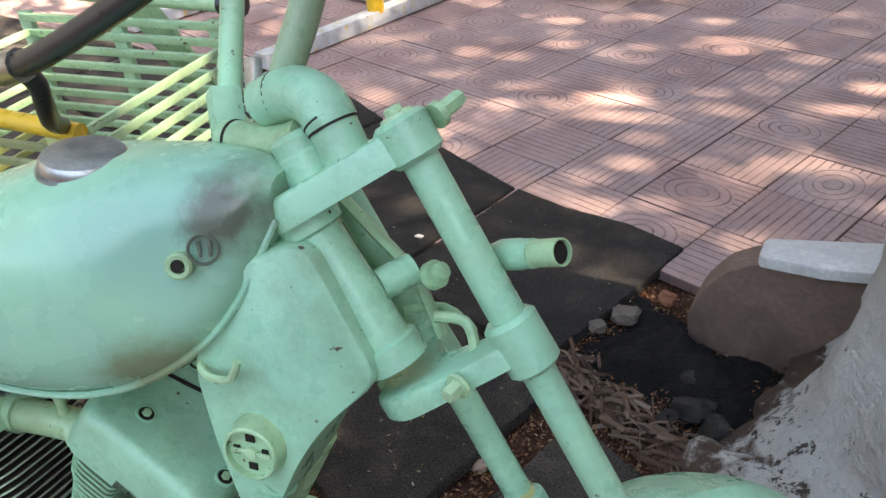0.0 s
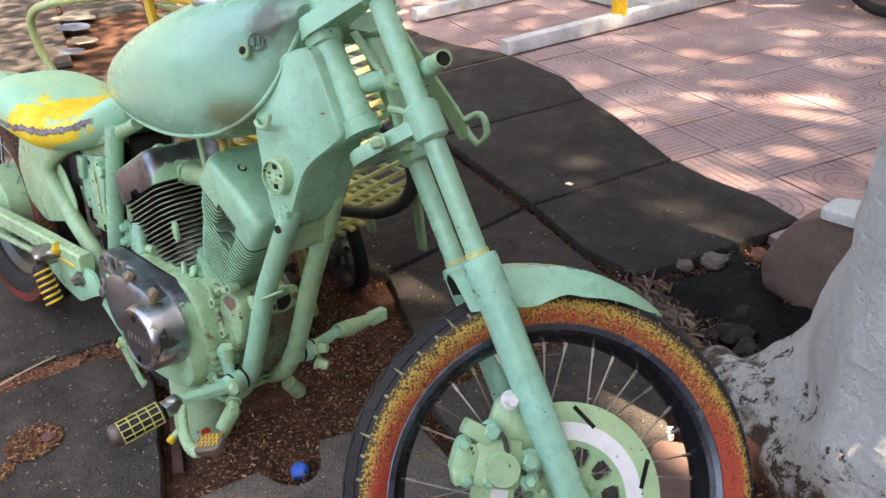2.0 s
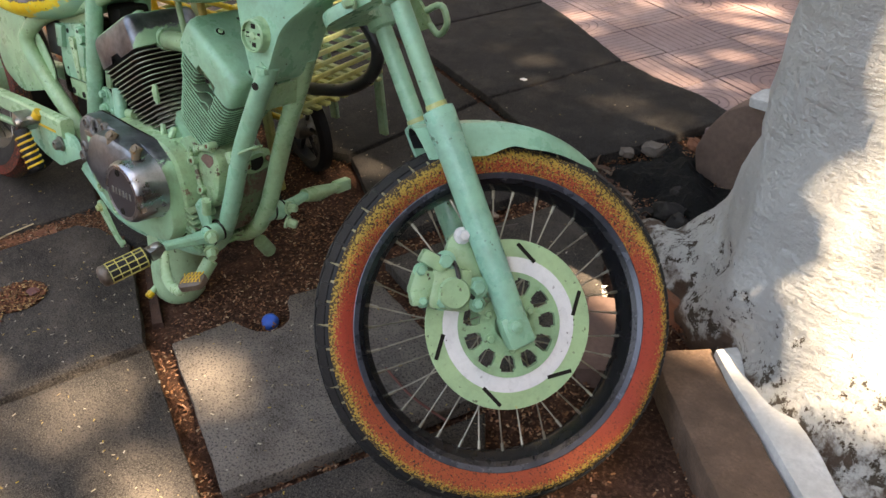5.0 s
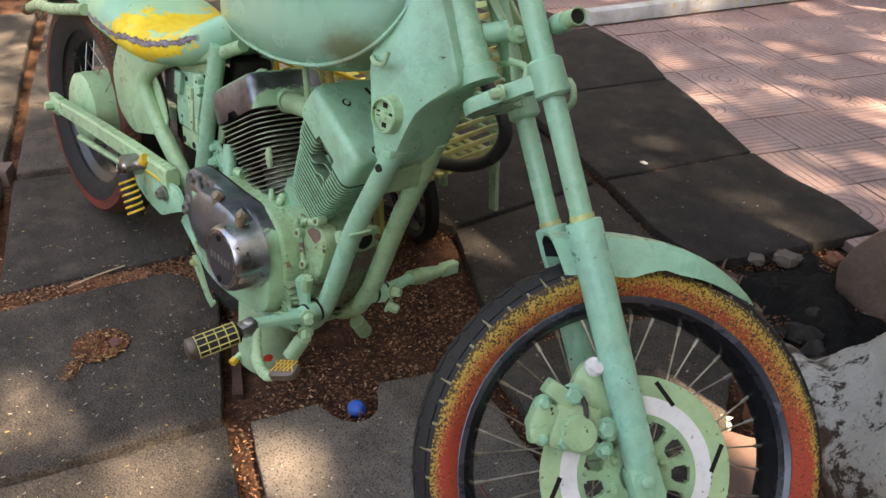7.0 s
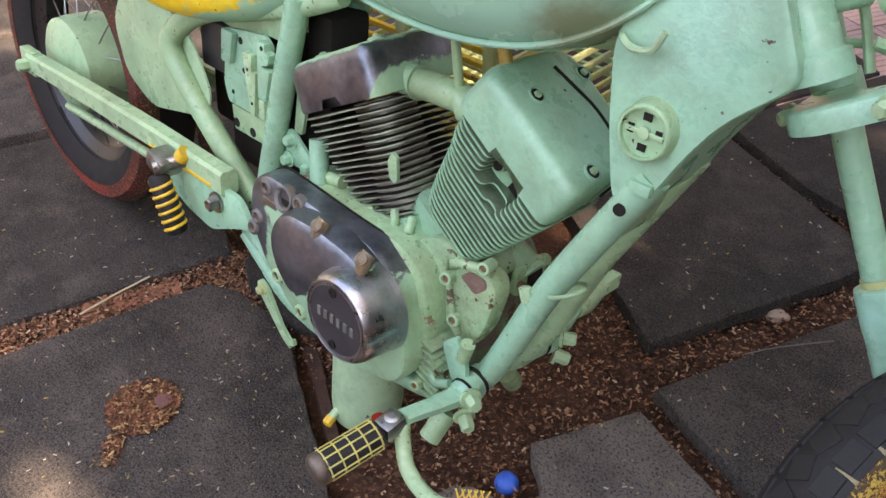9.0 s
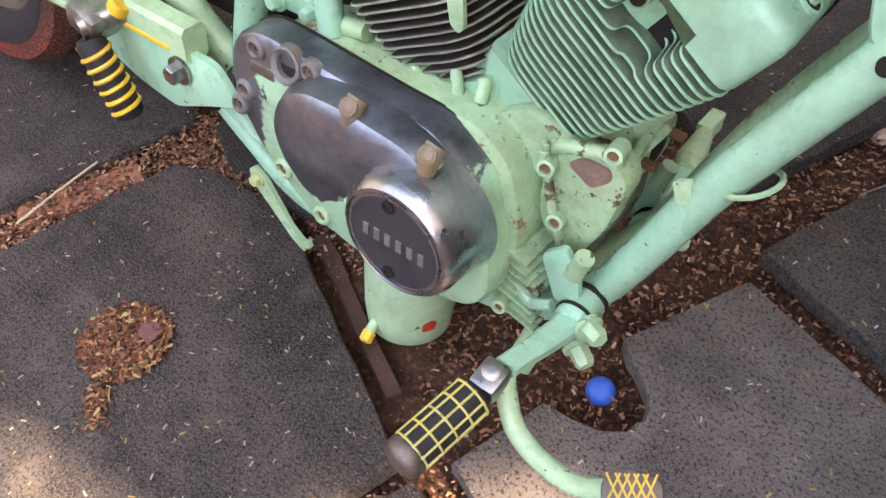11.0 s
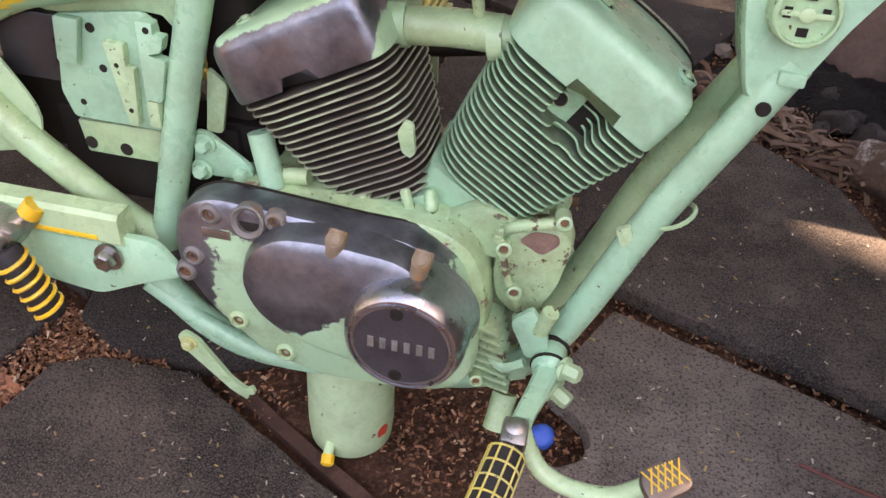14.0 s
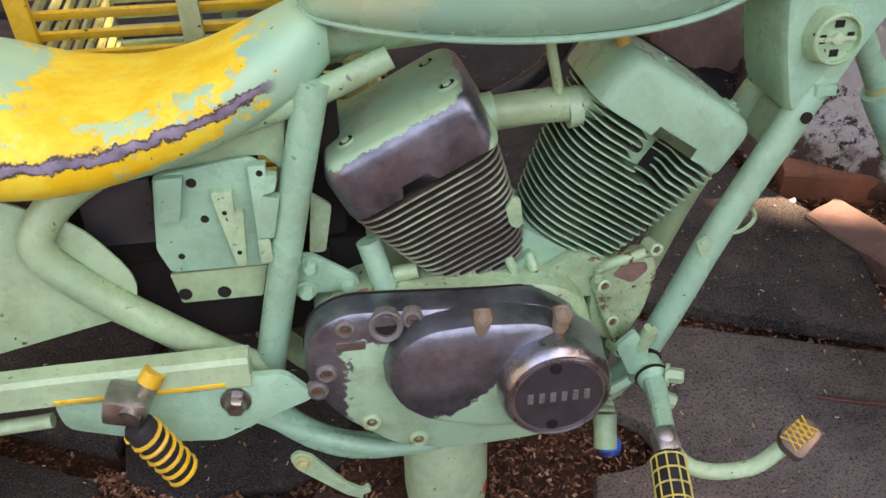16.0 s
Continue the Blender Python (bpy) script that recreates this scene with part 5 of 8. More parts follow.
def engine():
    bm = bmesh.new()
    slab(bm, rounded([(-1.0, 0.40), (-0.93, 0.435), (-0.70, 0.430), (-0.648, 0.402), (-0.628, 0.33), (-0.630, 0.235), (-0.70, 0.175), (-0.90, 0.18), (-0.99, 0.27)], 0.03), lambda a, b, d: Vector((a, 0.11 - d, b)), 0.205, 0.012)
    case = part("crankcase", bm, case_mat, bike, "mint-green crankcase with oily ribs")
    bm = bmesh.new()
    slab(bm, rounded([(-0.70, 0.425), (-0.612, 0.420), (-0.575, 0.37), (-0.572, 0.29), (-0.592, 0.215), (-0.70, 0.19)], 0.02), lambda a, b, d: Vector((a, 0.095 - d, b)), 0.135, 0.010)
    part("front_block", bm, recess_case, case)
    # Upper deck between the cylinders.
    bm = bmesh.new()
    slab(bm, rounded([(-0.83, 0.39), (-0.80, 0.415), (-0.74, 0.425), (-0.71, 0.410), (-0.66, 0.445), (-0.60, 0.425), (-0.575, 0.40), (-0.60, 0.37)], 0.01), lambda a, b, d: Vector((a, 0.058 - d, b)), 0.116, 0.008)
    part("cylinder_deck", bm, deck_mat, case)
    for x, y, z, r in ((-0.690, -0.066, 0.420, 0.007), (-0.628, -0.070, 0.424, 0.006), (-0.770, -0.070, 0.420, 0.007)):
        bm = bmesh.new()
        lathe(bm, (x, y, z - 0.016), (0.05, -0.1, 1), [(r * 1.1, 0), (r * 1.0, 0.010), (r * 0.8, 0.011), (r * 0.8, 0.019), (r * 0.4, 0.020), (r * 0.35, 0.025)], 8)
        part("deck_nut", bm, mint_worn, case)
    for k in range(8):
        bm = bmesh.new()
        box(bm, (-0.616 - 0.003 * k, -0.035, 0.200 + k * 0.013), (0.052, 0.125, 0.0045), Matrix.Rotation(0.25, 3, "Y"), 0.0012)
        part("sump_rib", bm, deck_mat, case)
    bm = bmesh.new()
    slab(bm, rounded([(-0.632, 0.345), (-0.630, 0.392), (-0.612, 0.420), (-0.588, 0.430), (-0.552, 0.432), (-0.540, 0.410), (-0.552, 0.345), (-0.572, 0.300), (-0.600, 0.292), (-0.625, 0.315)], 0.012), side(-0.030), 0.032, 0.010)
    housing = part("front_housing", bm, deck_mat, case, "cast front housing, mint paint over primer")
    bm = bmesh.new()
    slab(bm, rounded([(-0.606, 0.408), (-0.590, 0.424), (-0.560, 0.425), (-0.556, 0.412), (-0.576, 0.392), (-0.590, 0.400)], 0.008), side(-0.0615), 0.0012)
    part("primer_patch", bm, primer, housing, "pinkish brown primer showing")
    for pts, r in (([(-0.634, -0.052, 0.405), (-0.612, -0.066, 0.428), (-0.585, -0.070, 0.440), (-0.548, -0.066, 0.446)], 0.0075), ([(-0.628, -0.060, 0.400), (-0.612, -0.066, 0.352), (-0.590, -0.064, 0.300)], 0.006)):
        bm = bmesh.new()
        tube(bm, smooth_path(pts, 5), r, 10)
        part("cast_rib", bm, deck_mat, housing)
    for x, y, z, r in ((-0.620, -0.074, 0.402, 0.0095), (-0.556, -0.074, 0.452, 0.0090), (-0.602, -0.070, 0.338, 0.0095), (-0.588, -0.074, 0.290, 0.0100), (-0.632, -0.105, 0.215, 0.0085)):
        bm = bmesh.new()
        lathe(bm, (x, y, z), (0.15, -1, 0.2), [(r * 1.05, -0.02), (r, 0.005), (r * 0.65, 0.006), (r * 0.55, 0.001), (0.001, 0.001)], 16)
        lug = part("case_lug", bm, mint_pale, case)
        bm = bmesh.new()
        lathe(bm, Vector((x, y, z)) + Vector((0.15, -1, 0.2)).normalized() * 0.0022, (0.15, -1, 0.2), [(r * 0.55, 0), (r * 0.5, 0.001)], 12)
        part("lug_bore", bm, rusty, lug)
    # Side cover with its bulge and round cap.
    out = [(-1.012, 0.374), (-1.000, 0.417), (-0.961, 0.440), (-0.895, 0.437), (-0.80, 0.430), (-0.716, 0.428), (-0.662, 0.390), (-0.640, 0.321), (-0.632, 0.25), (-0.655, 0.212), (-0.705, 0.197), (-0.83, 0.190), (-0.907, 0.212), (-0.975, 0.273), (-1.008, 0.327)]
    bm = bmesh.new()
    slab(bm, rounded(out, 0.02), side(-0.092), 0.040, 0.012)
    cover = part("clutch_cover", bm, cover_mat, case, "burnished metal clutch cover with peeling mint paint")
    for name, grow, y, depth, mt in (("cover_gasket", 1.007, -0.0885, 0.0045, dark_inside),):
        bm = bmesh.new()
        mx, mz = -0.82, 0.318
        slab(bm, rounded([(mx + (p - mx) * grow, mz + (q - mz) * grow) for p, q in out], 0.02), side(y), depth, 0.001)
        part(name, bm, mt, cover)
    bul = [(-0.918, 0.355), (-0.902, 0.402), (-0.865, 0.428), (-0.80, 0.432), (-0.72, 0.425), (-0.668, 0.390), (-0.652, 0.335), (-0.668, 0.275), (-0.72, 0.250), (-0.80, 0.262), (-0.865, 0.280), (-0.903, 0.312)]
    bm = bmesh.new()
    slab(bm, rounded(bul, 0.02), side(-0.124), 0.045, 0.022)
    part("cover_bulge", bm, bulge_mat, cover)
    bm = bmesh.new()
    lathe(bm, (-0.708, -0.150, 0.336), (0, -1, 0), [(0.076, -0.02), (0.072, 0.0), (0.070, 0.036), (0.067, 0.045), (0.063, 0.050), (0.0605, 0.0505), (0.0595, 0.0480), (0.001, 0.0480)], 56)
    capo = part("round_cap", bm, cap_metal, cover, "burnished round engine cap")
    bm = bmesh.new()
    lathe(bm, (-0.708, -0.198, 0.336), (0, -1, 0), [(0.057, 0), (0.0565, 0.0014), (0.001, 0.0014)], 48)
    face = part("cap_face", bm, cap_face, capo)
    bm = bmesh.new()
    ring_sweep(bm, (-0.708, -0.1985, 0.336), (0, -1, 0), [(0.0545, 0), (0.0575, 0), (0.0575, 0.0020), (0.0545, 0.0020)], 56)
    part("cap_ring", bm, cap_metal, capo)
    for k in range(6):
        bm = bmesh.new()
        box(bm, (-0.708 + (k - 2.5) * 0.0140, -0.2000, 0.336), (0.0070, 0.0022, 0.0150), bevel=0.0008)
        part("emblem_bar", bm, emblem_mat, capo)
    for dz in (0.045, -0.045):
        bm = bmesh.new()
        lathe(bm, (-0.708 - 0.006, -0.1995, 0.336 + dz), (0, -1, 0), [(0.0075, 0), (0.0072, 0.0022), (0.0045, 0.0024), (0.0042, 0.0006), (0.001, 0.0006)], 18)
        part("cap_screw", bm, dark_inside, capo)
    for x, z in ((-0.797, 0.431), (-0.700, 0.424)):
        bm = bmesh.new()
        tube(bm, [(x + 0.003, -0.150, z + 0.010), (x + 0.002, -0.158, z + 0.002), (x - 0.001, -0.160, z - 0.014), (x - 0.004, -0.156, z - 0.026), (x - 0.006, -0.148, z - 0.034)], [0.011, 0.0115, 0.0098, 0.0075, 0.0045], 14)
        lathe(bm, (x + 0.002, -0.158, z + 0.002), (0, -0.75, 0.65), [(0.0105, 0), (0.0105, 0.009), (0.0085, 0.0105), (0.0065, 0.009), (0.006, 0.004), (0.001, 0.004)], 18)
        part("rusty_boss", bm, rust_boss, cover, "rust-stained bolt boss")
    bm = bmesh.new()
    lathe(bm, (-0.908, -0.128, 0.418), (0, -1, 0.25), [(0.023, 0), (0.0205, 0.012), (0.0185, 0.0135), (0.0140, 0.0095), (0.0135, 0.002), (0.001, 0.002)], 30)
    part("filler_hole", bm, rim_steel, cover)
    bm = bmesh.new()
    lathe(bm, (-0.908, -0.130, 0.4185), (0, -1, 0.25), [(0.0136, 0), (0.0134, 0.0015)], 24)
    part("hole_bottom", bm, dark_inside, cover)
    for x, z in ((-0.957, 0.418), (-0.876, 0.424), (-0.985, 0.352), (-0.935, 0.262), (-0.875, 0.222), (-0.998, 0.326)):
        bm = bmesh.new()
        lathe(bm, (x, -0.126, z), (0, -1, 0.1), [(0.0150, 0), (0.0130, 0.009), (0.0105, 0.0115), (0.0085, 0.0118), (0.0072, 0.0100), (0.0068, 0.004)], 22)
        boss = part("screw_boss", bm, mint_worn if z < 0.30 else rim_steel, cover)
        bm = bmesh.new()
        lathe(bm, (x, -0.1300, z), (0, -1, 0.1), [(0.0070, 0), (0.0068, 0.0030), (0.0035, 0.0034), (0.0032, 0.001), (0.001, 0.001)], 16)
        part("socket_screw", bm, rusty, boss)
    bm = bmesh.new()
    box(bm, (-0.952, -0.1325, 0.392), (0.036, 0.003, 0.012), bevel=0.001)
    part("cast_plate", bm, steel, cover)
    # Cylinders.
    rear_ax, front_ax = Vector((-0.463, 0, 0.887)), Vector((0.562, 0, 0.827))
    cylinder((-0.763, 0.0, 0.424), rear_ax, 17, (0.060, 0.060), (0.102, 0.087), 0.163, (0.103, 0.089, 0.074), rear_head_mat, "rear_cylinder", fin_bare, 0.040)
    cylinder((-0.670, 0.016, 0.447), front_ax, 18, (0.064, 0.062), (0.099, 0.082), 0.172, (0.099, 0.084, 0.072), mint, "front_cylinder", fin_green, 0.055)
    # Intake between the heads.
    bm = bmesh.new()
    tube(bm, smooth_path([(-0.785, -0.012, 0.625), (-0.74, -0.015, 0.632), (-0.69, -0.015, 0.635), (-0.625, -0.012, 0.632)], 4), 0.021, 16)
    man = part("intake_pipe", bm, mint_worn, bike)
    for x in (-0.765, -0.66):
        bm = bmesh.new()
        tube(bm, [(x - 0.008, -0.014, 0.629), (x + 0.008, -0.014, 0.631)], 0.025, 18)
        part("hose_clamp", bm, mint_pale, man)
    # Starter neck left of the fins.
    bm = bmesh.new()
    tube(bm, [(-0.920, -0.060, 0.495), (-0.902, -0.072, 0.428)], 0.0150, 16)
    sn = part("breather_pipe", bm, mint, bike)
    bm = bmesh.new()
    tube(bm, [(-0.9025, -0.0718, 0.430), (-0.899, -0.0735, 0.417)], 0.0165, 16)
    part("pipe_mouth", bm, chrome, sn)
    bm = bmesh.new()
    tube(bm, [(-0.891, -0.060, 0.441), (-0.861, -0.060, 0.445)], 0.011, 12)
    part("small_pipe", bm, mint_worn, bike)
    # Exhaust stub at the front.
    bm = bmesh.new()
    tube(bm, smooth_path([(-0.615, 0.05, 0.405), (-0.590, 0.05, 0.395), (-0.565, 0.05, 0.382)], 4), 0.026, 20)
    ex = part("exhaust_port", bm, case_mat, bike, "short exhaust port, rust showing")
    bm = bmesh.new()
    slab(bm, rounded([(-0.042, -0.020), (0.0, -0.030), (0.042, -0.020), (0.042, 0.020), (0.0, 0.030), (-0.042, 0.020)], 0.012), lambda a, b, d: Vector((-0.570 + d, 0.05 + a, 0.384 + b)), 0.009, 0.002)
    part("port_flange", bm, mint_worn, ex)
    bm = bmesh.new()
    lathe(bm, (-0.5615, 0.05, 0.382), (1, -0.05, 0), [(0.020, 0), (0.020, 0.0012)], 20)
    part("port_hole", bm, dark_inside, ex)
    for y in (0.018, 0.082):
        bm = bmesh.new()
        tube(bm, [(-0.561, y, 0.384), (-0.545, y, 0.383)], 0.006, 8)
        part("port_stud", bm, rusty, ex)
    # Oil filter canister under the engine.
    bm = bmesh.new()
    lathe(bm, (-0.826, -0.02, 0.21), (0, 0, -1), [(0.060, 0), (0.064, 0.03), (0.065, 0.20), (0.062, 0.235), (0.048, 0.252), (0.02, 0.258), (0.001, 0.258)], 40)
    can = part("oil_canister", bm, can_mat, bike, "round mint-green oil canister, red paint daub")
    bm = bmesh.new()
    tube(bm, [(-0.84, -0.07, 0.005), (-0.838, -0.096, -0.010)], 0.008, 12)
    part("drain_cock", bm, mint_pale, can)
    bm = bmesh.new()
    lathe(bm, (-0.838, -0.094, -0.009), (0.1, -0.8, -0.5), [(0.010, 0), (0.010, 0.014), (0.006, 0.017)], 8)
    part("drain_plug", bm, yellow, can)
    bm = bmesh.new()
    a = math.atan2(-0.029, 0.058)
    slab(bm, rounded([(-0.011, -0.009), (0.008, -0.010), (0.012, 0.004), (0.003, 0.011), (-0.010, 0.006)], 0.004), lambda u, v, d: Vector((-0.826 + (0.0645 + d) * math.cos(a + u / 0.065), -0.02 + (0.0645 + d) * math.sin(a + u / 0.065), 0.016 + v)), 0.0012)
    part("red_daub", bm, red_mat, can)
    # Rails under the engine.
    bm = bmesh.new()
    tube(bm, smooth_path([(-0.575, -0.06, 0.205), (-0.66, -0.075, 0.185), (-0.78, -0.08, 0.172), (-0.90, -0.085, 0.160), (-1.00, -0.09, 0.20), (-1.08, -0.095, 0.262)], 4), 0.012, 10, flat=0.8)
    part("engine_cradle_rail", bm, mint, bike)


def foot_control(sgn, parent):
    """Footrest bracket, rubber-covered peg and lever on one side."""
    s = sgn
    bm = bmesh.new()
    tube(bm, smooth_path([(-0.548, 0.055 * s, 0.262), (-0.545, 0.085 * s, 0.256), (-0.545, 0.112 * s, 0.255)], 4), [0.022, 0.023, 0.022, 0.021, 0.022, 0.023, 0.022, 0.021, 0.016], 16)
    rings = []
    for px, py, pz, hw, hh in ((-0.545, 0.100, 0.255, 0.016, 0.012), (-0.548, 0.125, 0.256, 0.014, 0.010), (-0.554, 0.155, 0.257, 0.013, 0.0085), (-0.561, 0.185, 0.258, 0.012, 0.008), (-0.564, 0.200, 0.258, 0.012, 0.008)):
        rings.append([Vector((px + a * hw, py * s, pz + b * hh)) for a, b in ((-1, -0.6), (-0.7, -1), (0.7, -1), (1, -0.6), (1, 0.6), (0.7, 1), (-0.7, 1), (-1, 0.6))])
    loft(bm, rings)
    mount = part("peg_mount", bm, mint, parent)
    bm = bmesh.new()
    tube(bm, [(-0.547, 0.070 * s, 0.2605), (-0.547, 0.074 * s, 0.260)], 0.0245, 18)
    tube(bm, [(-0.545, 0.096 * s, 0.2555), (-0.545, 0.100 * s, 0.255)], 0.0235, 18)
    part("clamp_gap", bm, dark_inside, mount)
    bm = bmesh.new()
    bolt(bm, (-0.528, 0.105 * s, 0.262), (0.8, 0.4 * s, 0.1), 0.011, 0.02)
    bolt(bm, (-0.535, 0.105 * s, 0.225), (0.7, 0.4 * s, -0.2), 0.011, 0.022)
    part("mount_bolt", bm, mint_pale, mount)
    bm = bmesh.new()
    slab(bm, rounded([(-0.60, 0.31), (-0.575, 0.335), (-0.553, 0.30), (-0.548, 0.265), (-0.575, 0.255)], 0.008), lambda a, b, d: Vector((a, (0.085 + d) * s, b)), 0.008, 0.001)
    part("bracket_ear", bm, mint, mount)
    bm = bmesh.new()
    tube(bm, [(-0.563, 0.088 * s, 0.30), (-0.553, 0.092 * s, 0.335)], 0.0105, 12)
    part("adjuster_stud", bm, mint_worn, mount)
    bm = bmesh.new()
    tube(bm, smooth_path([(-0.62, 0.08 * s, 0.215), (-0.615, 0.09 * s, 0.240), (-0.60, 0.095 * s, 0.235), (-0.575, 0.095 * s, 0.25)], 4), 0.007, 8)
    tube(bm, [(-0.622, 0.08 * s, 0.24), (-0.622, 0.082 * s, 0.262)], 0.008, 6)
    part("bent_rod", bm, mint, mount)
    bm = bmesh.new()
    tube(bm, [(-0.595, 0.07 * s, 0.165), (-0.60, 0.10 * s, 0.125)], 0.017, 14)
    part("stop_tube", bm, mint_worn, mount)
    if s < 0:
        bm = bmesh.new()
        box(bm, (-0.569, -0.217, 0.252), (0.030, 0.036, 0.026), Matrix.Rotation(0.18, 3, "X"), 0.006)
        lathe(bm, (-0.569, -0.214, 0.262), (0, -0.2, 1), [(0.0115, 0), (0.0115, 0.004), (0.009, 0.006), (0.003, 0.0065)], 18)
        part("peg_yoke", bm, steel, mount, "worn steel peg yoke")
        bm = bmesh.new()
        a0, a1 = Vector((-0.572, -0.234, 0.247)), Vector((-0.588, -0.322, 0.228))
        tube(bm, [a0.lerp(a1, t) for t in (0, 0.04, 0.96, 1)], [0.017, 0.021, 0.022, 0.018], 24)
        rub = part("peg_rubber", bm, rubber, mount, "black rubber peg with a yellow painted grid")
        ax = (a1 - a0).normalized()
        u = Vector((0, 0, 1)).cross(ax).normalized()
        v = ax.cross(u)
        for k in range(10):
            a = 2 * math.pi * k / 10
            bm = bmesh.new()
            off = 0.0222 * (math.cos(a) * u + math.sin(a) * v)
            tube(bm, [a0.lerp(a1, 0.06) + off * 0.97, a0.lerp(a1, 0.94) + off], 0.0013, 6)
            part("grid_line", bm, grid_paint, rub)
        for t in (0.08, 0.29, 0.50, 0.71, 0.92):
            bm = bmesh.new()
            o = a0.lerp(a1, t)
            tube(bm, [o + 0.0218 * (math.cos(b) * u + math.sin(b) * v) for b in (2 * math.pi * k / 28 for k in range(28))], 0.0013, 6, closed=True)
            part("grid_ring", bm, grid_paint, rub)
        bm = bmesh.new()
        lathe(bm, a1 - ax * 0.004, ax, [(0.0205, -0.004), (0.0225, 0.0), (0.0225, 0.010), (0.019, 0.015), (0.010, 0.018), (0.001, 0.018)], 28)
        part("peg_cap", bm, pad_metal, mount)
        bm = bmesh.new()
        tube(bm, smooth_path([(-0.562, -0.202, 0.250), (-0.550, -0.210, 0.226), (-0.530, -0.220, 0.205), (-0.495, -0.230, 0.200), (-0.452, -0.238, 0.212), (-0.420, -0.236, 0.238)], 5), [0.011] * 26, 12, flat=0.8)
        part("brake_pedal", bm, mint_pale, mount)
        bm = bmesh.new()
        pad = rounded([(-0.026, -0.020), (0.026, -0.016), (0.028, 0.014), (-0.010, 0.026), (-0.028, 0.012)], 0.010)
        pm = Matrix.Translation((-0.400, -0.236, 0.248)) @ Euler((0.35, -0.25, 0.5)).to_matrix().to_4x4()
        slab(bm, pad, lambda a, b, d: pm @ Vector((a, b, d)), 0.014, 0.004)
        padob = part("pedal_pad", bm, pad_metal, mount, "worn dark metal pedal pad, yellow mesh paint")
        for i in range(5):
            for j in (0, 1):
                bm = bmesh.new()
                c0 = -0.022 + i * 0.008
                p, q = (Vector((c0, -0.008, 0.0147)), Vector((c0 + 0.012, 0.018, 0.0147))) if j else (Vector((c0 + 0.012, -0.008, 0.0147)), Vector((c0, 0.018, 0.0147)))
                tube(bm, [pm @ p, pm @ q], 0.0012, 5)
                part("mesh_line", bm, yellow, padob)
    else:
        bm = bmesh.new()
        tube(bm, [(-0.562, 0.185, 0.258), (-0.572, 0.235, 0.245), (-0.588, 0.325, 0.234)], [0.016, 0.020, 0.010], 14)
        part("bare_peg", bm, mint_worn, mount)
        bm = bmesh.new()
        box(bm, (-0.588, 0.33, 0.234), (0.022, 0.05, 0.030), bevel=0.004)
        part("peg_fork", bm, mint_pale, mount)


def small_materials():
    cm = plain("burnished_aluminium", (0.50, 0.52, 0.57), 0.32, 1.0, 0.35, 18, 0.12)
    cf = plain("dark_cap_face", (0.10, 0.10, 0.115), 0.42, 0.7, 0.3, 30, 0.2)
    em = plain("worn_emblem", (0.27, 0.275, 0.26), 0.5, 0.6, 0.3, 90, 0.3)
    rb = painted("rust_stained_boss", (0.17, 0.15, 0.13), (0.24, 0.15, 0.075), (0.30, 0.13, 0.02), 0.45, 0.60)
    cn = painted("canister_paint", (0.37, 0.56, 0.33), (0.33, 0.52, 0.33), (0.30, 0.20, 0.08), 0.45, 0.70)
    rd = plain("red_paint", (0.62, 0.05, 0.02), 0.5, 0, 0.2, 40)
    gp = painted("grid_paint", (0.58, 0.48, 0.10), (0.45, 0.50, 0.30), (0.04, 0.04, 0.03), 0.5, 0.60)
    return cm, cf, em, rb, cn, rd, gp


rim_steel = painted("stained_boss_metal", (0.15, 0.15, 0.15), (0.11, 0.10, 0.085), (0.20, 0.10, 0.045), 0.4, 0.60)
cap_metal, cap_face, emblem_mat, rust_boss, can_mat, red_mat, grid_paint = small_materials()

# ---- front end, turned to the left about the steering axis ----
STEER = radians(58)
S_AX = Vector((-0.527, 0, 0.850)).normalized()
F0 = Vector((0.850, 0, 0.527)).normalized()
F_AX = F0 * math.cos(STEER) + S_AX.cross(F0) * math.sin(STEER)
L_AX = S_AX.cross(F_AX)
HEAD = Vector((-0.33, 0.02, 0.92))
FORK = Matrix((( F_AX.x, L_AX.x, S_AX.x, HEAD.x), (F_AX.y, L_AX.y, S_AX.y, HEAD.y), (F_AX.z, L_AX.z, S_AX.z, HEAD.z), (0, 0, 0, 1)))
LEG_F, LEG_L = 0.062, 0.094
RAKE = Matrix(((1, 0, 0.032, 0.026), (0, 1, 0, 0), (0, 0, 1, 0), (0, 0, 0, 1)))
HUB = Vector((0.057, 0.0, -0.803))


def fpart(name, bm, material, parent, label=""):
    bm.transform(FORK)
    return part(name, bm, material, parent, label)


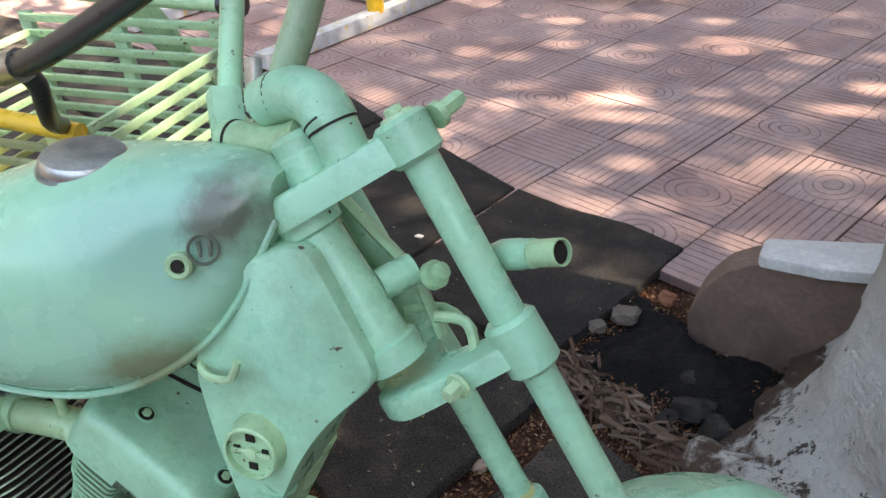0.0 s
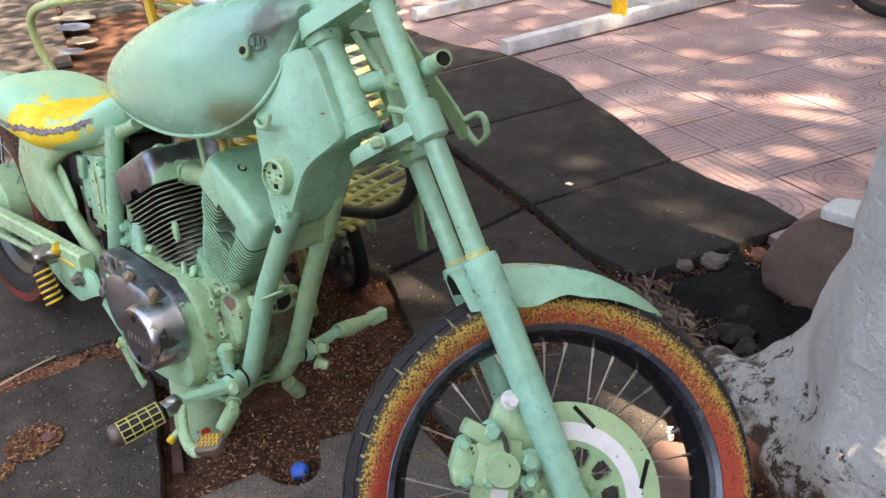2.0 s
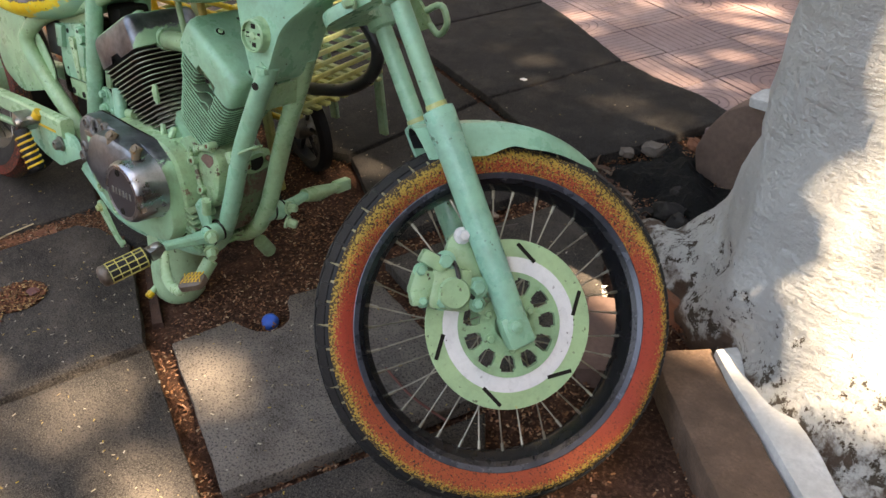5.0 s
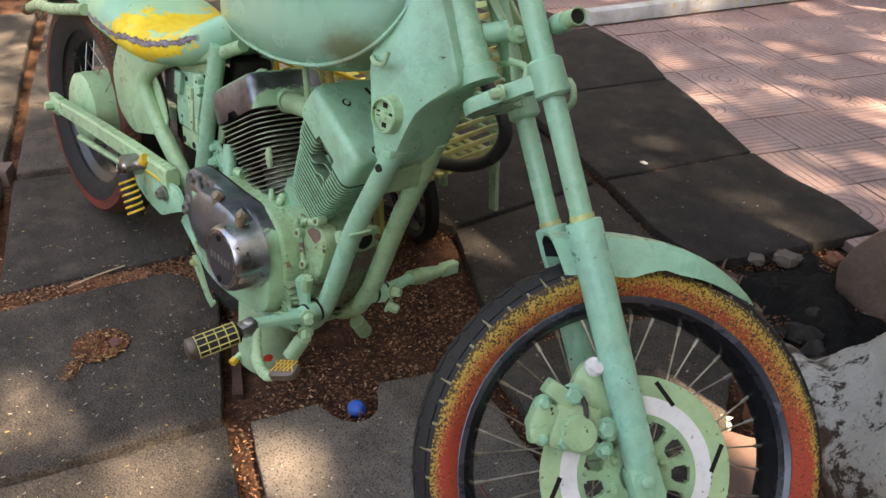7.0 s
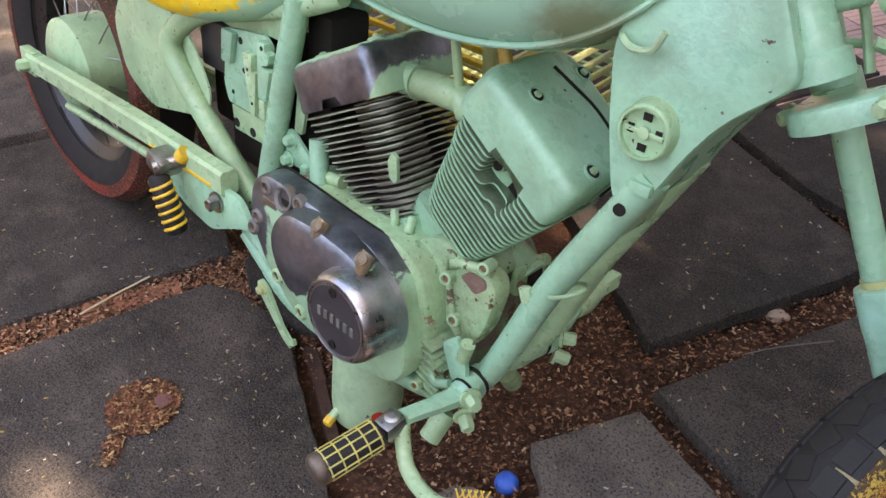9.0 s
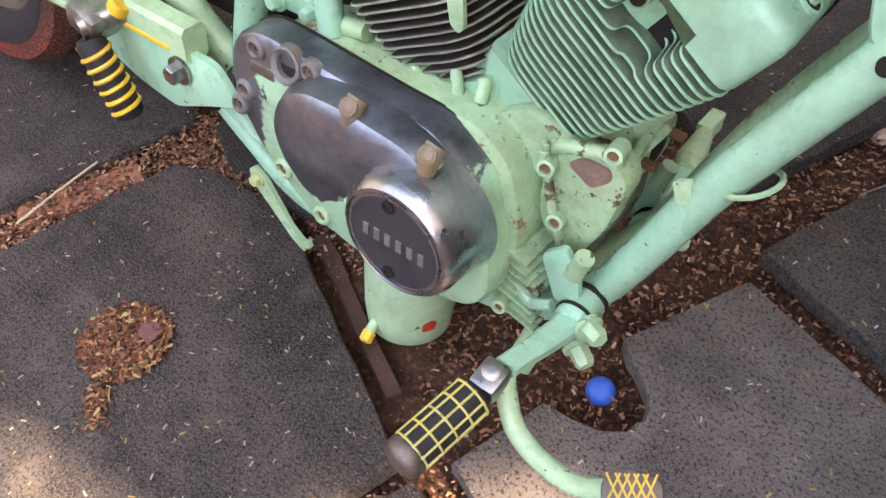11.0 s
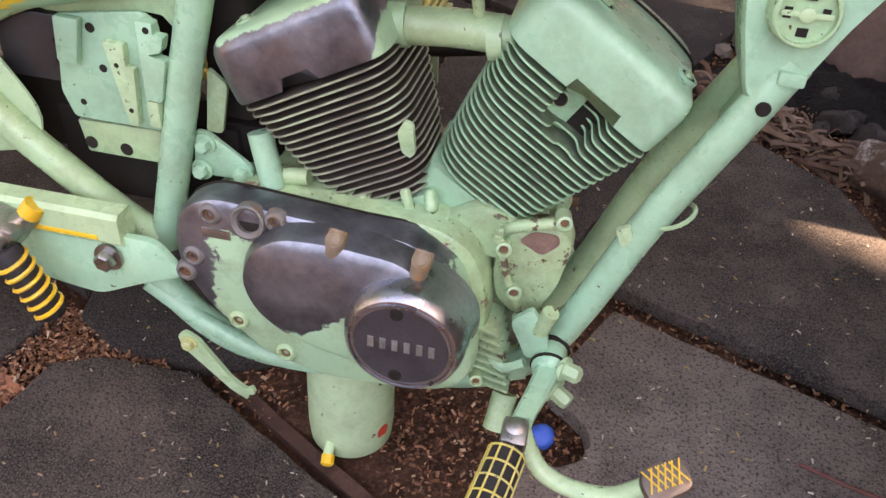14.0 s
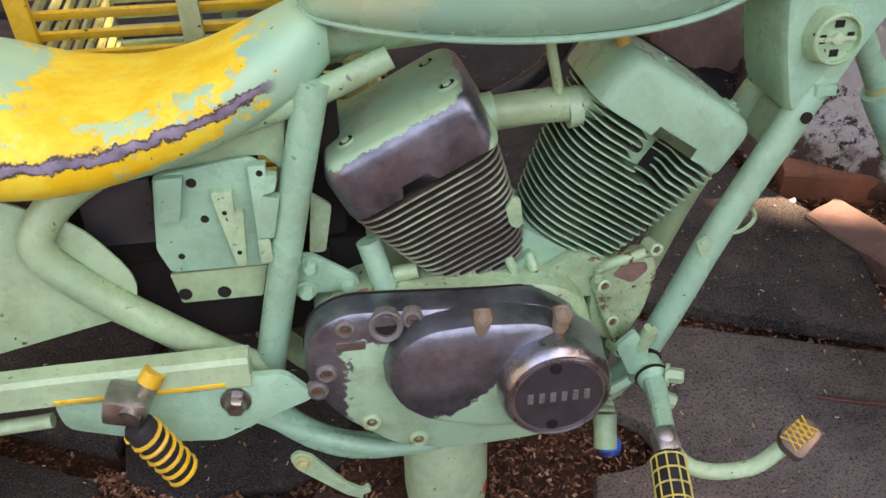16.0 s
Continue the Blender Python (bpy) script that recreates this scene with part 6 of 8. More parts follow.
def front_end():
    bm = bmesh.new()
    lathe(bm, (0, 0, -0.150), (0, 0, 1), [(0.033, 0), (0.033, 0.024), (0.027, 0.027), (0.0255, 0.155), (0.0315, 0.158), (0.0325, 0.180)], 32)
    fpart("steering_head", bm, mint, bike)
    bm = bmesh.new()
    tube(bm, [(0, 0, 0.027), (0, 0, 0.032)], 0.0335, 32)
    fpart("bearing_seal", bm, rusty, bike)

    def crown(s0, s1, name, ring):
        bm = bmesh.new()
        fwd = LEG_F + 0.026 + 0.032 * s0
        out = rounded([(-0.036, -0.025), (-0.036, 0.025), (fwd - 0.026, 0.100), (fwd + 0.005, 0.113), (fwd + 0.022, 0.095), (fwd - 0.007, 0.058), (0.040, 0.0), (fwd - 0.007, -0.058), (fwd + 0.022, -0.095), (fwd + 0.005, -0.113), (fwd - 0.026, -0.100)], 0.018)
        slab(bm, out, lambda a, b, d: Vector((a, b, s0 + d)), s1 - s0, 0.006)
        c = fpart(name, bm, mint, bike)
        for sg in (-1, 1):
            bm = bmesh.new()
            lathe(bm, (fwd, LEG_L * sg, s0 - ring), (0, 0, 1), [(0.022, 0), (0.0275, 0.005), (0.0275, s1 - s0 + 2 * ring - 0.005), (0.022, s1 - s0 + 2 * ring)], 28)
            fpart("fork_clamp", bm, mint, c)
        return c

    up = crown(0.022, 0.054, "upper_yoke", 0.006)
    low = crown(-0.196, -0.172, "lower_yoke", 0.018)
    for sg in (-1, 1):
        bm = bmesh.new()
        lathe(bm, (LEG_F + 0.028, LEG_L * sg, 0.058), (0, 0, 1), [(0.018, 0), (0.016, 0.005), (0.009, 0.006), (0.009, 0.011), (0.006, 0.013)], 20)
        fpart("fork_bolt", bm, mint_pale, up)
        bm = bmesh.new()
        bolt(bm, (0.012, 0.072 * sg, -0.184), (-1, 0.2 * sg, 0), 0.009, 0.016)
        fpart("pinch_bolt", bm, mint_pale, low)
        bm = bmesh.new()
        bolt(bm, (LEG_F + 0.056, LEG_L * sg + 0.012 * sg, 0.042), (1, 0, 0.1), 0.009, 0.030)
        fpart("pinch_bolt", bm, mint_worn, up)
        # Fork leg: upper tube, dust ring, slider.
        bm = bmesh.new()
        lathe(bm, (LEG_F, LEG_L * sg, 0.03), (0, 0, -1), [(0.0185, 0), (0.0185, 0.19), (0.0175, 0.20), (0.0175, 0.50)], 28)
        bm.transform(RAKE)
        leg = fpart("fork_tube", bm, mint, bike)
        bm = bmesh.new()
        lathe(bm, (LEG_F, LEG_L * sg, -0.395), (0, 0, -1), [(0.0192, 0), (0.0192, 0.010)], 24)
        bm.transform(RAKE)
        fpart("rust_ring", bm, yellow_green, leg, "yellowed ring above the slider")
        bm = bmesh.new()
        lathe(bm, (LEG_F, LEG_L * sg, -0.404), (0, 0, -1), [(0.022, 0), (0.0275, 0.002), (0.0285, 0.010), (0.0280, 0.045), (0.0265, 0.075), (0.0255, 0.30), (0.0250, 0.385), (0.022, 0.425), (0.016, 0.435)], 32)
        bm.transform(RAKE)
        fpart("fork_slider", bm, fork_mat, leg, "mint fork slider with scraped paint")
    bm = bmesh.new()
    lathe(bm, (0.022, -0.015, 0.048), (0.06, -0.05, 1), [(0.027, 0), (0.027, 0.028), (0.0245, 0.031), (0.0245, 0.044), (0.019, 0.050), (0.004, 0.051)], 32)
    fpart("stem_nut", bm, mint, up)
    # Handlebar in its risers.
    for l, pts in ((-0.098, [(0.043, 0.004, 0.118), (0.050, -0.004, 0.140), (0.068, -0.024, 0.163), (0.094, -0.050, 0.192), (0.150, -0.100, 0.262)]), (0.098, [(0.014, 0.080, 0.140), (0.034, 0.080, 0.172), (0.090, 0.080, 0.252), (0.165, 0.082, 0.360)])):
        bm = bmesh.new()
        tube(bm, smooth_path(pts, 5), 0.0165 if l < 0 else 0.0130, 18)
        fpart("handlebar_upright", bm, bar_mat, up)
    bm = bmesh.new()
    tube(bm, smooth_path([(0.046, -0.052, 0.050), (0.050, -0.052, 0.080), (0.053, -0.046, 0.106), (0.050, -0.026, 0.126), (0.042, 0.002, 0.134), (0.033, 0.026, 0.137)], 5), [0.024] * 6 + [0.0262] * 15 + [0.0245] * 4 + [0.019], 22)
    fpart("bar_clamp", bm, mint, up)
    bm = bmesh.new()
    tube(bm, smooth_path([(0.036, -0.020, 0.088), (0.026, 0.014, 0.094), (0.012, 0.044, 0.110), (0.000, 0.074, 0.130)], 5), 0.0195, 18)
    fpart("handlebar_base", bm, mint_worn, up)
    bm = bmesh.new()
    box(bm, (0.012, 0.076, 0.146), (0.034, 0.028, 0.066), Matrix.Rotation(0.45, 3, "Y"), 0.008)
    fpart("bar_riser", bm, mint, up)
    bm = bmesh.new()
    box(bm, (0.038, 0.030, 0.158), (0.012, 0.022, 0.056), Euler((0.30, 0.45, 0.2)).to_matrix(), 0.005)
    fpart("bar_clip", bm, scuffed, up, "scuffed bare metal clip on the handlebar")
    for p, q, r in (((0.0502, -0.0519, 0.0815), (0.0505, -0.0517, 0.0840), 0.0256), ((0.0512, -0.0505, 0.0890), (0.0515, -0.0500, 0.0912), 0.0266), ((0.0440, -0.004, 0.1330), (0.0432, -0.002, 0.1335), 0.0262), ((0.0045, 0.063, 0.1222), (0.0035, 0.066, 0.1242), 0.0203)):
        bm = bmesh.new()
        tube(bm, [p, q], r, 22)
        fpart("clamp_gap", bm, dark_inside, up)
    bm = bmesh.new()
    tube(bm, smooth_path([(0.030, -0.030, 0.088), (0.045, -0.040, 0.076), (0.058, -0.052, 0.070)], 4), 0.006, 8)
    fpart("clamp_cable", bm, black_metal, up)
    # Indicator stub and broken lamp bracket.
    bm = bmesh.new()
    lathe(bm, (0.118, -0.080, -0.106), (0.12, -1.0, -0.15), [(0.009, -0.02), (0.014, 0.0), (0.0155, 0.006), (0.0155, 0.030), (0.0145, 0.034), (0.0145, 0.048)], 24)
    stub = fpart("indicator_stub", bm, mint, bike)
    bm = bmesh.new()
    lathe(bm, (0.1235, -0.126, -0.113), (0.12, -1.0, -0.15), [(0.0132, 0), (0.0132, 0.036), (0.0115, 0.036), (0.0110, 0.008), (0.001, 0.008)], 24)
    fpart("stub_socket", bm, mint_worn, stub, "worn open lamp socket")
    bm = bmesh.new()
    lathe(bm, (0.1242, -0.132, -0.114), (0.12, -1.0, -0.15), [(0.0110, 0), (0.0110, 0.026)], 20)
    fpart("socket_bore", bm, dark_inside, stub)
    bm = bmesh.new()
    tube(bm, [(0.025, 0.0, -0.075), (0.065, -0.005, -0.080)], 0.017, 16)
    fpart("lock_barrel", bm, mint, bike)
    bm = bmesh.new()
    lathe(bm, (0.07, -0.022, -0.095), (0.35, -1, 0.1), [(0.015, 0), (0.015, 0.010), (0.009, 0.011), (0.009, 0.020), (0.005, 0.021)], 16)
    fpart("broken_mount", bm, mint_worn, bike)
    bm = bmesh.new()
    tube(bm, smooth_path([(0.055, 0.03, 0.02), (0.065, 0.028, -0.03), (0.070, 0.01, -0.09), (0.060, 0.01, -0.16)], 5), 0.012, 10, flat=0.4)
    fpart("lamp_bracket", bm, mint_worn, bike)
    bm = bmesh.new()
    tube(bm, smooth_path([(0.05, -0.02, -0.13), (0.07, -0.035, -0.15), (0.055, -0.05, -0.175), (0.03, -0.055, -0.19)], 4), 0.006, 8)
    tube(bm, smooth_path([(0.05, 0.04, -0.12), (0.085, 0.02, -0.14), (0.075, -0.03, -0.165)], 4), 0.005, 8)
    fpart("torn_cable", bm, mint_worn, bike)

    # Wheel.
    R = 0.337
    AX = (0, 1, 0)
    bm = bmesh.new()
    ring_sweep(bm, HUB, AX, [(0.254, 0.036), (0.270, 0.042), (0.275, 0.040), (0.270, 0.036), (0.262, 0.030), (0.250, 0.016), (0.248, 0.0), (0.250, -0.016), (0.262, -0.030), (0.270, -0.036), (0.275, -0.040), (0.270, -0.042), (0.254, -0.036), (0.243, -0.014), (0.241, 0.0), (0.243, 0.014)], 96)
    wheel = fpart("front_wheel", bm, rim_mat, bike, "black spoked front wheel, orange and yellow tyre")
    bm = bmesh.new()
    ring_sweep(bm, HUB, AX, [(0.268, 0.036), (0.284, 0.049), (0.300, 0.054), (0.314, 0.051), (0.326, 0.040), (R - 0.002, 0.020), (R, 0.0), (R - 0.002, -0.020), (0.326, -0.040), (0.314, -0.051), (0.300, -0.054), (0.284, -0.049), (0.268, -0.036), (0.262, 0.0)], 110)
    fpart("front_tyre", bm, rubber, wheel, "black treaded tyre")
    lug_mesh = {}
    for kind, size in (("shoulder", (0.006, 0.024, 0.0325)), ("centre", (0.004, 0.028, 0.030))):
        bm = bmesh.new()
        box(bm, (0, 0, 0), size, bevel=0.0012)
        lug_mesh[kind] = bpy.data.meshes.new("tread_block")
        bm.to_mesh(lug_mesh[kind])
        bm.free()
        lug_mesh[kind].materials.append(rubber)
    for k in range(56):
        turn = Matrix.Translation(HUB) @ Matrix.Rotation(2 * math.pi * k / 56, 4, "Y")
        for kind, m in (("shoulder", turn @ Matrix.Translation((0.3275, 0.033, 0)) @ Matrix.Rotation(0.5, 4, "Z")), ("shoulder", turn @ Matrix.Translation((0.3275, -0.033, 0)) @ Matrix.Rotation(-0.5, 4, "Z")), ("centre", turn @ Matrix.Translation((R - 0.001, 0, 0)) @ Matrix.Rotation(0.4 if k % 2 else -0.4, 4, "X"))):
            ob = new("tread_block", lug_mesh[kind])
            ob.parent = wheel
            ob.matrix_local = FORK @ m
    for sg in (-1, 1):
        bm = bmesh.new()
        ring_sweep(bm, HUB, AX, [(0.272, 0.0430 * sg), (0.284, 0.0510 * sg), (0.300, 0.0562 * sg), (0.310, 0.0545 * sg), (0.3165, 0.0505 * sg), (0.312, 0.0490 * sg), (0.300, 0.0520 * sg), (0.276, 0.0410 * sg)], 110)
        # Pale streaks: worn yellow paint, with the blocks' lit edges painted in.
        if sg < 0:
            for k in range(56):
                wide = bmesh.new()
                a = 2 * math.pi * (k + 0.5) / 56 + 0.02 * math.sin(k * 7.3)
                m = Matrix.Translation(HUB) @ Matrix.Rotation(a, 4, "Y")
                far = 0.014 + 0.005 * math.sin(k * 3.7)
                rings = []
                for y, r, w in ((-0.0520, 0.3140, 0.0045), (-0.0470, 0.3195, 0.0028), (-0.0400, 0.3260, 0.0018), (-0.0320, 0.3300, 0.0012), (-far - 0.0075, 0.3325, 0.0004)):
                    rings.append([m @ Vector((r - 0.004, y, -w)), m @ Vector((r, y, -w * 0.7)), m @ Vector((r, y, w * 0.7)), m @ Vector((r - 0.004, y, w))])
                loft(wide, rings)
                fpart("painted_lug", wide, lug_paint, wheel)
        fpart("painted_sidewall", bm, front_orange, wheel, "orange sidewall flaking to yellow")
    bm = bmesh.new()
    lathe(bm, HUB + Vector((0, -0.058, 0)), AX, [(0.030, 0), (0.044, 0.004), (0.044, 0.014), (0.026, 0.020), (0.024, 0.090), (0.040, 0.098), (0.040, 0.108), (0.024, 0.112)], 36)
    fpart("hub", bm, mint_worn, wheel)
    # Paler ring on the rim's edge: a highlight put into the colour.
    for sg in (-1, 1):
        bm = bmesh.new()
        ring_sweep(bm, HUB, AX, [(0.2625, 0.0405 * sg), (0.2715, 0.0445 * sg), (0.2760, 0.0425 * sg), (0.2700, 0.0400 * sg)], 110)
        fpart("rim_highlight", bm, highlight_mat, wheel)
    for k in range(36):
        a = 2 * math.pi * k / 36
        sg = -1 if k % 2 else 1
        sw = 0.62 if (k // 2) % 2 else -0.62
        bm = bmesh.new()
        p0 = HUB + Vector((0.038 * math.cos(a + sw), 0.043 * sg, 0.038 * math.sin(a + sw)))
        p1 = HUB + Vector((0.243 * math.cos(a), 0.006 * sg, 0.243 * math.sin(a)))
        tube(bm, [p0, p1.lerp(p0, 0.07)], 0.0016, 6)
        tube(bm, [p1.lerp(p0, 0.075), p1], 0.003, 6)
        fpart("spoke", bm, spoke_mat, wheel)
    # Brake disc on its carrier.
    D = HUB + Vector((0, -0.074, 0))
    bm = bmesh.new()
    ring_sweep(bm, D, AX, [(0.092, -0.0022), (0.151, -0.0022), (0.152, 0.0), (0.151, 0.0022), (0.092, 0.0022)], 96)
    disc = fpart("brake_disc", bm, disc_mat, wheel, "mint and white painted brake disc")
    bm = bmesh.new()
    ring_sweep(bm, D, AX, [(0.093, -0.0028), (0.121, -0.0028), (0.121, -0.0023), (0.093, -0.0023)], 96)
    fpart("white_band", bm, band_white, disc, "white painted band")
    for k in range(6):
        a = 2 * math.pi * (k + 0.10) / 6
        m = Matrix.Translation(D) @ Matrix.Rotation(a, 4, "Y") @ Matrix.Translation((0.131, -0.0026, 0)) @ Matrix.Rotation(-1.0, 4, "Y")
        bm = bmesh.new()
        bmesh.ops.create_cube(bm, size=1, matrix=m @ Matrix.Diagonal((0.046, 0.0022, 0.0068, 1)))
        fpart("disc_slot", bm, dark_inside, disc)
    bm = bmesh.new()
    radii = (0.028, 0.055, 0.060, 0.080, 0.085, 0.094)
    seg = 132
    pts = {(i, k): bm.verts.new(D + Vector((r * math.cos(2 * math.pi * k / seg), -0.005, r * math.sin(2 * math.pi * k / seg)))) for i, r in enumerate(radii) for k in range(seg)}
    for k in range(seg):
        q = k % 12
        for i in range(5):
            solid = i in (0, 4) or q in (0, 1, 10, 11) or (i in (1, 3) and q in (2, 9))
            if solid:
                bm.faces.new((pts[i, k], pts[i, (k + 1) % seg], pts[i + 1, (k + 1) % seg], pts[i + 1, k]))
    bmesh.ops.delete(bm, geom=[v for v in bm.verts if not v.link_faces], context="VERTS")
    ext = bmesh.ops.extrude_face_region(bm, geom=list(bm.faces))
    bmesh.ops.translate(bm, verts=[v for v in ext["geom"] if isinstance(v, bmesh.types.BMVert)], vec=(0, 0.009, 0))
    fpart("disc_carrier", bm, mint_worn, disc)
    for k in range(6):
        a = 2 * math.pi * (k + 0.2) / 6
        bm = bmesh.new()
        bolt(bm, D + Vector((0.044 * math.cos(a), -0.007, 0.044 * math.sin(a))), (0, -1, 0), 0.007, 0.007)
        fpart("carrier_bolt", bm, mint_worn, disc)
    # Axle lug, nut.
    for sg in (-1, 1):
        bm = bmesh.new()
        box(bm, (0.060, LEG_L * sg, -0.812), (0.050, 0.044, 0.060), bevel=0.010)
        lathe(bm, (HUB.x, (LEG_L + 0.018) * sg, HUB.z), (0, sg, 0), [(0.016, 0), (0.016, 0.006), (0.010, 0.007), (0.010, 0.013), (0.006, 0.015)], 20)
        fpart("axle_lug", bm, mint, bike)
    # Caliper.
    bm = bmesh.new()
    box(bm, (-0.022, -0.082, -0.700), (0.075, 0.046, 0.075), Matrix.Rotation(0.5, 3, "Y"), 0.012)
    lathe(bm, (-0.020, -0.100, -0.708), (0, -1, 0), [(0.028, 0), (0.028, 0.012), (0.025, 0.016), (0.001, 0.016)], 28)
    cal = fpart("brake_caliper", bm, mint_worn, bike, "lumpy mint-green brake caliper")
    bm = bmesh.new()
    box(bm, (-0.062, -0.085, -0.672), (0.040, 0.040, 0.050), Matrix.Rotation(0.7, 3, "Y"), 0.010)
    box(bm, (-0.078, -0.092, -0.692), (0.030, 0.030, 0.026), Matrix.Rotation(0.2, 3, "Y"), 0.006)
    box(bm, (-0.030, -0.090, -0.645), (0.050, 0.034, 0.026), Matrix.Rotation(0.9, 3, "Y"), 0.007)
    fpart("caliper_bridge", bm, mint_worn, cal)
    bm = bmesh.new()
    slab(bm, rounded([(0.045, -0.615), (0.020, -0.615), (-0.012, -0.650), (-0.015, -0.735), (0.020, -0.735), (0.045, -0.710)], 0.012), lambda a, b, d: Vector((a, -0.062 - d, b)), 0.016, 0.003)
    fpart("caliper_arm", bm, mint_worn, cal)
    for f, s, r in ((0.036, -0.624, 0.0105), (0.024, -0.716, 0.013), (-0.012, -0.652, 0.013), (0.012, -0.742, 0.010), (-0.046, -0.716, 0.009), (-0.075, -0.700, 0.008), (-0.058, -0.650, 0.009)):
        bm = bmesh.new()
        bolt(bm, (f, -0.098 if f < 0.03 else -0.080, s), (0, -1, 0), r, 0.020 if f > 0.03 else 0.012)
        fpart("caliper_bolt", bm, white_paint if f > 0.03 else mint, cal)
    bm = bmesh.new()
    tube(bm, smooth_path([(-0.03, -0.095, -0.63), (0.0, -0.105, -0.66), (-0.005, -0.112, -0.70), (0.01, -0.10, -0.73)], 4), 0.004, 8)
    fpart("brake_pipe", bm, black_metal, cal)
    # Front mudguard.
    bm = bmesh.new()
    rings = []
    n = 26
    for k in range(n + 1):
        t = k / n
        a = radians(33 + 60 * t)
        r = 0.343 + 0.013 * math.sin(math.pi * min(1, t * 1.1)) + 0.050 * t ** 2.6
        w = (0.014 + 0.060 * min(1, t * 2.4) ** 0.7) - 0.030 * max(0, t - 0.6) / 0.4
        drop = 0.012 + 0.036 * min(1, t * 2.2) + 0.022 * min(1, max(0, t - 0.55) / 0.15)
        out = Vector((math.cos(a), 0, math.sin(a)))
        c = HUB + out * r
        ring = []
        for side_w, d in ((-1, -1.0), (-0.94, -0.5), (-0.75, -0.12), (-0.4, 0.0), (0, 0.05), (0.4, 0.0), (0.75, -0.12), (0.94, -0.5), (1, -1.0), (0.97, -1.0), (0.90, -0.55), (0.7, -0.2), (0.36, -0.08), (0, -0.04), (-0.36, -0.08), (-0.7, -0.2), (-0.9, -0.55), (-0.97, -1.0)):
            ring.append(c + Vector((0, w * side_w, 0)) + out * (drop * d))
        rings.append(ring)
    loft(bm, rings)
    # Inner faces are coloured black to put in the shade under the guard.
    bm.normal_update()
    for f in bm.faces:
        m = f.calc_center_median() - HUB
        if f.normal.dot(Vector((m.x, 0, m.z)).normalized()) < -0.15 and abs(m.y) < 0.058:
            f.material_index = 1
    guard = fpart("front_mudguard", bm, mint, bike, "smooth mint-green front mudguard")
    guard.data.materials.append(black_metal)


band_white = painted("white_band_paint", (0.80, 0.80, 0.80), (0.72, 0.73, 0.73), (0.62, 0.58, 0.40), wear_from=0.74, grime=0.12)
lug_paint = plain("lug_paint_lit_edges", (0.30, 0.26, 0.15), 0.8, 0, 0.6, 60, 0.3)
front_orange = orange_paint("flaking_front_paint", FORK @ HUB, 0.275, 0.317)
fork_mat = painted("scraped_fork_paint", (0.26, 0.57, 0.39), (0.25, 0.54, 0.42), (0.55, 0.42, 0.25), wear_from=0.70)
bar_mat = painted("rubbed_bar_paint", (0.28, 0.56, 0.35), (0.24, 0.34, 0.22), (0.12, 0.13, 0.09), wear_from=0.62)
highlight_mat = plain("blue_grey_rim_highlight", (0.075, 0.085, 0.11), 0.26, 0.4, 0.4, 14, 0.2)
rim_mat = plain("black_rim", (0.018, 0.020, 0.025), 0.24, 0.4, 0.4, 12, 0.15)
spoke_mat = plain("dull_spoke", (0.42, 0.39, 0.31), 0.45, 0.8, 0.4, 50, 0.2)
disc_mat = painted("disc_paint", (0.38, 0.57, 0.31), (0.34, 0.55, 0.31), (0.62, 0.44, 0.10), 0.45, 0.66)

tank()
fuel_pipes()
seat()
frame_parts()
electrics()
rear_end()
engine()
foot_control(-1, bike)
foot_control(1, bike)
front_end()

# ---- whitewashed tree ----
def limewash():
    m, nt, b = mat_base("limewashed_bark")
    co = coords(nt)
    col = mix(nt, ramp(nt, noise_tex(nt, co, 4.0, 6.0, 0.6), 0.35, 0.7), (0.64, 0.62, 0.585), (0.80, 0.785, 0.75))
    sep = nt.nodes.new("ShaderNodeSeparateXYZ")
    nt.links.new(co, sep.inputs[0])
    low = ramp(nt, sep.outputs[2], 0.02, 0.30, 0.155, 0.0)
    flake = ramp(nt, math_node(nt, "ADD", noise_tex(nt, co, 24.0, 9.0, 0.75), low), 0.665, 0.69)
    col = mix(nt, flake, col, (0.10, 0.075, 0.055))
    scratch = nt.nodes.new("ShaderNodeMapping")
    scratch.inputs["Scale"].default_value = (1.0, 1.0, 0.35)
    nt.links.new(co, scratch.inputs["Vector"])
    fine = ramp(nt, math_node(nt, "ADD", noise_tex(nt, scratch.outputs[0], 95.0, 6.0, 0.75), math_node(nt, "MULTIPLY", low, 0.75)), 0.665, 0.71, 0.0, 0.75)
    col = mix(nt, fine, col, (0.17, 0.125, 0.10))
    soil = ramp(nt, math_node(nt, "ADD", noise_tex(nt, co, 9.0, 6.0, 0.7), ramp(nt, sep.outputs[2], -0.03, 0.14, 0.45, 0.0)), 0.68, 0.80)
    col = mix(nt, soil, col, (0.14, 0.085, 0.06))
    nt.links.new(col, b.inputs["Base Color"])
    b.inputs["Roughness"].default_value = 0.8
    mp = nt.nodes.new("ShaderNodeMapping")
    mp.inputs["Scale"].default_value = (1.0, 1.0, 4.5)
    nt.links.new(co, mp.inputs["Vector"])
    h = math_node(nt, "ADD", math_node(nt, "MULTIPLY", noise_tex(nt, mp.outputs[0], 7.0, 8.0, 0.62), 0.8), math_node(nt, "ADD", math_node(nt, "MULTIPLY", noise_tex(nt, co, 20.0, 9.0, 0.70), 1.3), math_node(nt, "MULTIPLY", math_node(nt, "ADD", flake, fine), -0.3)))
    bump(nt, b, h, 1.0, 0.034)
    return m


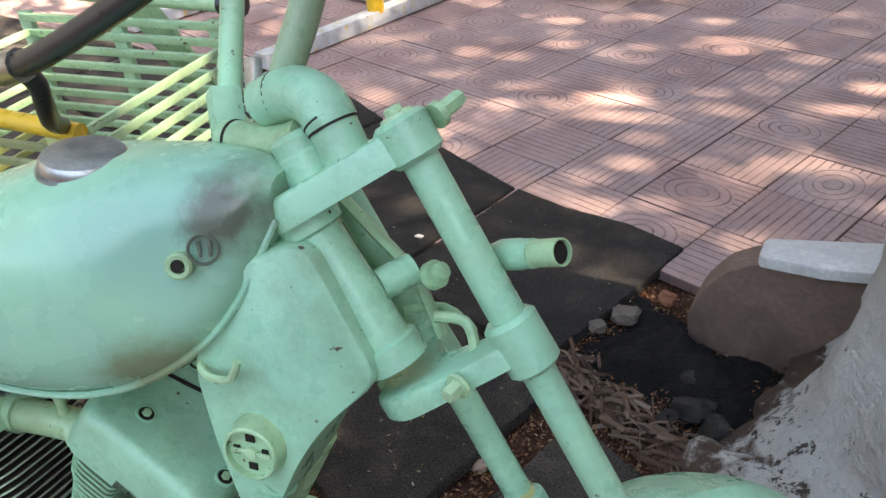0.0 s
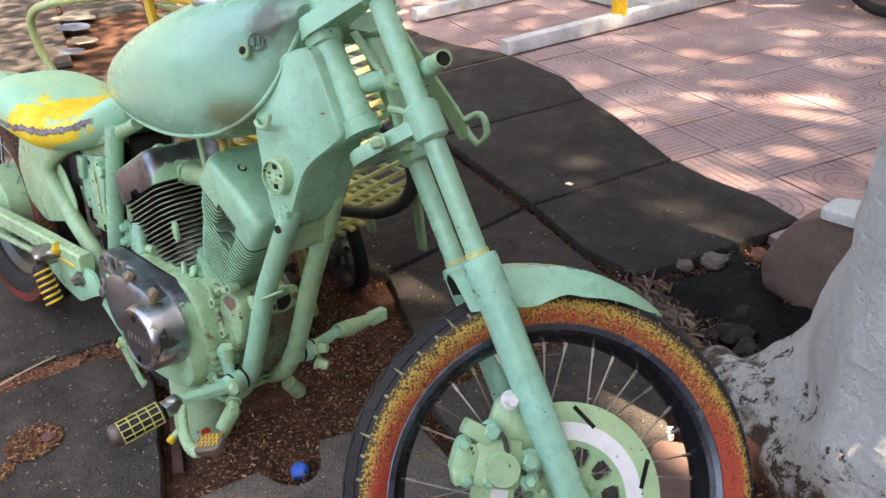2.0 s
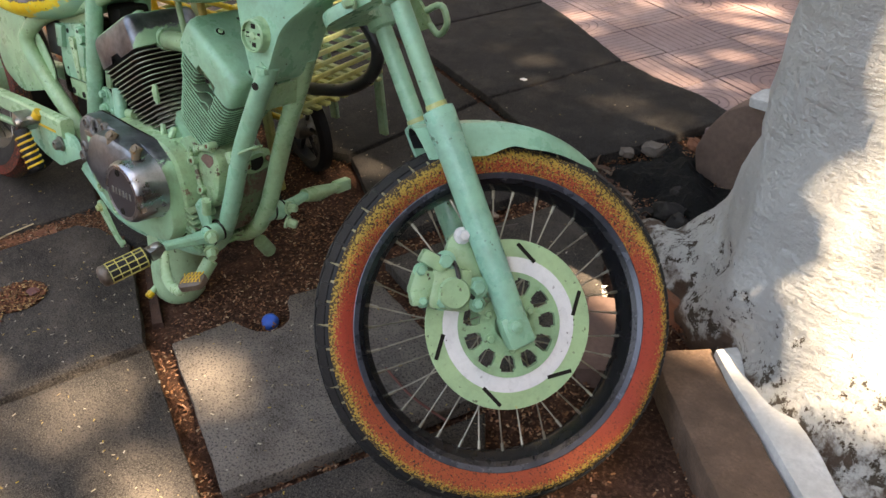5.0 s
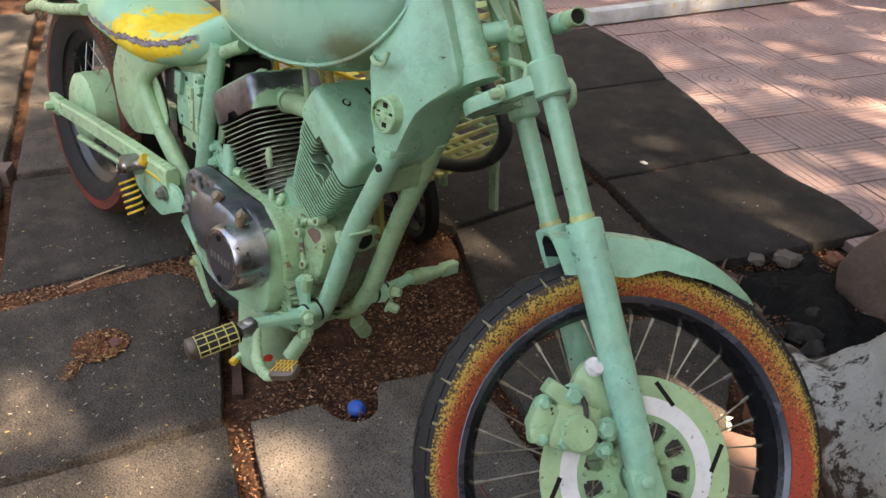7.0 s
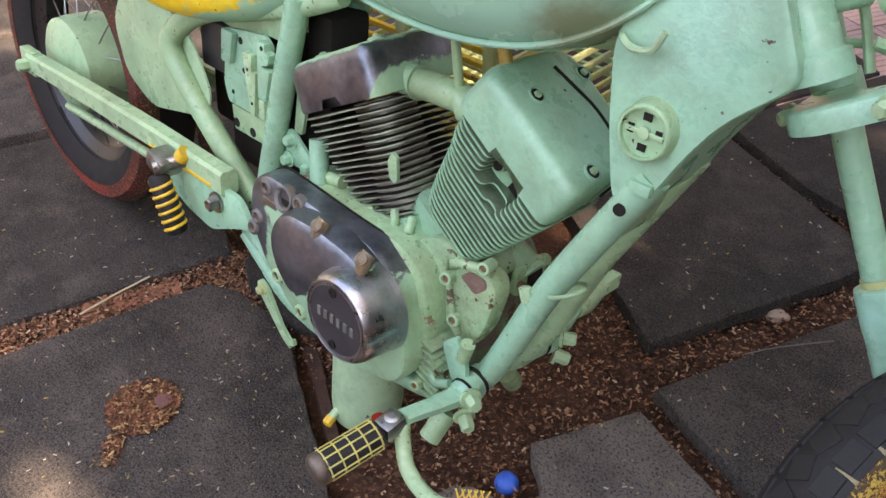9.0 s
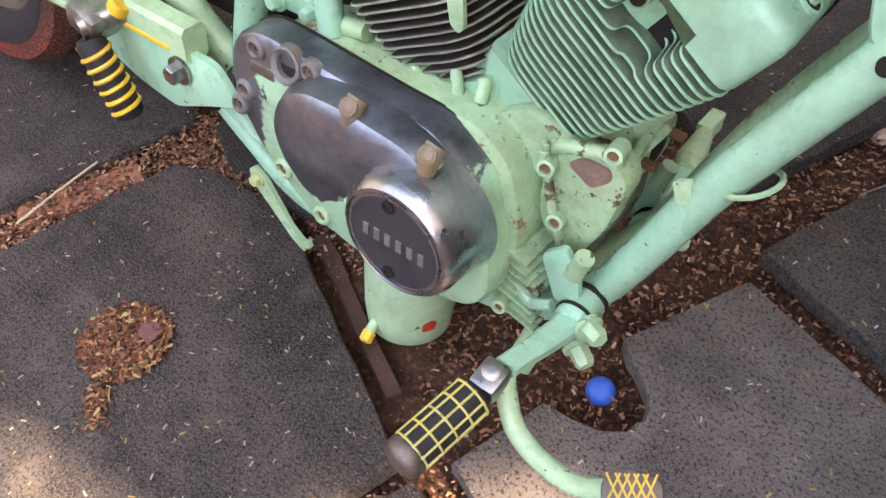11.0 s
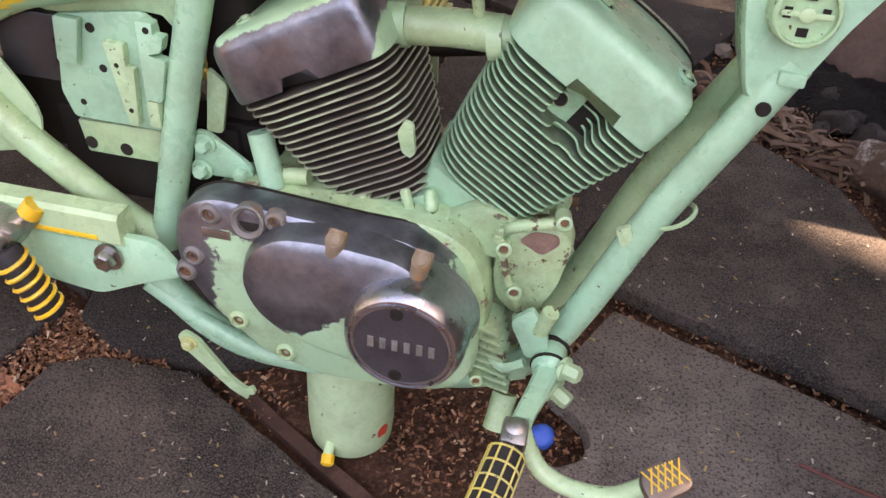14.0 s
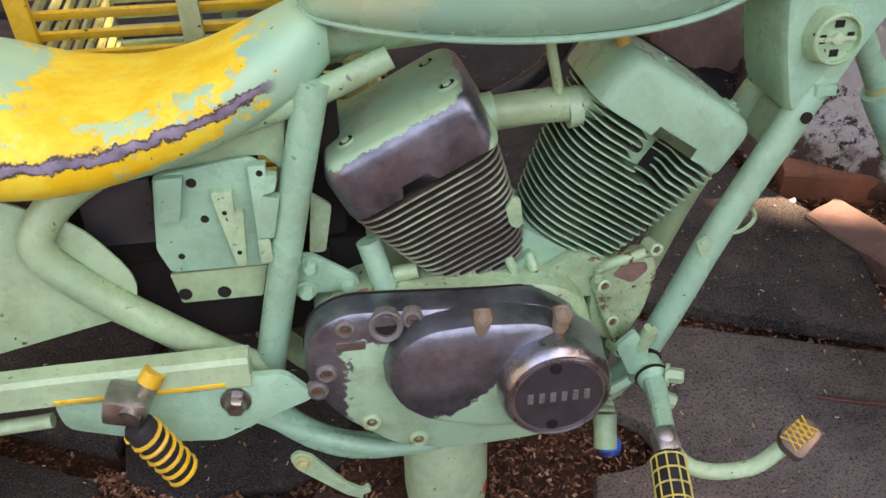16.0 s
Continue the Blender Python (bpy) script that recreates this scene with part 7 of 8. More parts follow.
lime = limewash()
TREE = Vector((0.70, 1.40, 0))
tree = thing("tree", "thick tree trunk limewashed white with flaring roots", "tree", Matrix.Translation(TREE))
bm = bmesh.new()
rings = []
N = 90
ROOTS = ((-3.00, 0.08, 0.25), (-2.20, -0.10, 0.30), (-1.45, 0.26, 0.24), (-0.3, 0.2, 0.25), (0.8, 0.2, 0.3), (2.2, 0.15, 0.3))
for z in (-0.08, -0.03, 0.0, 0.02, 0.04, 0.06, 0.08, 0.10, 0.12, 0.145, 0.17, 0.20, 0.23, 0.265, 0.30, 0.34, 0.38, 0.43, 0.48, 0.54, 0.60, 0.67, 0.75, 0.85, 0.95, 1.07, 1.2, 1.5, 2.0, 2.6, 3.4):
    ring = []
    for k in range(N):
        a = 2 * math.pi * k / N
        r = 0.395 + 0.15 * math.exp(-max(z, 0) / 0.20)
        turn = min(1.0, max(0.0, (a - radians(235)) / radians(70))) if a < radians(330) else max(0.0, (radians(360) - a) / radians(30))
        r *= 1 - 0.24 * turn * turn * (3 - 2 * turn)
        for ra, amp, wid in ROOTS:
            d = (a - ra + math.pi) % (2 * math.pi) - math.pi
            r += amp * math.exp(-max(z, 0) / 0.085) * math.exp(-(d / wid) ** 2)
            r += 0.05 * math.exp(-max(z, 0) / 0.4) * math.exp(-(d / (wid * 1.4)) ** 2)
        p = Vector((math.cos(a), math.sin(a), z * 1.2))
        r += 0.05 * math.exp(-max(z, 0) / 0.3) * noise.noise(Vector((p.x * 5, p.y * 5, z * 9))) + 0.012 * math.exp(-max(z, 0) / 0.35) * noise.noise(Vector((p.x * 12, p.y * 12, z * 22)))
        r += 0.030 * noise.noise(p * 2.2) + 0.012 * noise.noise(p * 7) + 0.006 * noise.noise(p * 17)
        ring.append(Vector((r * math.cos(a) + 0.03 * z, r * math.sin(a), z)))
    rings.append(ring)
loft(bm, rings)
part("trunk", bm, lime, tree, "limewashed bark, flaking near the ground")
for path, radii in (([(0.02, 1.36, -0.02), (0.13, 1.275, 0.015), (0.27, 1.20, 0.045), (0.41, 1.135, 0.045), (0.52, 1.13, 0.02)], (0.055, 0.072, 0.078, 0.075, 0.06)), ([(0.62, 1.22, 0.12), (0.55, 1.12, 0.075), (0.60, 1.01, 0.045), (0.70, 0.90, 0.02), (0.80, 0.80, -0.02)], (0.10, 0.10, 0.10, 0.09, 0.07))):
    bm = bmesh.new()
    line = smooth_path([Vector(p) - TREE for p in path], 6)
    tube(bm, line, [float(np.interp(k / (len(line) - 1), np.linspace(0, 1, len(radii)), radii)) for k in range(len(line))], 30)
    for v in bm.verts:
        v.co += v.co.normalized() * (0.016 * noise.noise(v.co * 9) + 0.008 * noise.noise(v.co * 26)) + Vector((0, 0, 0.014 * noise.noise(v.co * 13)))
    part("root", bm, lime, tree, "root with flaking limewash")

# Unseen crown added over the whole place for shade, its leaves in loose clumps.
leaf_mat = island_material("leaf", [(0.035, 0.085, 0.02), (0.06, 0.12, 0.03), (0.045, 0.10, 0.025), (0.08, 0.13, 0.04)], 0.5)
lr = np.random.default_rng(11)
# Spots to be sunlit: leaves on the sun's way to them are left out.
GAPS = [((0.62, 0.98, 0.06), 0.08), ((0.80, 0.97, 0.35), 0.14), ((0.86, 1.00, 0.70), 0.17), ((0.88, 1.02, 1.05), 0.15), ((-0.62, 0.14, 0.0), 0.13), ((-0.45, 0.30, 0.0), 0.13), ((-0.30, 0.05, 0.0), 0.12), ((-0.55, 3.2, 0.0), 0.09)]


def in_gap(p):
    for at, r in GAPS:
        d = p - Vector(at)
        if (d - SUN_DIR * d.dot(SUN_DIR)).length < r * (1 + 0.5 * noise.noise(p * 3)):
            return True
    return False


verts, faces = [], []
sunward = SUN_DIR / SUN_DIR.z
limbs = bmesh.new()
for k in range(9):
    a = 2 * math.pi * k / 9 + 0.3
    tip = Vector((3.4 + 2.6 * math.cos(a), 0.8 + 3.2 * math.sin(a), 5.4 + 0.5 * math.sin(k * 2.1)))
    tube(limbs, smooth_path([Vector((0.1, 0, 3.2)), Vector((1.3 + 0.7 * math.cos(a), 0.3 + 0.9 * math.sin(a), 4.4)), tip], 5), [0.2, 0.18, 0.15, 0.12, 0.10, 0.085, 0.07, 0.06, 0.05, 0.04, 0.03], 10)
part("limbs", limbs, plain("bark", (0.10, 0.075, 0.055), 0.9, 0, 0.4, 12, 0.8, 0.01), tree)
# Extra leaves go sunward of the motorcycle, pavement and tree foot to shade them.
made = 0
while made < LEAVES:
    h = lr.uniform(4.4, 6.2)
    q = Vector((lr.uniform(-3.3, 3.2), lr.uniform(-3.2, 7.5), 0)) if made > 5200 else Vector((lr.uniform(-2.7, 0.25), lr.uniform(0.05, 1.05), 0))
    if made > LEAVES - 5500:
        # low leaves, added out of view to shade the far mats
        q, h = Vector((lr.uniform(-9.5, -3.3), lr.uniform(0.6, 4.6), 0)), lr.uniform(2.8, 4.2)
    elif made > LEAVES - 12800:
        q = Vector((lr.uniform(-3.3, 3.0), lr.uniform(1.9, 6.0), 0))
    elif made > LEAVES - 13300:
        q = Vector((lr.uniform(0.1, 1.2), lr.uniform(0.6, 1.7), 0))
    elif made > LEAVES - 15000:
        q = Vector((lr.uniform(-0.6, 0.5), lr.uniform(0.7, 1.3), 0))
    p = q + sunward * h
    thin = noise.noise(Vector((q.x * 1.1, q.y * 1.1, 1))) < -0.52 and not (-1.5 < q.x < 0.2 and 0.25 < q.y < 1.0)
    if thin or in_gap(p):
        continue
    made += 1
    s = lr.uniform(0.08, 0.14)
    u = Vector(lr.normal(size=3)).normalized()
    v = u.orthogonal().normalized()
    w = u.cross(v) * 0.15
    c = p - TREE
    i = len(verts)
    verts += [c - u * s, c - u * s * 0.2 + v * s * 0.45 + w * s, c + u * s * 0.9, c - u * s * 0.2 - v * s * 0.45 + w * s]
    faces.append((i, i + 1, i + 2, i + 3))
me = bpy.data.meshes.new("crown")
me.from_pydata(verts, [], faces)
me.materials.append(leaf_mat)
crown_ob = new("crown", me)
crown_ob.parent = tree

# ---- stones and wood round the tree ----
stone_mat = plain("grey_brown_stone", (0.17, 0.14, 0.12), 0.9, 0, 0.5, 9, 0.7, 0.008)
dark_stone = plain("dark_stone", (0.040, 0.036, 0.034), 0.85, 0, 0.5, 14, 0.7, 0.006)
pale_stone = plain("limed_stone", (0.66, 0.64, 0.61), 0.85, 0, 0.25, 10, 0.5, 0.006)
brick_mat = plain("red_brick", (0.30, 0.125, 0.075), 0.9, 0, 0.4, 14, 0.6, 0.005)
wood_mat = plain("weathered_wood", (0.16, 0.10, 0.07), 0.9, 0, 0.5, 16, 0.8, 0.006)


def boulder(name, at, size, turn, material, label, seed, cut=0.0):
    bm = bmesh.new()
    bmesh.ops.create_icosphere(bm, subdivisions=3, radius=1.0)
    for v in bm.verts:
        p = v.co.copy()
        k = 1 + 0.34 * noise.noise(p * 1.9 + Vector((seed, 0, 0))) + 0.06 * noise.noise(p * 5 + Vector((seed, 3, 0)))
        p = Vector([math.copysign(abs(c) ** 0.62, c) for c in p]) * k
        v.co = Vector((p.x * size[0], p.y * size[1], p.z * size[2]))
    ob = to_object(name, bm, material)
    ob.matrix_world = pose(*at, *turn)
    return tagged(ob, label, "stone")


slab_stone = plain("brown_slab_stone", (0.23, 0.15, 0.12), 0.9, 0, 0.4, 8, 0.7, 0.008)
bm = bmesh.new()
along, back = Vector((0.991, -0.133, 0)), Vector((0.133, 0.991, 0))
face = rounded([(-0.03, -0.06), (-0.045, 0.06), (-0.02, 0.13), (0.03, 0.20), (0.09, 0.238), (0.22, 0.248), (0.36, 0.27), (0.38, -0.06)], 0.02)
slab(bm, face, lambda a, b, d: Vector((-0.006, 1.745, 0)) + along * a + back * (0.05 * noise.noise(Vector((a * 9, b * 9, 2))) * 0.3 - d + 0.09 + 0.06 * b) + Vector((0, 0, b)), 0.085, 0.008)
tagged(to_object("leaning_slab", bm, slab_stone), "grey-brown stone slab leaning by the tree", "stone")
bm = bmesh.new()
slab(bm, rounded([(0.10, -0.01), (0.26, -0.015), (0.46, 0.0), (0.48, 0.14), (0.10, 0.08)], 0.02), lambda a, b, d: Vector((-0.006, 1.76, 0.240)) + along * a + back * b + Vector((0, 0, d + 0.10 * max(0, a - 0.2) + 0.004 * noise.noise(Vector((a * 20, b * 20, 0))))), 0.026, 0.006)
tagged(to_object("limed_stone", bm, pale_stone), "stone with a whitewashed top beside the trunk", "stone")
# Dark lumpy earth between the mats and the slab, built as a sheet.
bm = bmesh.new()
NU, NV = 34, 26
cells = {}
for side in (0, 1):
    for i in range(NU + 1):
        for j in range(NV + 1):
            u, v = i / NU, j / NV
            x, y = -0.33 + 0.10 * v + 0.46 * u, 1.62 + 0.36 * v - 0.26 * u
            x += 0.03 * noise.noise(Vector((v * 4, u * 2, 3)))
            y += 0.03 * noise.noise(Vector((u * 4, v * 2, 9)))
            rim_fall = min(1.0, 5 * min(u, 1 - u, v, 1 - v))
            lump = max(0.0, 0.5 + noise.noise(Vector((x * 7, y * 7, 2)))) * 0.075 + 0.030 * noise.noise(Vector((x * 20, y * 20, 6))) + 0.014 * noise.noise(Vector((x * 48, y * 48, 1)))
            cells[side, i, j] = bm.verts.new((x, y, EARTH - 0.005 + (0.012 + lump) * rim_fall - 0.006 * side))
for i in range(NU):
    for j in range(NV):
        for side in (0, 1):
            q = [cells[side, i, j], cells[side, i + 1, j], cells[side, i + 1, j + 1], cells[side, i, j + 1]]
            bm.faces.new(q if side == 0 else q[::-1])
dark_earth = plain("near_black_earth", (0.016, 0.0145, 0.0135), 0.92, 0, 0.6, 26, 1.0, 0.016)
tagged(to_object("dark_earth_mound", bm, dark_earth), "lumpy near-black earth heaped round stones", "sheet")
for k, (x, y, r, mt) in enumerate(((-0.20, 1.80, 0.034, 1), (-0.26, 1.74, 0.022, 1), (-0.11, 1.90, 0.030, 2), (0.00, 1.52, 0.05, 0), (-0.06, 1.47, 0.035, 0), (0.05, 1.45, 0.045, 0), (-0.02, 1.60, 0.04, 0), (-0.17, 1.70, 0.02, 1), (-0.30, 1.60, 0.03, 0), (0.08, 1.38, 0.035, 1))):
    boulder("rubble_stone", (x, y, EARTH + r * 0.45 + (0.03 if k < 3 else 0.0)), (r, r * 0.8, r * 0.55), (8 * k, 11 * k, 47 * k), (dark_stone, stone_mat, brick_mat)[mt], ("dark rubble stone lying in earth", "grey-brown rubble stone lying on dark earth", "orange-brown stone on dark earth")[mt], k * 2.7)
# Dry bark and leaf litter heaped behind the wheel.
lt = np.random.default_rng(33)
bm = bmesh.new()
for k in range(420):
    t = lt.uniform(0, 1)
    at = Vector((-0.33 + 0.40 * t + lt.uniform(-0.05, 0.05), 1.60 - 0.30 * t + lt.uniform(-0.05, 0.05), EARTH + lt.uniform(0.0, 0.05)))
    a, n = lt.uniform(-1.5, 0.5), lt.uniform(0.010, 0.042)
    d = Vector((math.cos(a), math.sin(a), lt.uniform(-0.25, 0.25)))
    tube(bm, smooth_path([at - d * n, at + Vector((0, 0, lt.uniform(0.0, 0.015))), at + d * n], 3), lt.uniform(0.002, 0.0065), 5, flat=0.3)
litter_mat = island_material("dry_bark", [(0.05, 0.028, 0.02), (0.10, 0.055, 0.038), (0.17, 0.11, 0.08), (0.035, 0.018, 0.014), (0.25, 0.18, 0.14)])
tagged(to_object("bark_litter", bm, litter_mat), "dry bark strips and leaves heaped on earth", "litter", kind="stuff")


def block(name, a, b, width, z0, z1, material, label, category, jag=0.004):
    """A long worn block from a to b."""
    a, b = Vector((*a, 0)), Vector((*b, 0))
    d = (b - a).normalized()
    n = Vector((-d.y, d.x, 0))
    bm = bmesh.new()
    rings = []
    m = max(3, int((b - a).length / 0.05))
    for k in range(m + 1):
        p = a.lerp(b, k / m)
        ring = []
        for u, v in ((-1, 0), (-1, 0.9), (-0.9, 1), (-0.3, 1.02), (0.3, 1.0), (0.9, 1), (1, 0.9), (1, 0)):
            q = p + n * (u * width / 2) + Vector((0, 0, z0 + (z1 - z0) * v))
            q += jag * Vector((noise.noise(q * 13), noise.noise(q * 13 + Vector((5, 0, 0))), noise.noise(q * 11 + Vector((0, 7, 0)))))
            ring.append(q)
        rings.append(ring)
    loft(bm, rings)
    ob = to_object(name, bm, material)
    return tagged(ob, label, category)


block("planter_kerb", (0.335, 0.945), (1.02, 0.28), 0.13, EARTH - 0.02, 0.045, wood_mat, "weathered brown kerb board before the tree", "kerb", 0.008)
block("limed_kerb", (0.415, 1.00), (1.10, 0.37), 0.075, EARTH, 0.06, pale_stone, "whitewashed kerb edge at the tree's foot", "kerb", 0.008)
block("red_brick", (0.07, 1.21), (0.30, 1.14), 0.11, EARTH, 0.03, brick_mat, "broken red brick in the earth", "brick", 0.008)
block("pink_board", (0.10, 1.06), (0.22, 0.83), 0.12, EARTH, 0.008, plain("faded_board", (0.20, 0.125, 0.105), 0.9, 0, 0.4, 10, 0.5), "faded broken board on the earth", "board", 0.006)
block("wood_strip", (-1.040, 0.509), (-0.76, 0.360), 0.026, EARTH - 0.01, -0.031, plain("dark_wet_wood", (0.085, 0.045, 0.034), 0.85, 0, 0.5, 30, 0.8, 0.005), "thin brown wooden strip along a mat's edge", "wooden strip", 0.006)
block("pale_kerb", (-2.50, 0.13), (-2.36, 0.36), 0.10, EARTH - 0.01, 0.002, plain("pale_kerb_stone", (0.15, 0.11, 0.10), 0.9, 0, 0.3, 12, 0.5), "short pale pink kerb stone between mats", "kerb", 0.006)
block("brick_strip", (-1.455, 0.235), (-1.37, 0.42), 0.05, EARTH - 0.01, -0.012, brick_mat, "worn red brick set between mats", "brick", 0.006)
boulder("white_pebble", (0.03, 1.10, EARTH + 0.012), (0.026, 0.014, 0.012), (0, 0, 30), pale_stone, "small white pebble on earth", 7.0)
boulder("tan_pebble", (-0.403, 1.234, EARTH + 0.012), (0.021, 0.014, 0.010), (0, 0, 40), plain("tan_stone", (0.42, 0.30, 0.23), 0.8), "small tan pebble on earth", 8.0)
bm = bmesh.new()
tube(bm, smooth_path([(-1.425, 0.222, 0.006), (-1.424, 0.30, 0.010), (-1.428, 0.385, 0.006)], 4), 0.0022, 6)
tagged(to_object("straw", bm, plain("straw", (0.6, 0.5, 0.33), 0.7)), "dry pale straw on the mat", "straw")
bm = bmesh.new()
tube(bm, smooth_path([(-0.16, 0.56, 0.004), (-0.06, 0.53, 0.005), (0.05, 0.52, 0.004)], 4), 0.003, 6)
tagged(to_object("twig", bm, plain("red_twig", (0.16, 0.06, 0.05), 0.7)), "thin reddish twig on the mat", "twig")

bm = bmesh.new()
tube(bm, smooth_path([(-0.387, 1.044, 0.005), (-0.349, 1.10, 0.010), (-0.277, 1.198, 0.006)], 4), 0.0016, 6)
tagged(to_object("twig", bm, plain("grey_twig", (0.17, 0.14, 0.125), 0.8)), "thin grey twig lying on the mat", "twig")
bm = bmesh.new()
slab(bm, [(-0.030, -0.008), (-0.005, -0.014), (0.028, -0.004), (0.030, 0.008), (0.004, 0.005), (-0.018, 0.012)], lambda a, b, d: Vector((0.031 + a, 1.097 + b, -0.012 + 0.25 * a + 0.10 * abs(a) + d)), 0.0012)
tagged(to_object("paper_scrap", bm, white_paint), "torn white paper scrap on earth", "paper")
bm = bmesh.new()
slab(bm, rounded([(-0.020, -0.006), (0.0, -0.012), (0.024, 0.0), (0.004, 0.012), (-0.016, 0.008)], 0.004), lambda a, b, d: Vector((-1.086 + 0.6 * a - b, 0.216 - 0.6 * a - b, 0.012 + 0.3 * b + d)), 0.0012)
tagged(to_object("dry_leaf", bm, plain("pink_leaf", (0.20, 0.09, 0.085), 0.7)), "dry pinkish leaf on the earth heap", "leaf")
bm = bmesh.new()
slab(bm, rounded([(-0.014, -0.006), (0.010, -0.009), (0.016, 0.004), (-0.006, 0.010)], 0.003), lambda a, b, d: Vector((-0.866 + a, 2.023 + b, 0.003 + d)), 0.003)
tagged(to_object("white_flake", bm, white_paint), "small white paint flake on the mat", "flake")

# ---- slatted cart behind the motorcycle ----
dull_slat = painted("dull_olive_slat_paint", (0.36, 0.35, 0.17), (0.32, 0.36, 0.20), (0.10, 0.07, 0.04), wear_from=0.66)
cart = thing("slatted_cart", "slatted metal cart in chipped yellow and green, black handle", "cart")
X0, X1, Y0, Y1, Z0, Z1 = -1.37, -0.86, 0.90, 1.33, 0.28, 0.885


def bar(name, pts, r, material, parent, label="", seg=10):
    bm = bmesh.new()
    tube(bm, smooth_path(pts, 4), r, seg)
    return part(name, bm, material, parent, label)


bar("near_rail", [(X0 - 0.30, Y0 - 0.05, Z1 - 0.02), (X0, Y0, Z1), (X1, Y0, Z1 - 0.03)], 0.015, yellow, cart)
bar("loop_rail", [(X0 + 0.05, Y0, Z1), (X0 - 0.22, Y0 - 0.10, Z1 - 0.01), (X0 - 0.42, Y0 - 0.14, Z1 - 0.05), (X0 - 0.46, Y0 - 0.14, Z1 - 0.15), (X0 - 0.42, Y0 - 0.12, Z1 - 0.30), (X0 - 0.36, Y0 - 0.1, Z1 - 0.55)], 0.012, yellow_green, cart)
bar("far_rail", [(X0 - 0.1, Y1, Z1 + 0.05), (X1 - 0.02, Y1, Z1 + 0.03)], 0.016, slat_green, cart)
bar("rail_grip", [(X1 - 0.03, Y1, Z1 + 0.03), (X1 + 0.02, Y1, Z1 + 0.028)], 0.019, black_metal, cart)
for x in (X0, -1.14, -0.91):
    bm = bmesh.new()
    box(bm, (x, Y0, (Z1 + 0.05) / 2), (0.030, 0.016, Z1 - 0.05), bevel=0.003)
    part("near_post", bm, yellow_green if x > -1.3 else yellow, cart)
    bm = bmesh.new()
    box(bm, (x, Y1, (Z1 + 0.05) / 2), (0.030, 0.016, Z1 - 0.05), bevel=0.003)
    part("far_post", bm, slat_green, cart)
for k in range(19):
    z = Z0 + 0.0315 * k
    bm = bmesh.new()
    box(bm, ((X0 + X1) / 2, Y0 + 0.014, z), (X1 - X0, 0.008, 0.014), Matrix.Rotation(0.25, 3, "X"), 0.002)
    part("near_slat", bm, dull_slat if k > 12 else yellow, cart)
    bm = bmesh.new()
    box(bm, ((X0 + X1) / 2, Y1 - 0.014, z + 0.03), (X1 - X0, 0.009, 0.016), Matrix.Rotation(0.25, 3, "X"), 0.002)
    part("far_slat", bm, slat_green, cart)
    for x in (X0 + 0.012, X1 - 0.012):
        bm = bmesh.new()
        box(bm, (x, (Y0 + Y1) / 2, z), (0.008, Y1 - Y0 - 0.03, 0.014), bevel=0.002)
        part("end_slat", bm, slat_green if k > 12 else yellow_green, cart)
for k in range(11):
    bm = bmesh.new()
    box(bm, ((X0 + X1) / 2, Y0 + 0.04 + 0.035 * k, Z0 - 0.02), (X1 - X0, 0.020, 0.010), bevel=0.002)
    part("floor_slat", bm, yellow_green, cart)
bar("handle", [(-1.30, 0.80, 0.97), (-1.00, 0.80, 0.975), (-0.80, 0.77, 1.005), (-0.66, 0.76, 1.06), (-0.52, 0.76, 1.13)], 0.016, black_metal, cart, "black handle tube")
bar("handle_stay", [(-0.79, 0.77, 1.005), (-0.785, 0.79, 0.98), (-0.83, 0.83, 0.91), (-0.88, 0.89, 0.87)], 0.013, black_metal, cart)
bar("handle_joint", [(-0.815, 0.772, 1.002), (-0.775, 0.769, 1.012)], 0.021, steel, cart)
bm = bmesh.new()
leg = smooth_path([(-1.20, 1.47, 0.86), (-1.09, 1.535, 0.60), (-0.985, 1.59, 0.40), (-0.94, 1.60, 0.31)], 4)
rings = []
for k, p in enumerate(leg):
    w = 0.034 - 0.010 * k / len(leg)
    rings.append([p + Vector((u * w, v * 0.006, u * w * 0.45)) for u, v in ((-1, -1), (1, -1), (1, 1), (-1, 1))])
loft(bm, rings)
part("front_leg", bm, mint_worn, cart)
bar("leg_hook", [(-0.93, 1.60, 0.33), (-0.89, 1.60, 0.30), (-0.86, 1.61, 0.34), (-0.89, 1.62, 0.39), (-0.94, 1.60, 0.37)], 0.011, mint_pale, cart)
bar("bumper_hoop", [(X1 - 0.06, 1.0, 0.33), (-0.78, 1.0, 0.352), (-0.68, 1.0, 0.376), (-0.592, 1.0, 0.425), (-0.550, 1.0, 0.485), (-0.556, 1.0, 0.54), (-0.62, 1.0, 0.61)], 0.017, black_metal, cart, "dusty black bumper hoop")
bm = bmesh.new()
ring_sweep(bm, (-1.06, 1.14, 0.115), (0.25, 1, 0), [(0.110, -0.016), (0.130, -0.022), (0.148, -0.012), (0.150, 0.012), (0.130, 0.022), (0.110, 0.016)], 48)
cw = part("cart_wheel", bm, rubber, cart, "black rubber cart wheel")
bm = bmesh.new()
lathe(bm, (-1.06, 1.13, 0.115), (0.25, 1, 0), [(0.03, -0.03), (0.035, 0.0), (0.03, 0.05)], 20)
part("cart_hub", bm, steel, cw)
for k in range(6):
    a = 2 * math.pi * k / 6
    bm = bmesh.new()
    tube(bm, [Vector((-1.06, 1.14, 0.115)), Vector((-1.06 + 0.112 * math.cos(a), 1.14 - 0.028 * math.cos(a), 0.115 + 0.112 * math.sin(a)))], 0.007, 8)
    part("cart_spoke", bm, black_metal, cw)

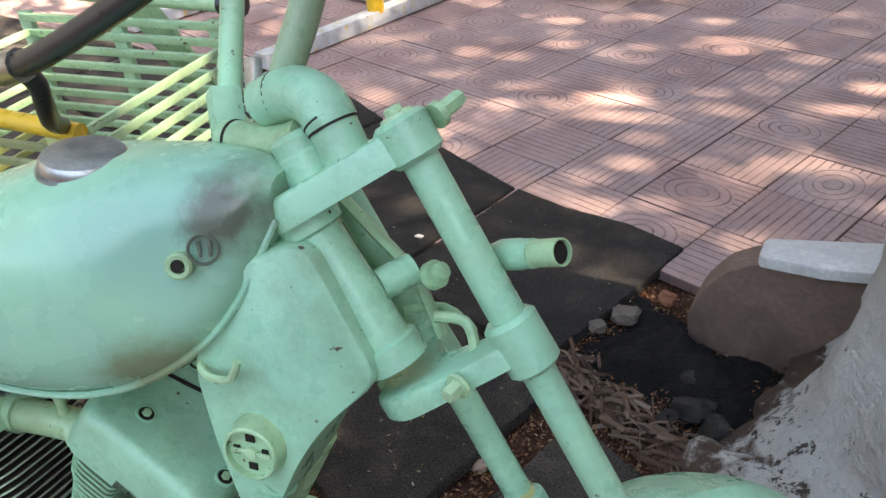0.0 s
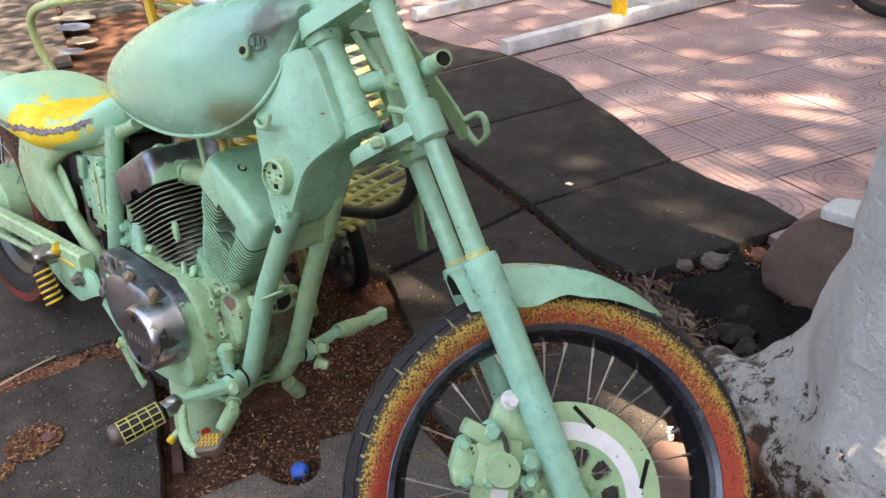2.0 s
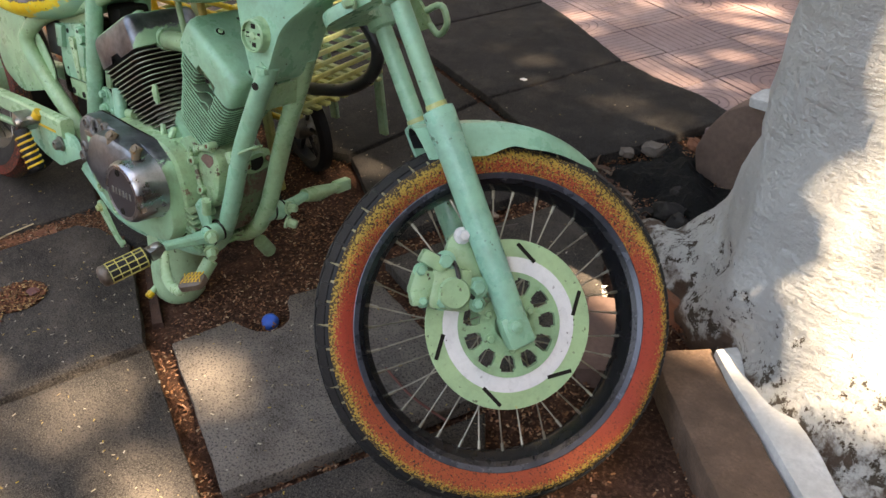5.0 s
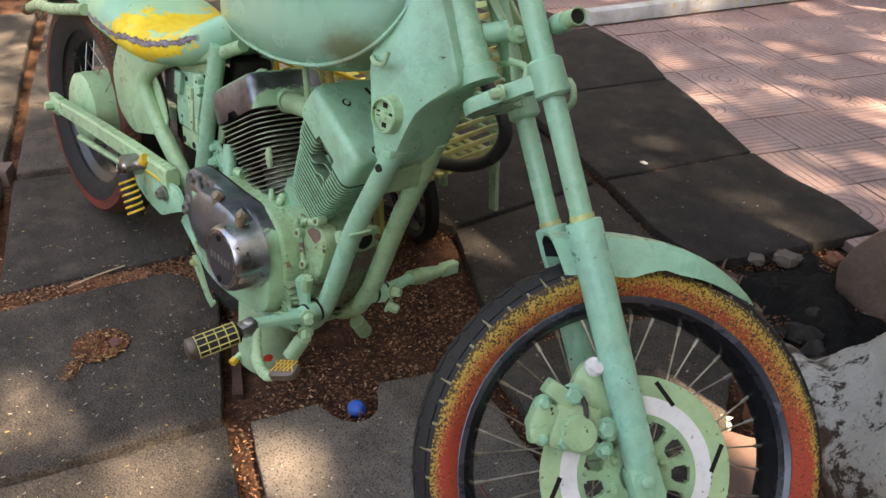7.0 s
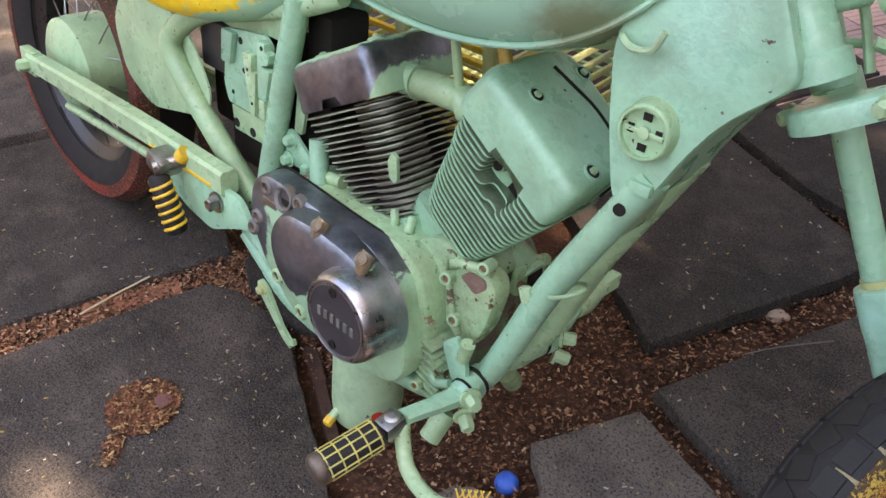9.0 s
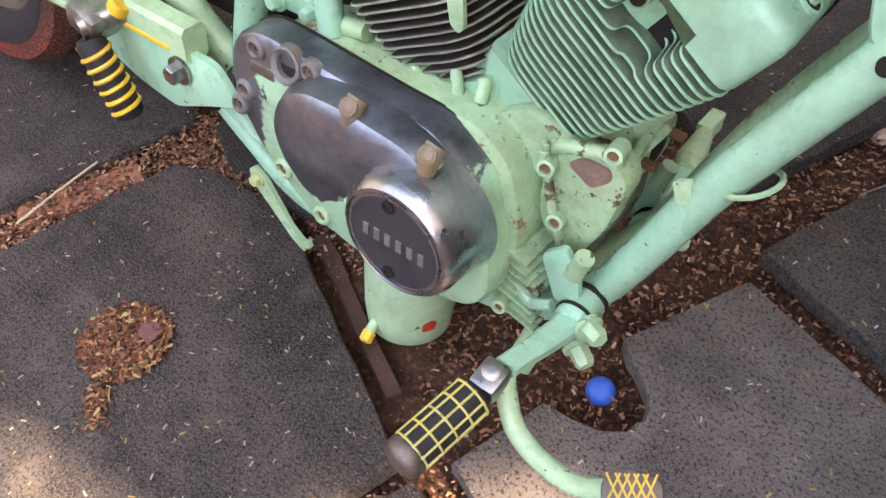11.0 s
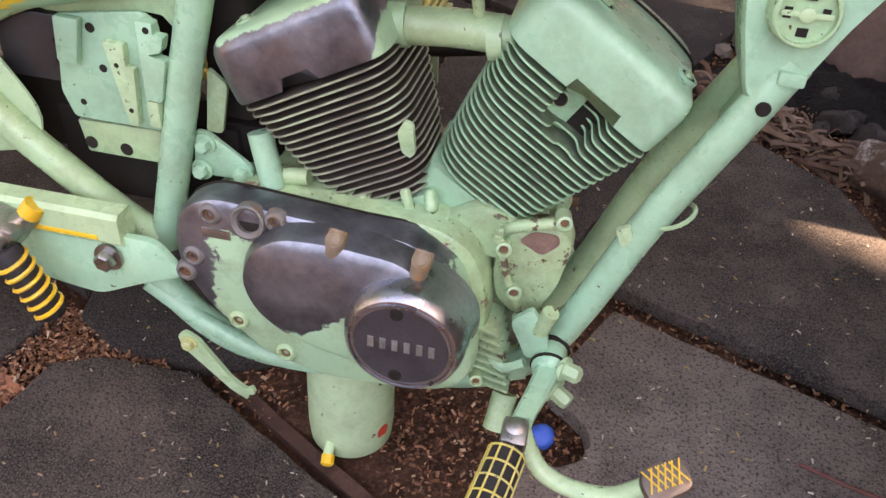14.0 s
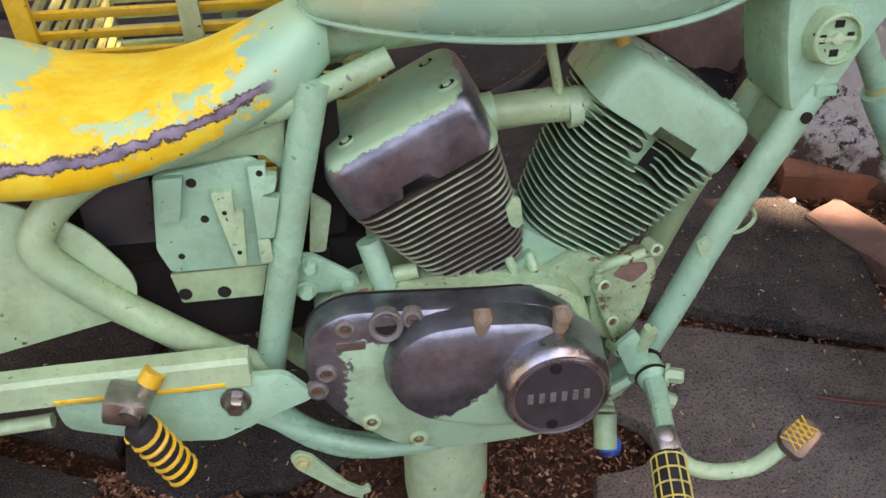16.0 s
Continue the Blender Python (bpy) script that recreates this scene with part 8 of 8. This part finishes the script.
# ---- barrier frame on the pavement ----
fr = thing("barrier_stand", "yellow steel barrier standing on white and yellow skids", "barrier")
SK0, SK1 = Vector((-2.16, 3.25, 0)), Vector((-1.42, 5.25, 0))
sd = (SK1 - SK0).normalized()
sn = Vector((-sd.y, sd.x, 0))
for off, nm in ((0.0, "skid"), (1.15, "skid")):
    o = (SK0 + SK1) / 2 + sn * off
    bm = bmesh.new()
    box(bm, o + Vector((0, 0, 0.035)), ((SK1 - SK0).length, 0.085, 0.075), Matrix.Rotation(math.atan2(sd.y, sd.x), 3, "Z"), 0.006)
    part(nm, bm, skid_mat, fr, "chipped white and yellow skid")
for t, nm in ((0.36, "post"), (0.78, "post")):
    p = SK0.lerp(SK1, t)
    for off in (0.0, 1.15):
        bm = bmesh.new()
        tube(bm, [p + sn * off + Vector((0, 0, 0.06)), p + sn * off + Vector((0, 0, 1.0))], 0.045, 18)
        part(nm, bm, yellow, fr)
bm = bmesh.new()
tube(bm, [SK0.lerp(SK1, 0.30) + Vector((0, 0, 1.0)), SK0.lerp(SK1, 0.84) + Vector((0, 0, 1.0))], 0.04, 14)
part("top_rail", bm, yellow, fr)
bm = bmesh.new()
tube(bm, [SK0.lerp(SK1, 0.36) + Vector((0, 0, 0.30)), SK0.lerp(SK1, 0.78) + Vector((0, 0, 0.30))], 0.025, 14)
part("low_rail", bm, yellow, fr)
bm = bmesh.new()
o = SK0.lerp(SK1, 0.5)
box(bm, o + sn * 0.57 + Vector((0, 0, 0.035)), (1.06, 0.085, 0.070), Matrix.Rotation(math.atan2(sn.y, sn.x), 3, "Z"), 0.006)
part("cross_bar", bm, skid_mat, fr)

# ---- spoked wheel of a parked handcart ----
hand = thing("handcart", "dark spoked handcart wheel standing on pink pavement", "cart", pose(-0.62, 4.60, 0.0, 0, 0, 18))
bm = bmesh.new()
ring_sweep(bm, (0, 0, 0.275), (0, 1, 0), [(0.235, -0.022), (0.262, -0.028), (0.285, -0.016), (0.288, 0.0), (0.285, 0.016), (0.262, 0.028), (0.235, 0.022)], 56)
hw = part("wheel", bm, rubber, hand)
bm = bmesh.new()
lathe(bm, (0, -0.05, 0.275), (0, 1, 0), [(0.03, 0), (0.045, 0.02), (0.045, 0.08), (0.03, 0.10)], 24)
part("hub", bm, black_metal, hw)
for k in range(6):
    a = 2 * math.pi * k / 6 + 0.4
    bm = bmesh.new()
    box(bm, (0.14 * math.cos(a), 0, 0.275 + 0.14 * math.sin(a)), (0.22, 0.022, 0.030), Matrix.Rotation(-a, 3, "Y"), 0.004)
    part("wheel_spoke", bm, black_metal, hw)
bm = bmesh.new()
tube(bm, [(0, -0.06, 0.275), (0, 0.9, 0.275)], 0.02, 12)
part("axle", bm, black_metal, hand)
bm = bmesh.new()
box(bm, (0, 0.5, 0.45), (0.8, 0.7, 0.06), bevel=0.01)
part("bed", bm, black_metal, hand)

# ---- plain walls, unseen, added to block low sky light ----
sky_block_mat = plain("grey_sky_blocker", (0.11, 0.11, 0.105), 0.9, 0, 0.3, 3, 0.4, 0.004)
for nm, c, size in (("sky_block_north", (-1.5, 10.0, 4.4), (17.2, 0.2, 9.0)), ("sky_block_south", (-1.5, -7.0, 1.4), (17.2, 0.2, 3.0)), ("sky_block_west", (-10.0, 1.5, 4.4), (0.2, 16.8, 9.0)), ("sky_block_east", (7.0, 1.5, 2.6), (0.2, 16.8, 5.4))):
    bm = bmesh.new()
    box(bm, c, size)
    tagged(to_object(nm, bm, sky_block_mat), "plain grey wall added out of view to block low sky light", "wall", kind="structure")
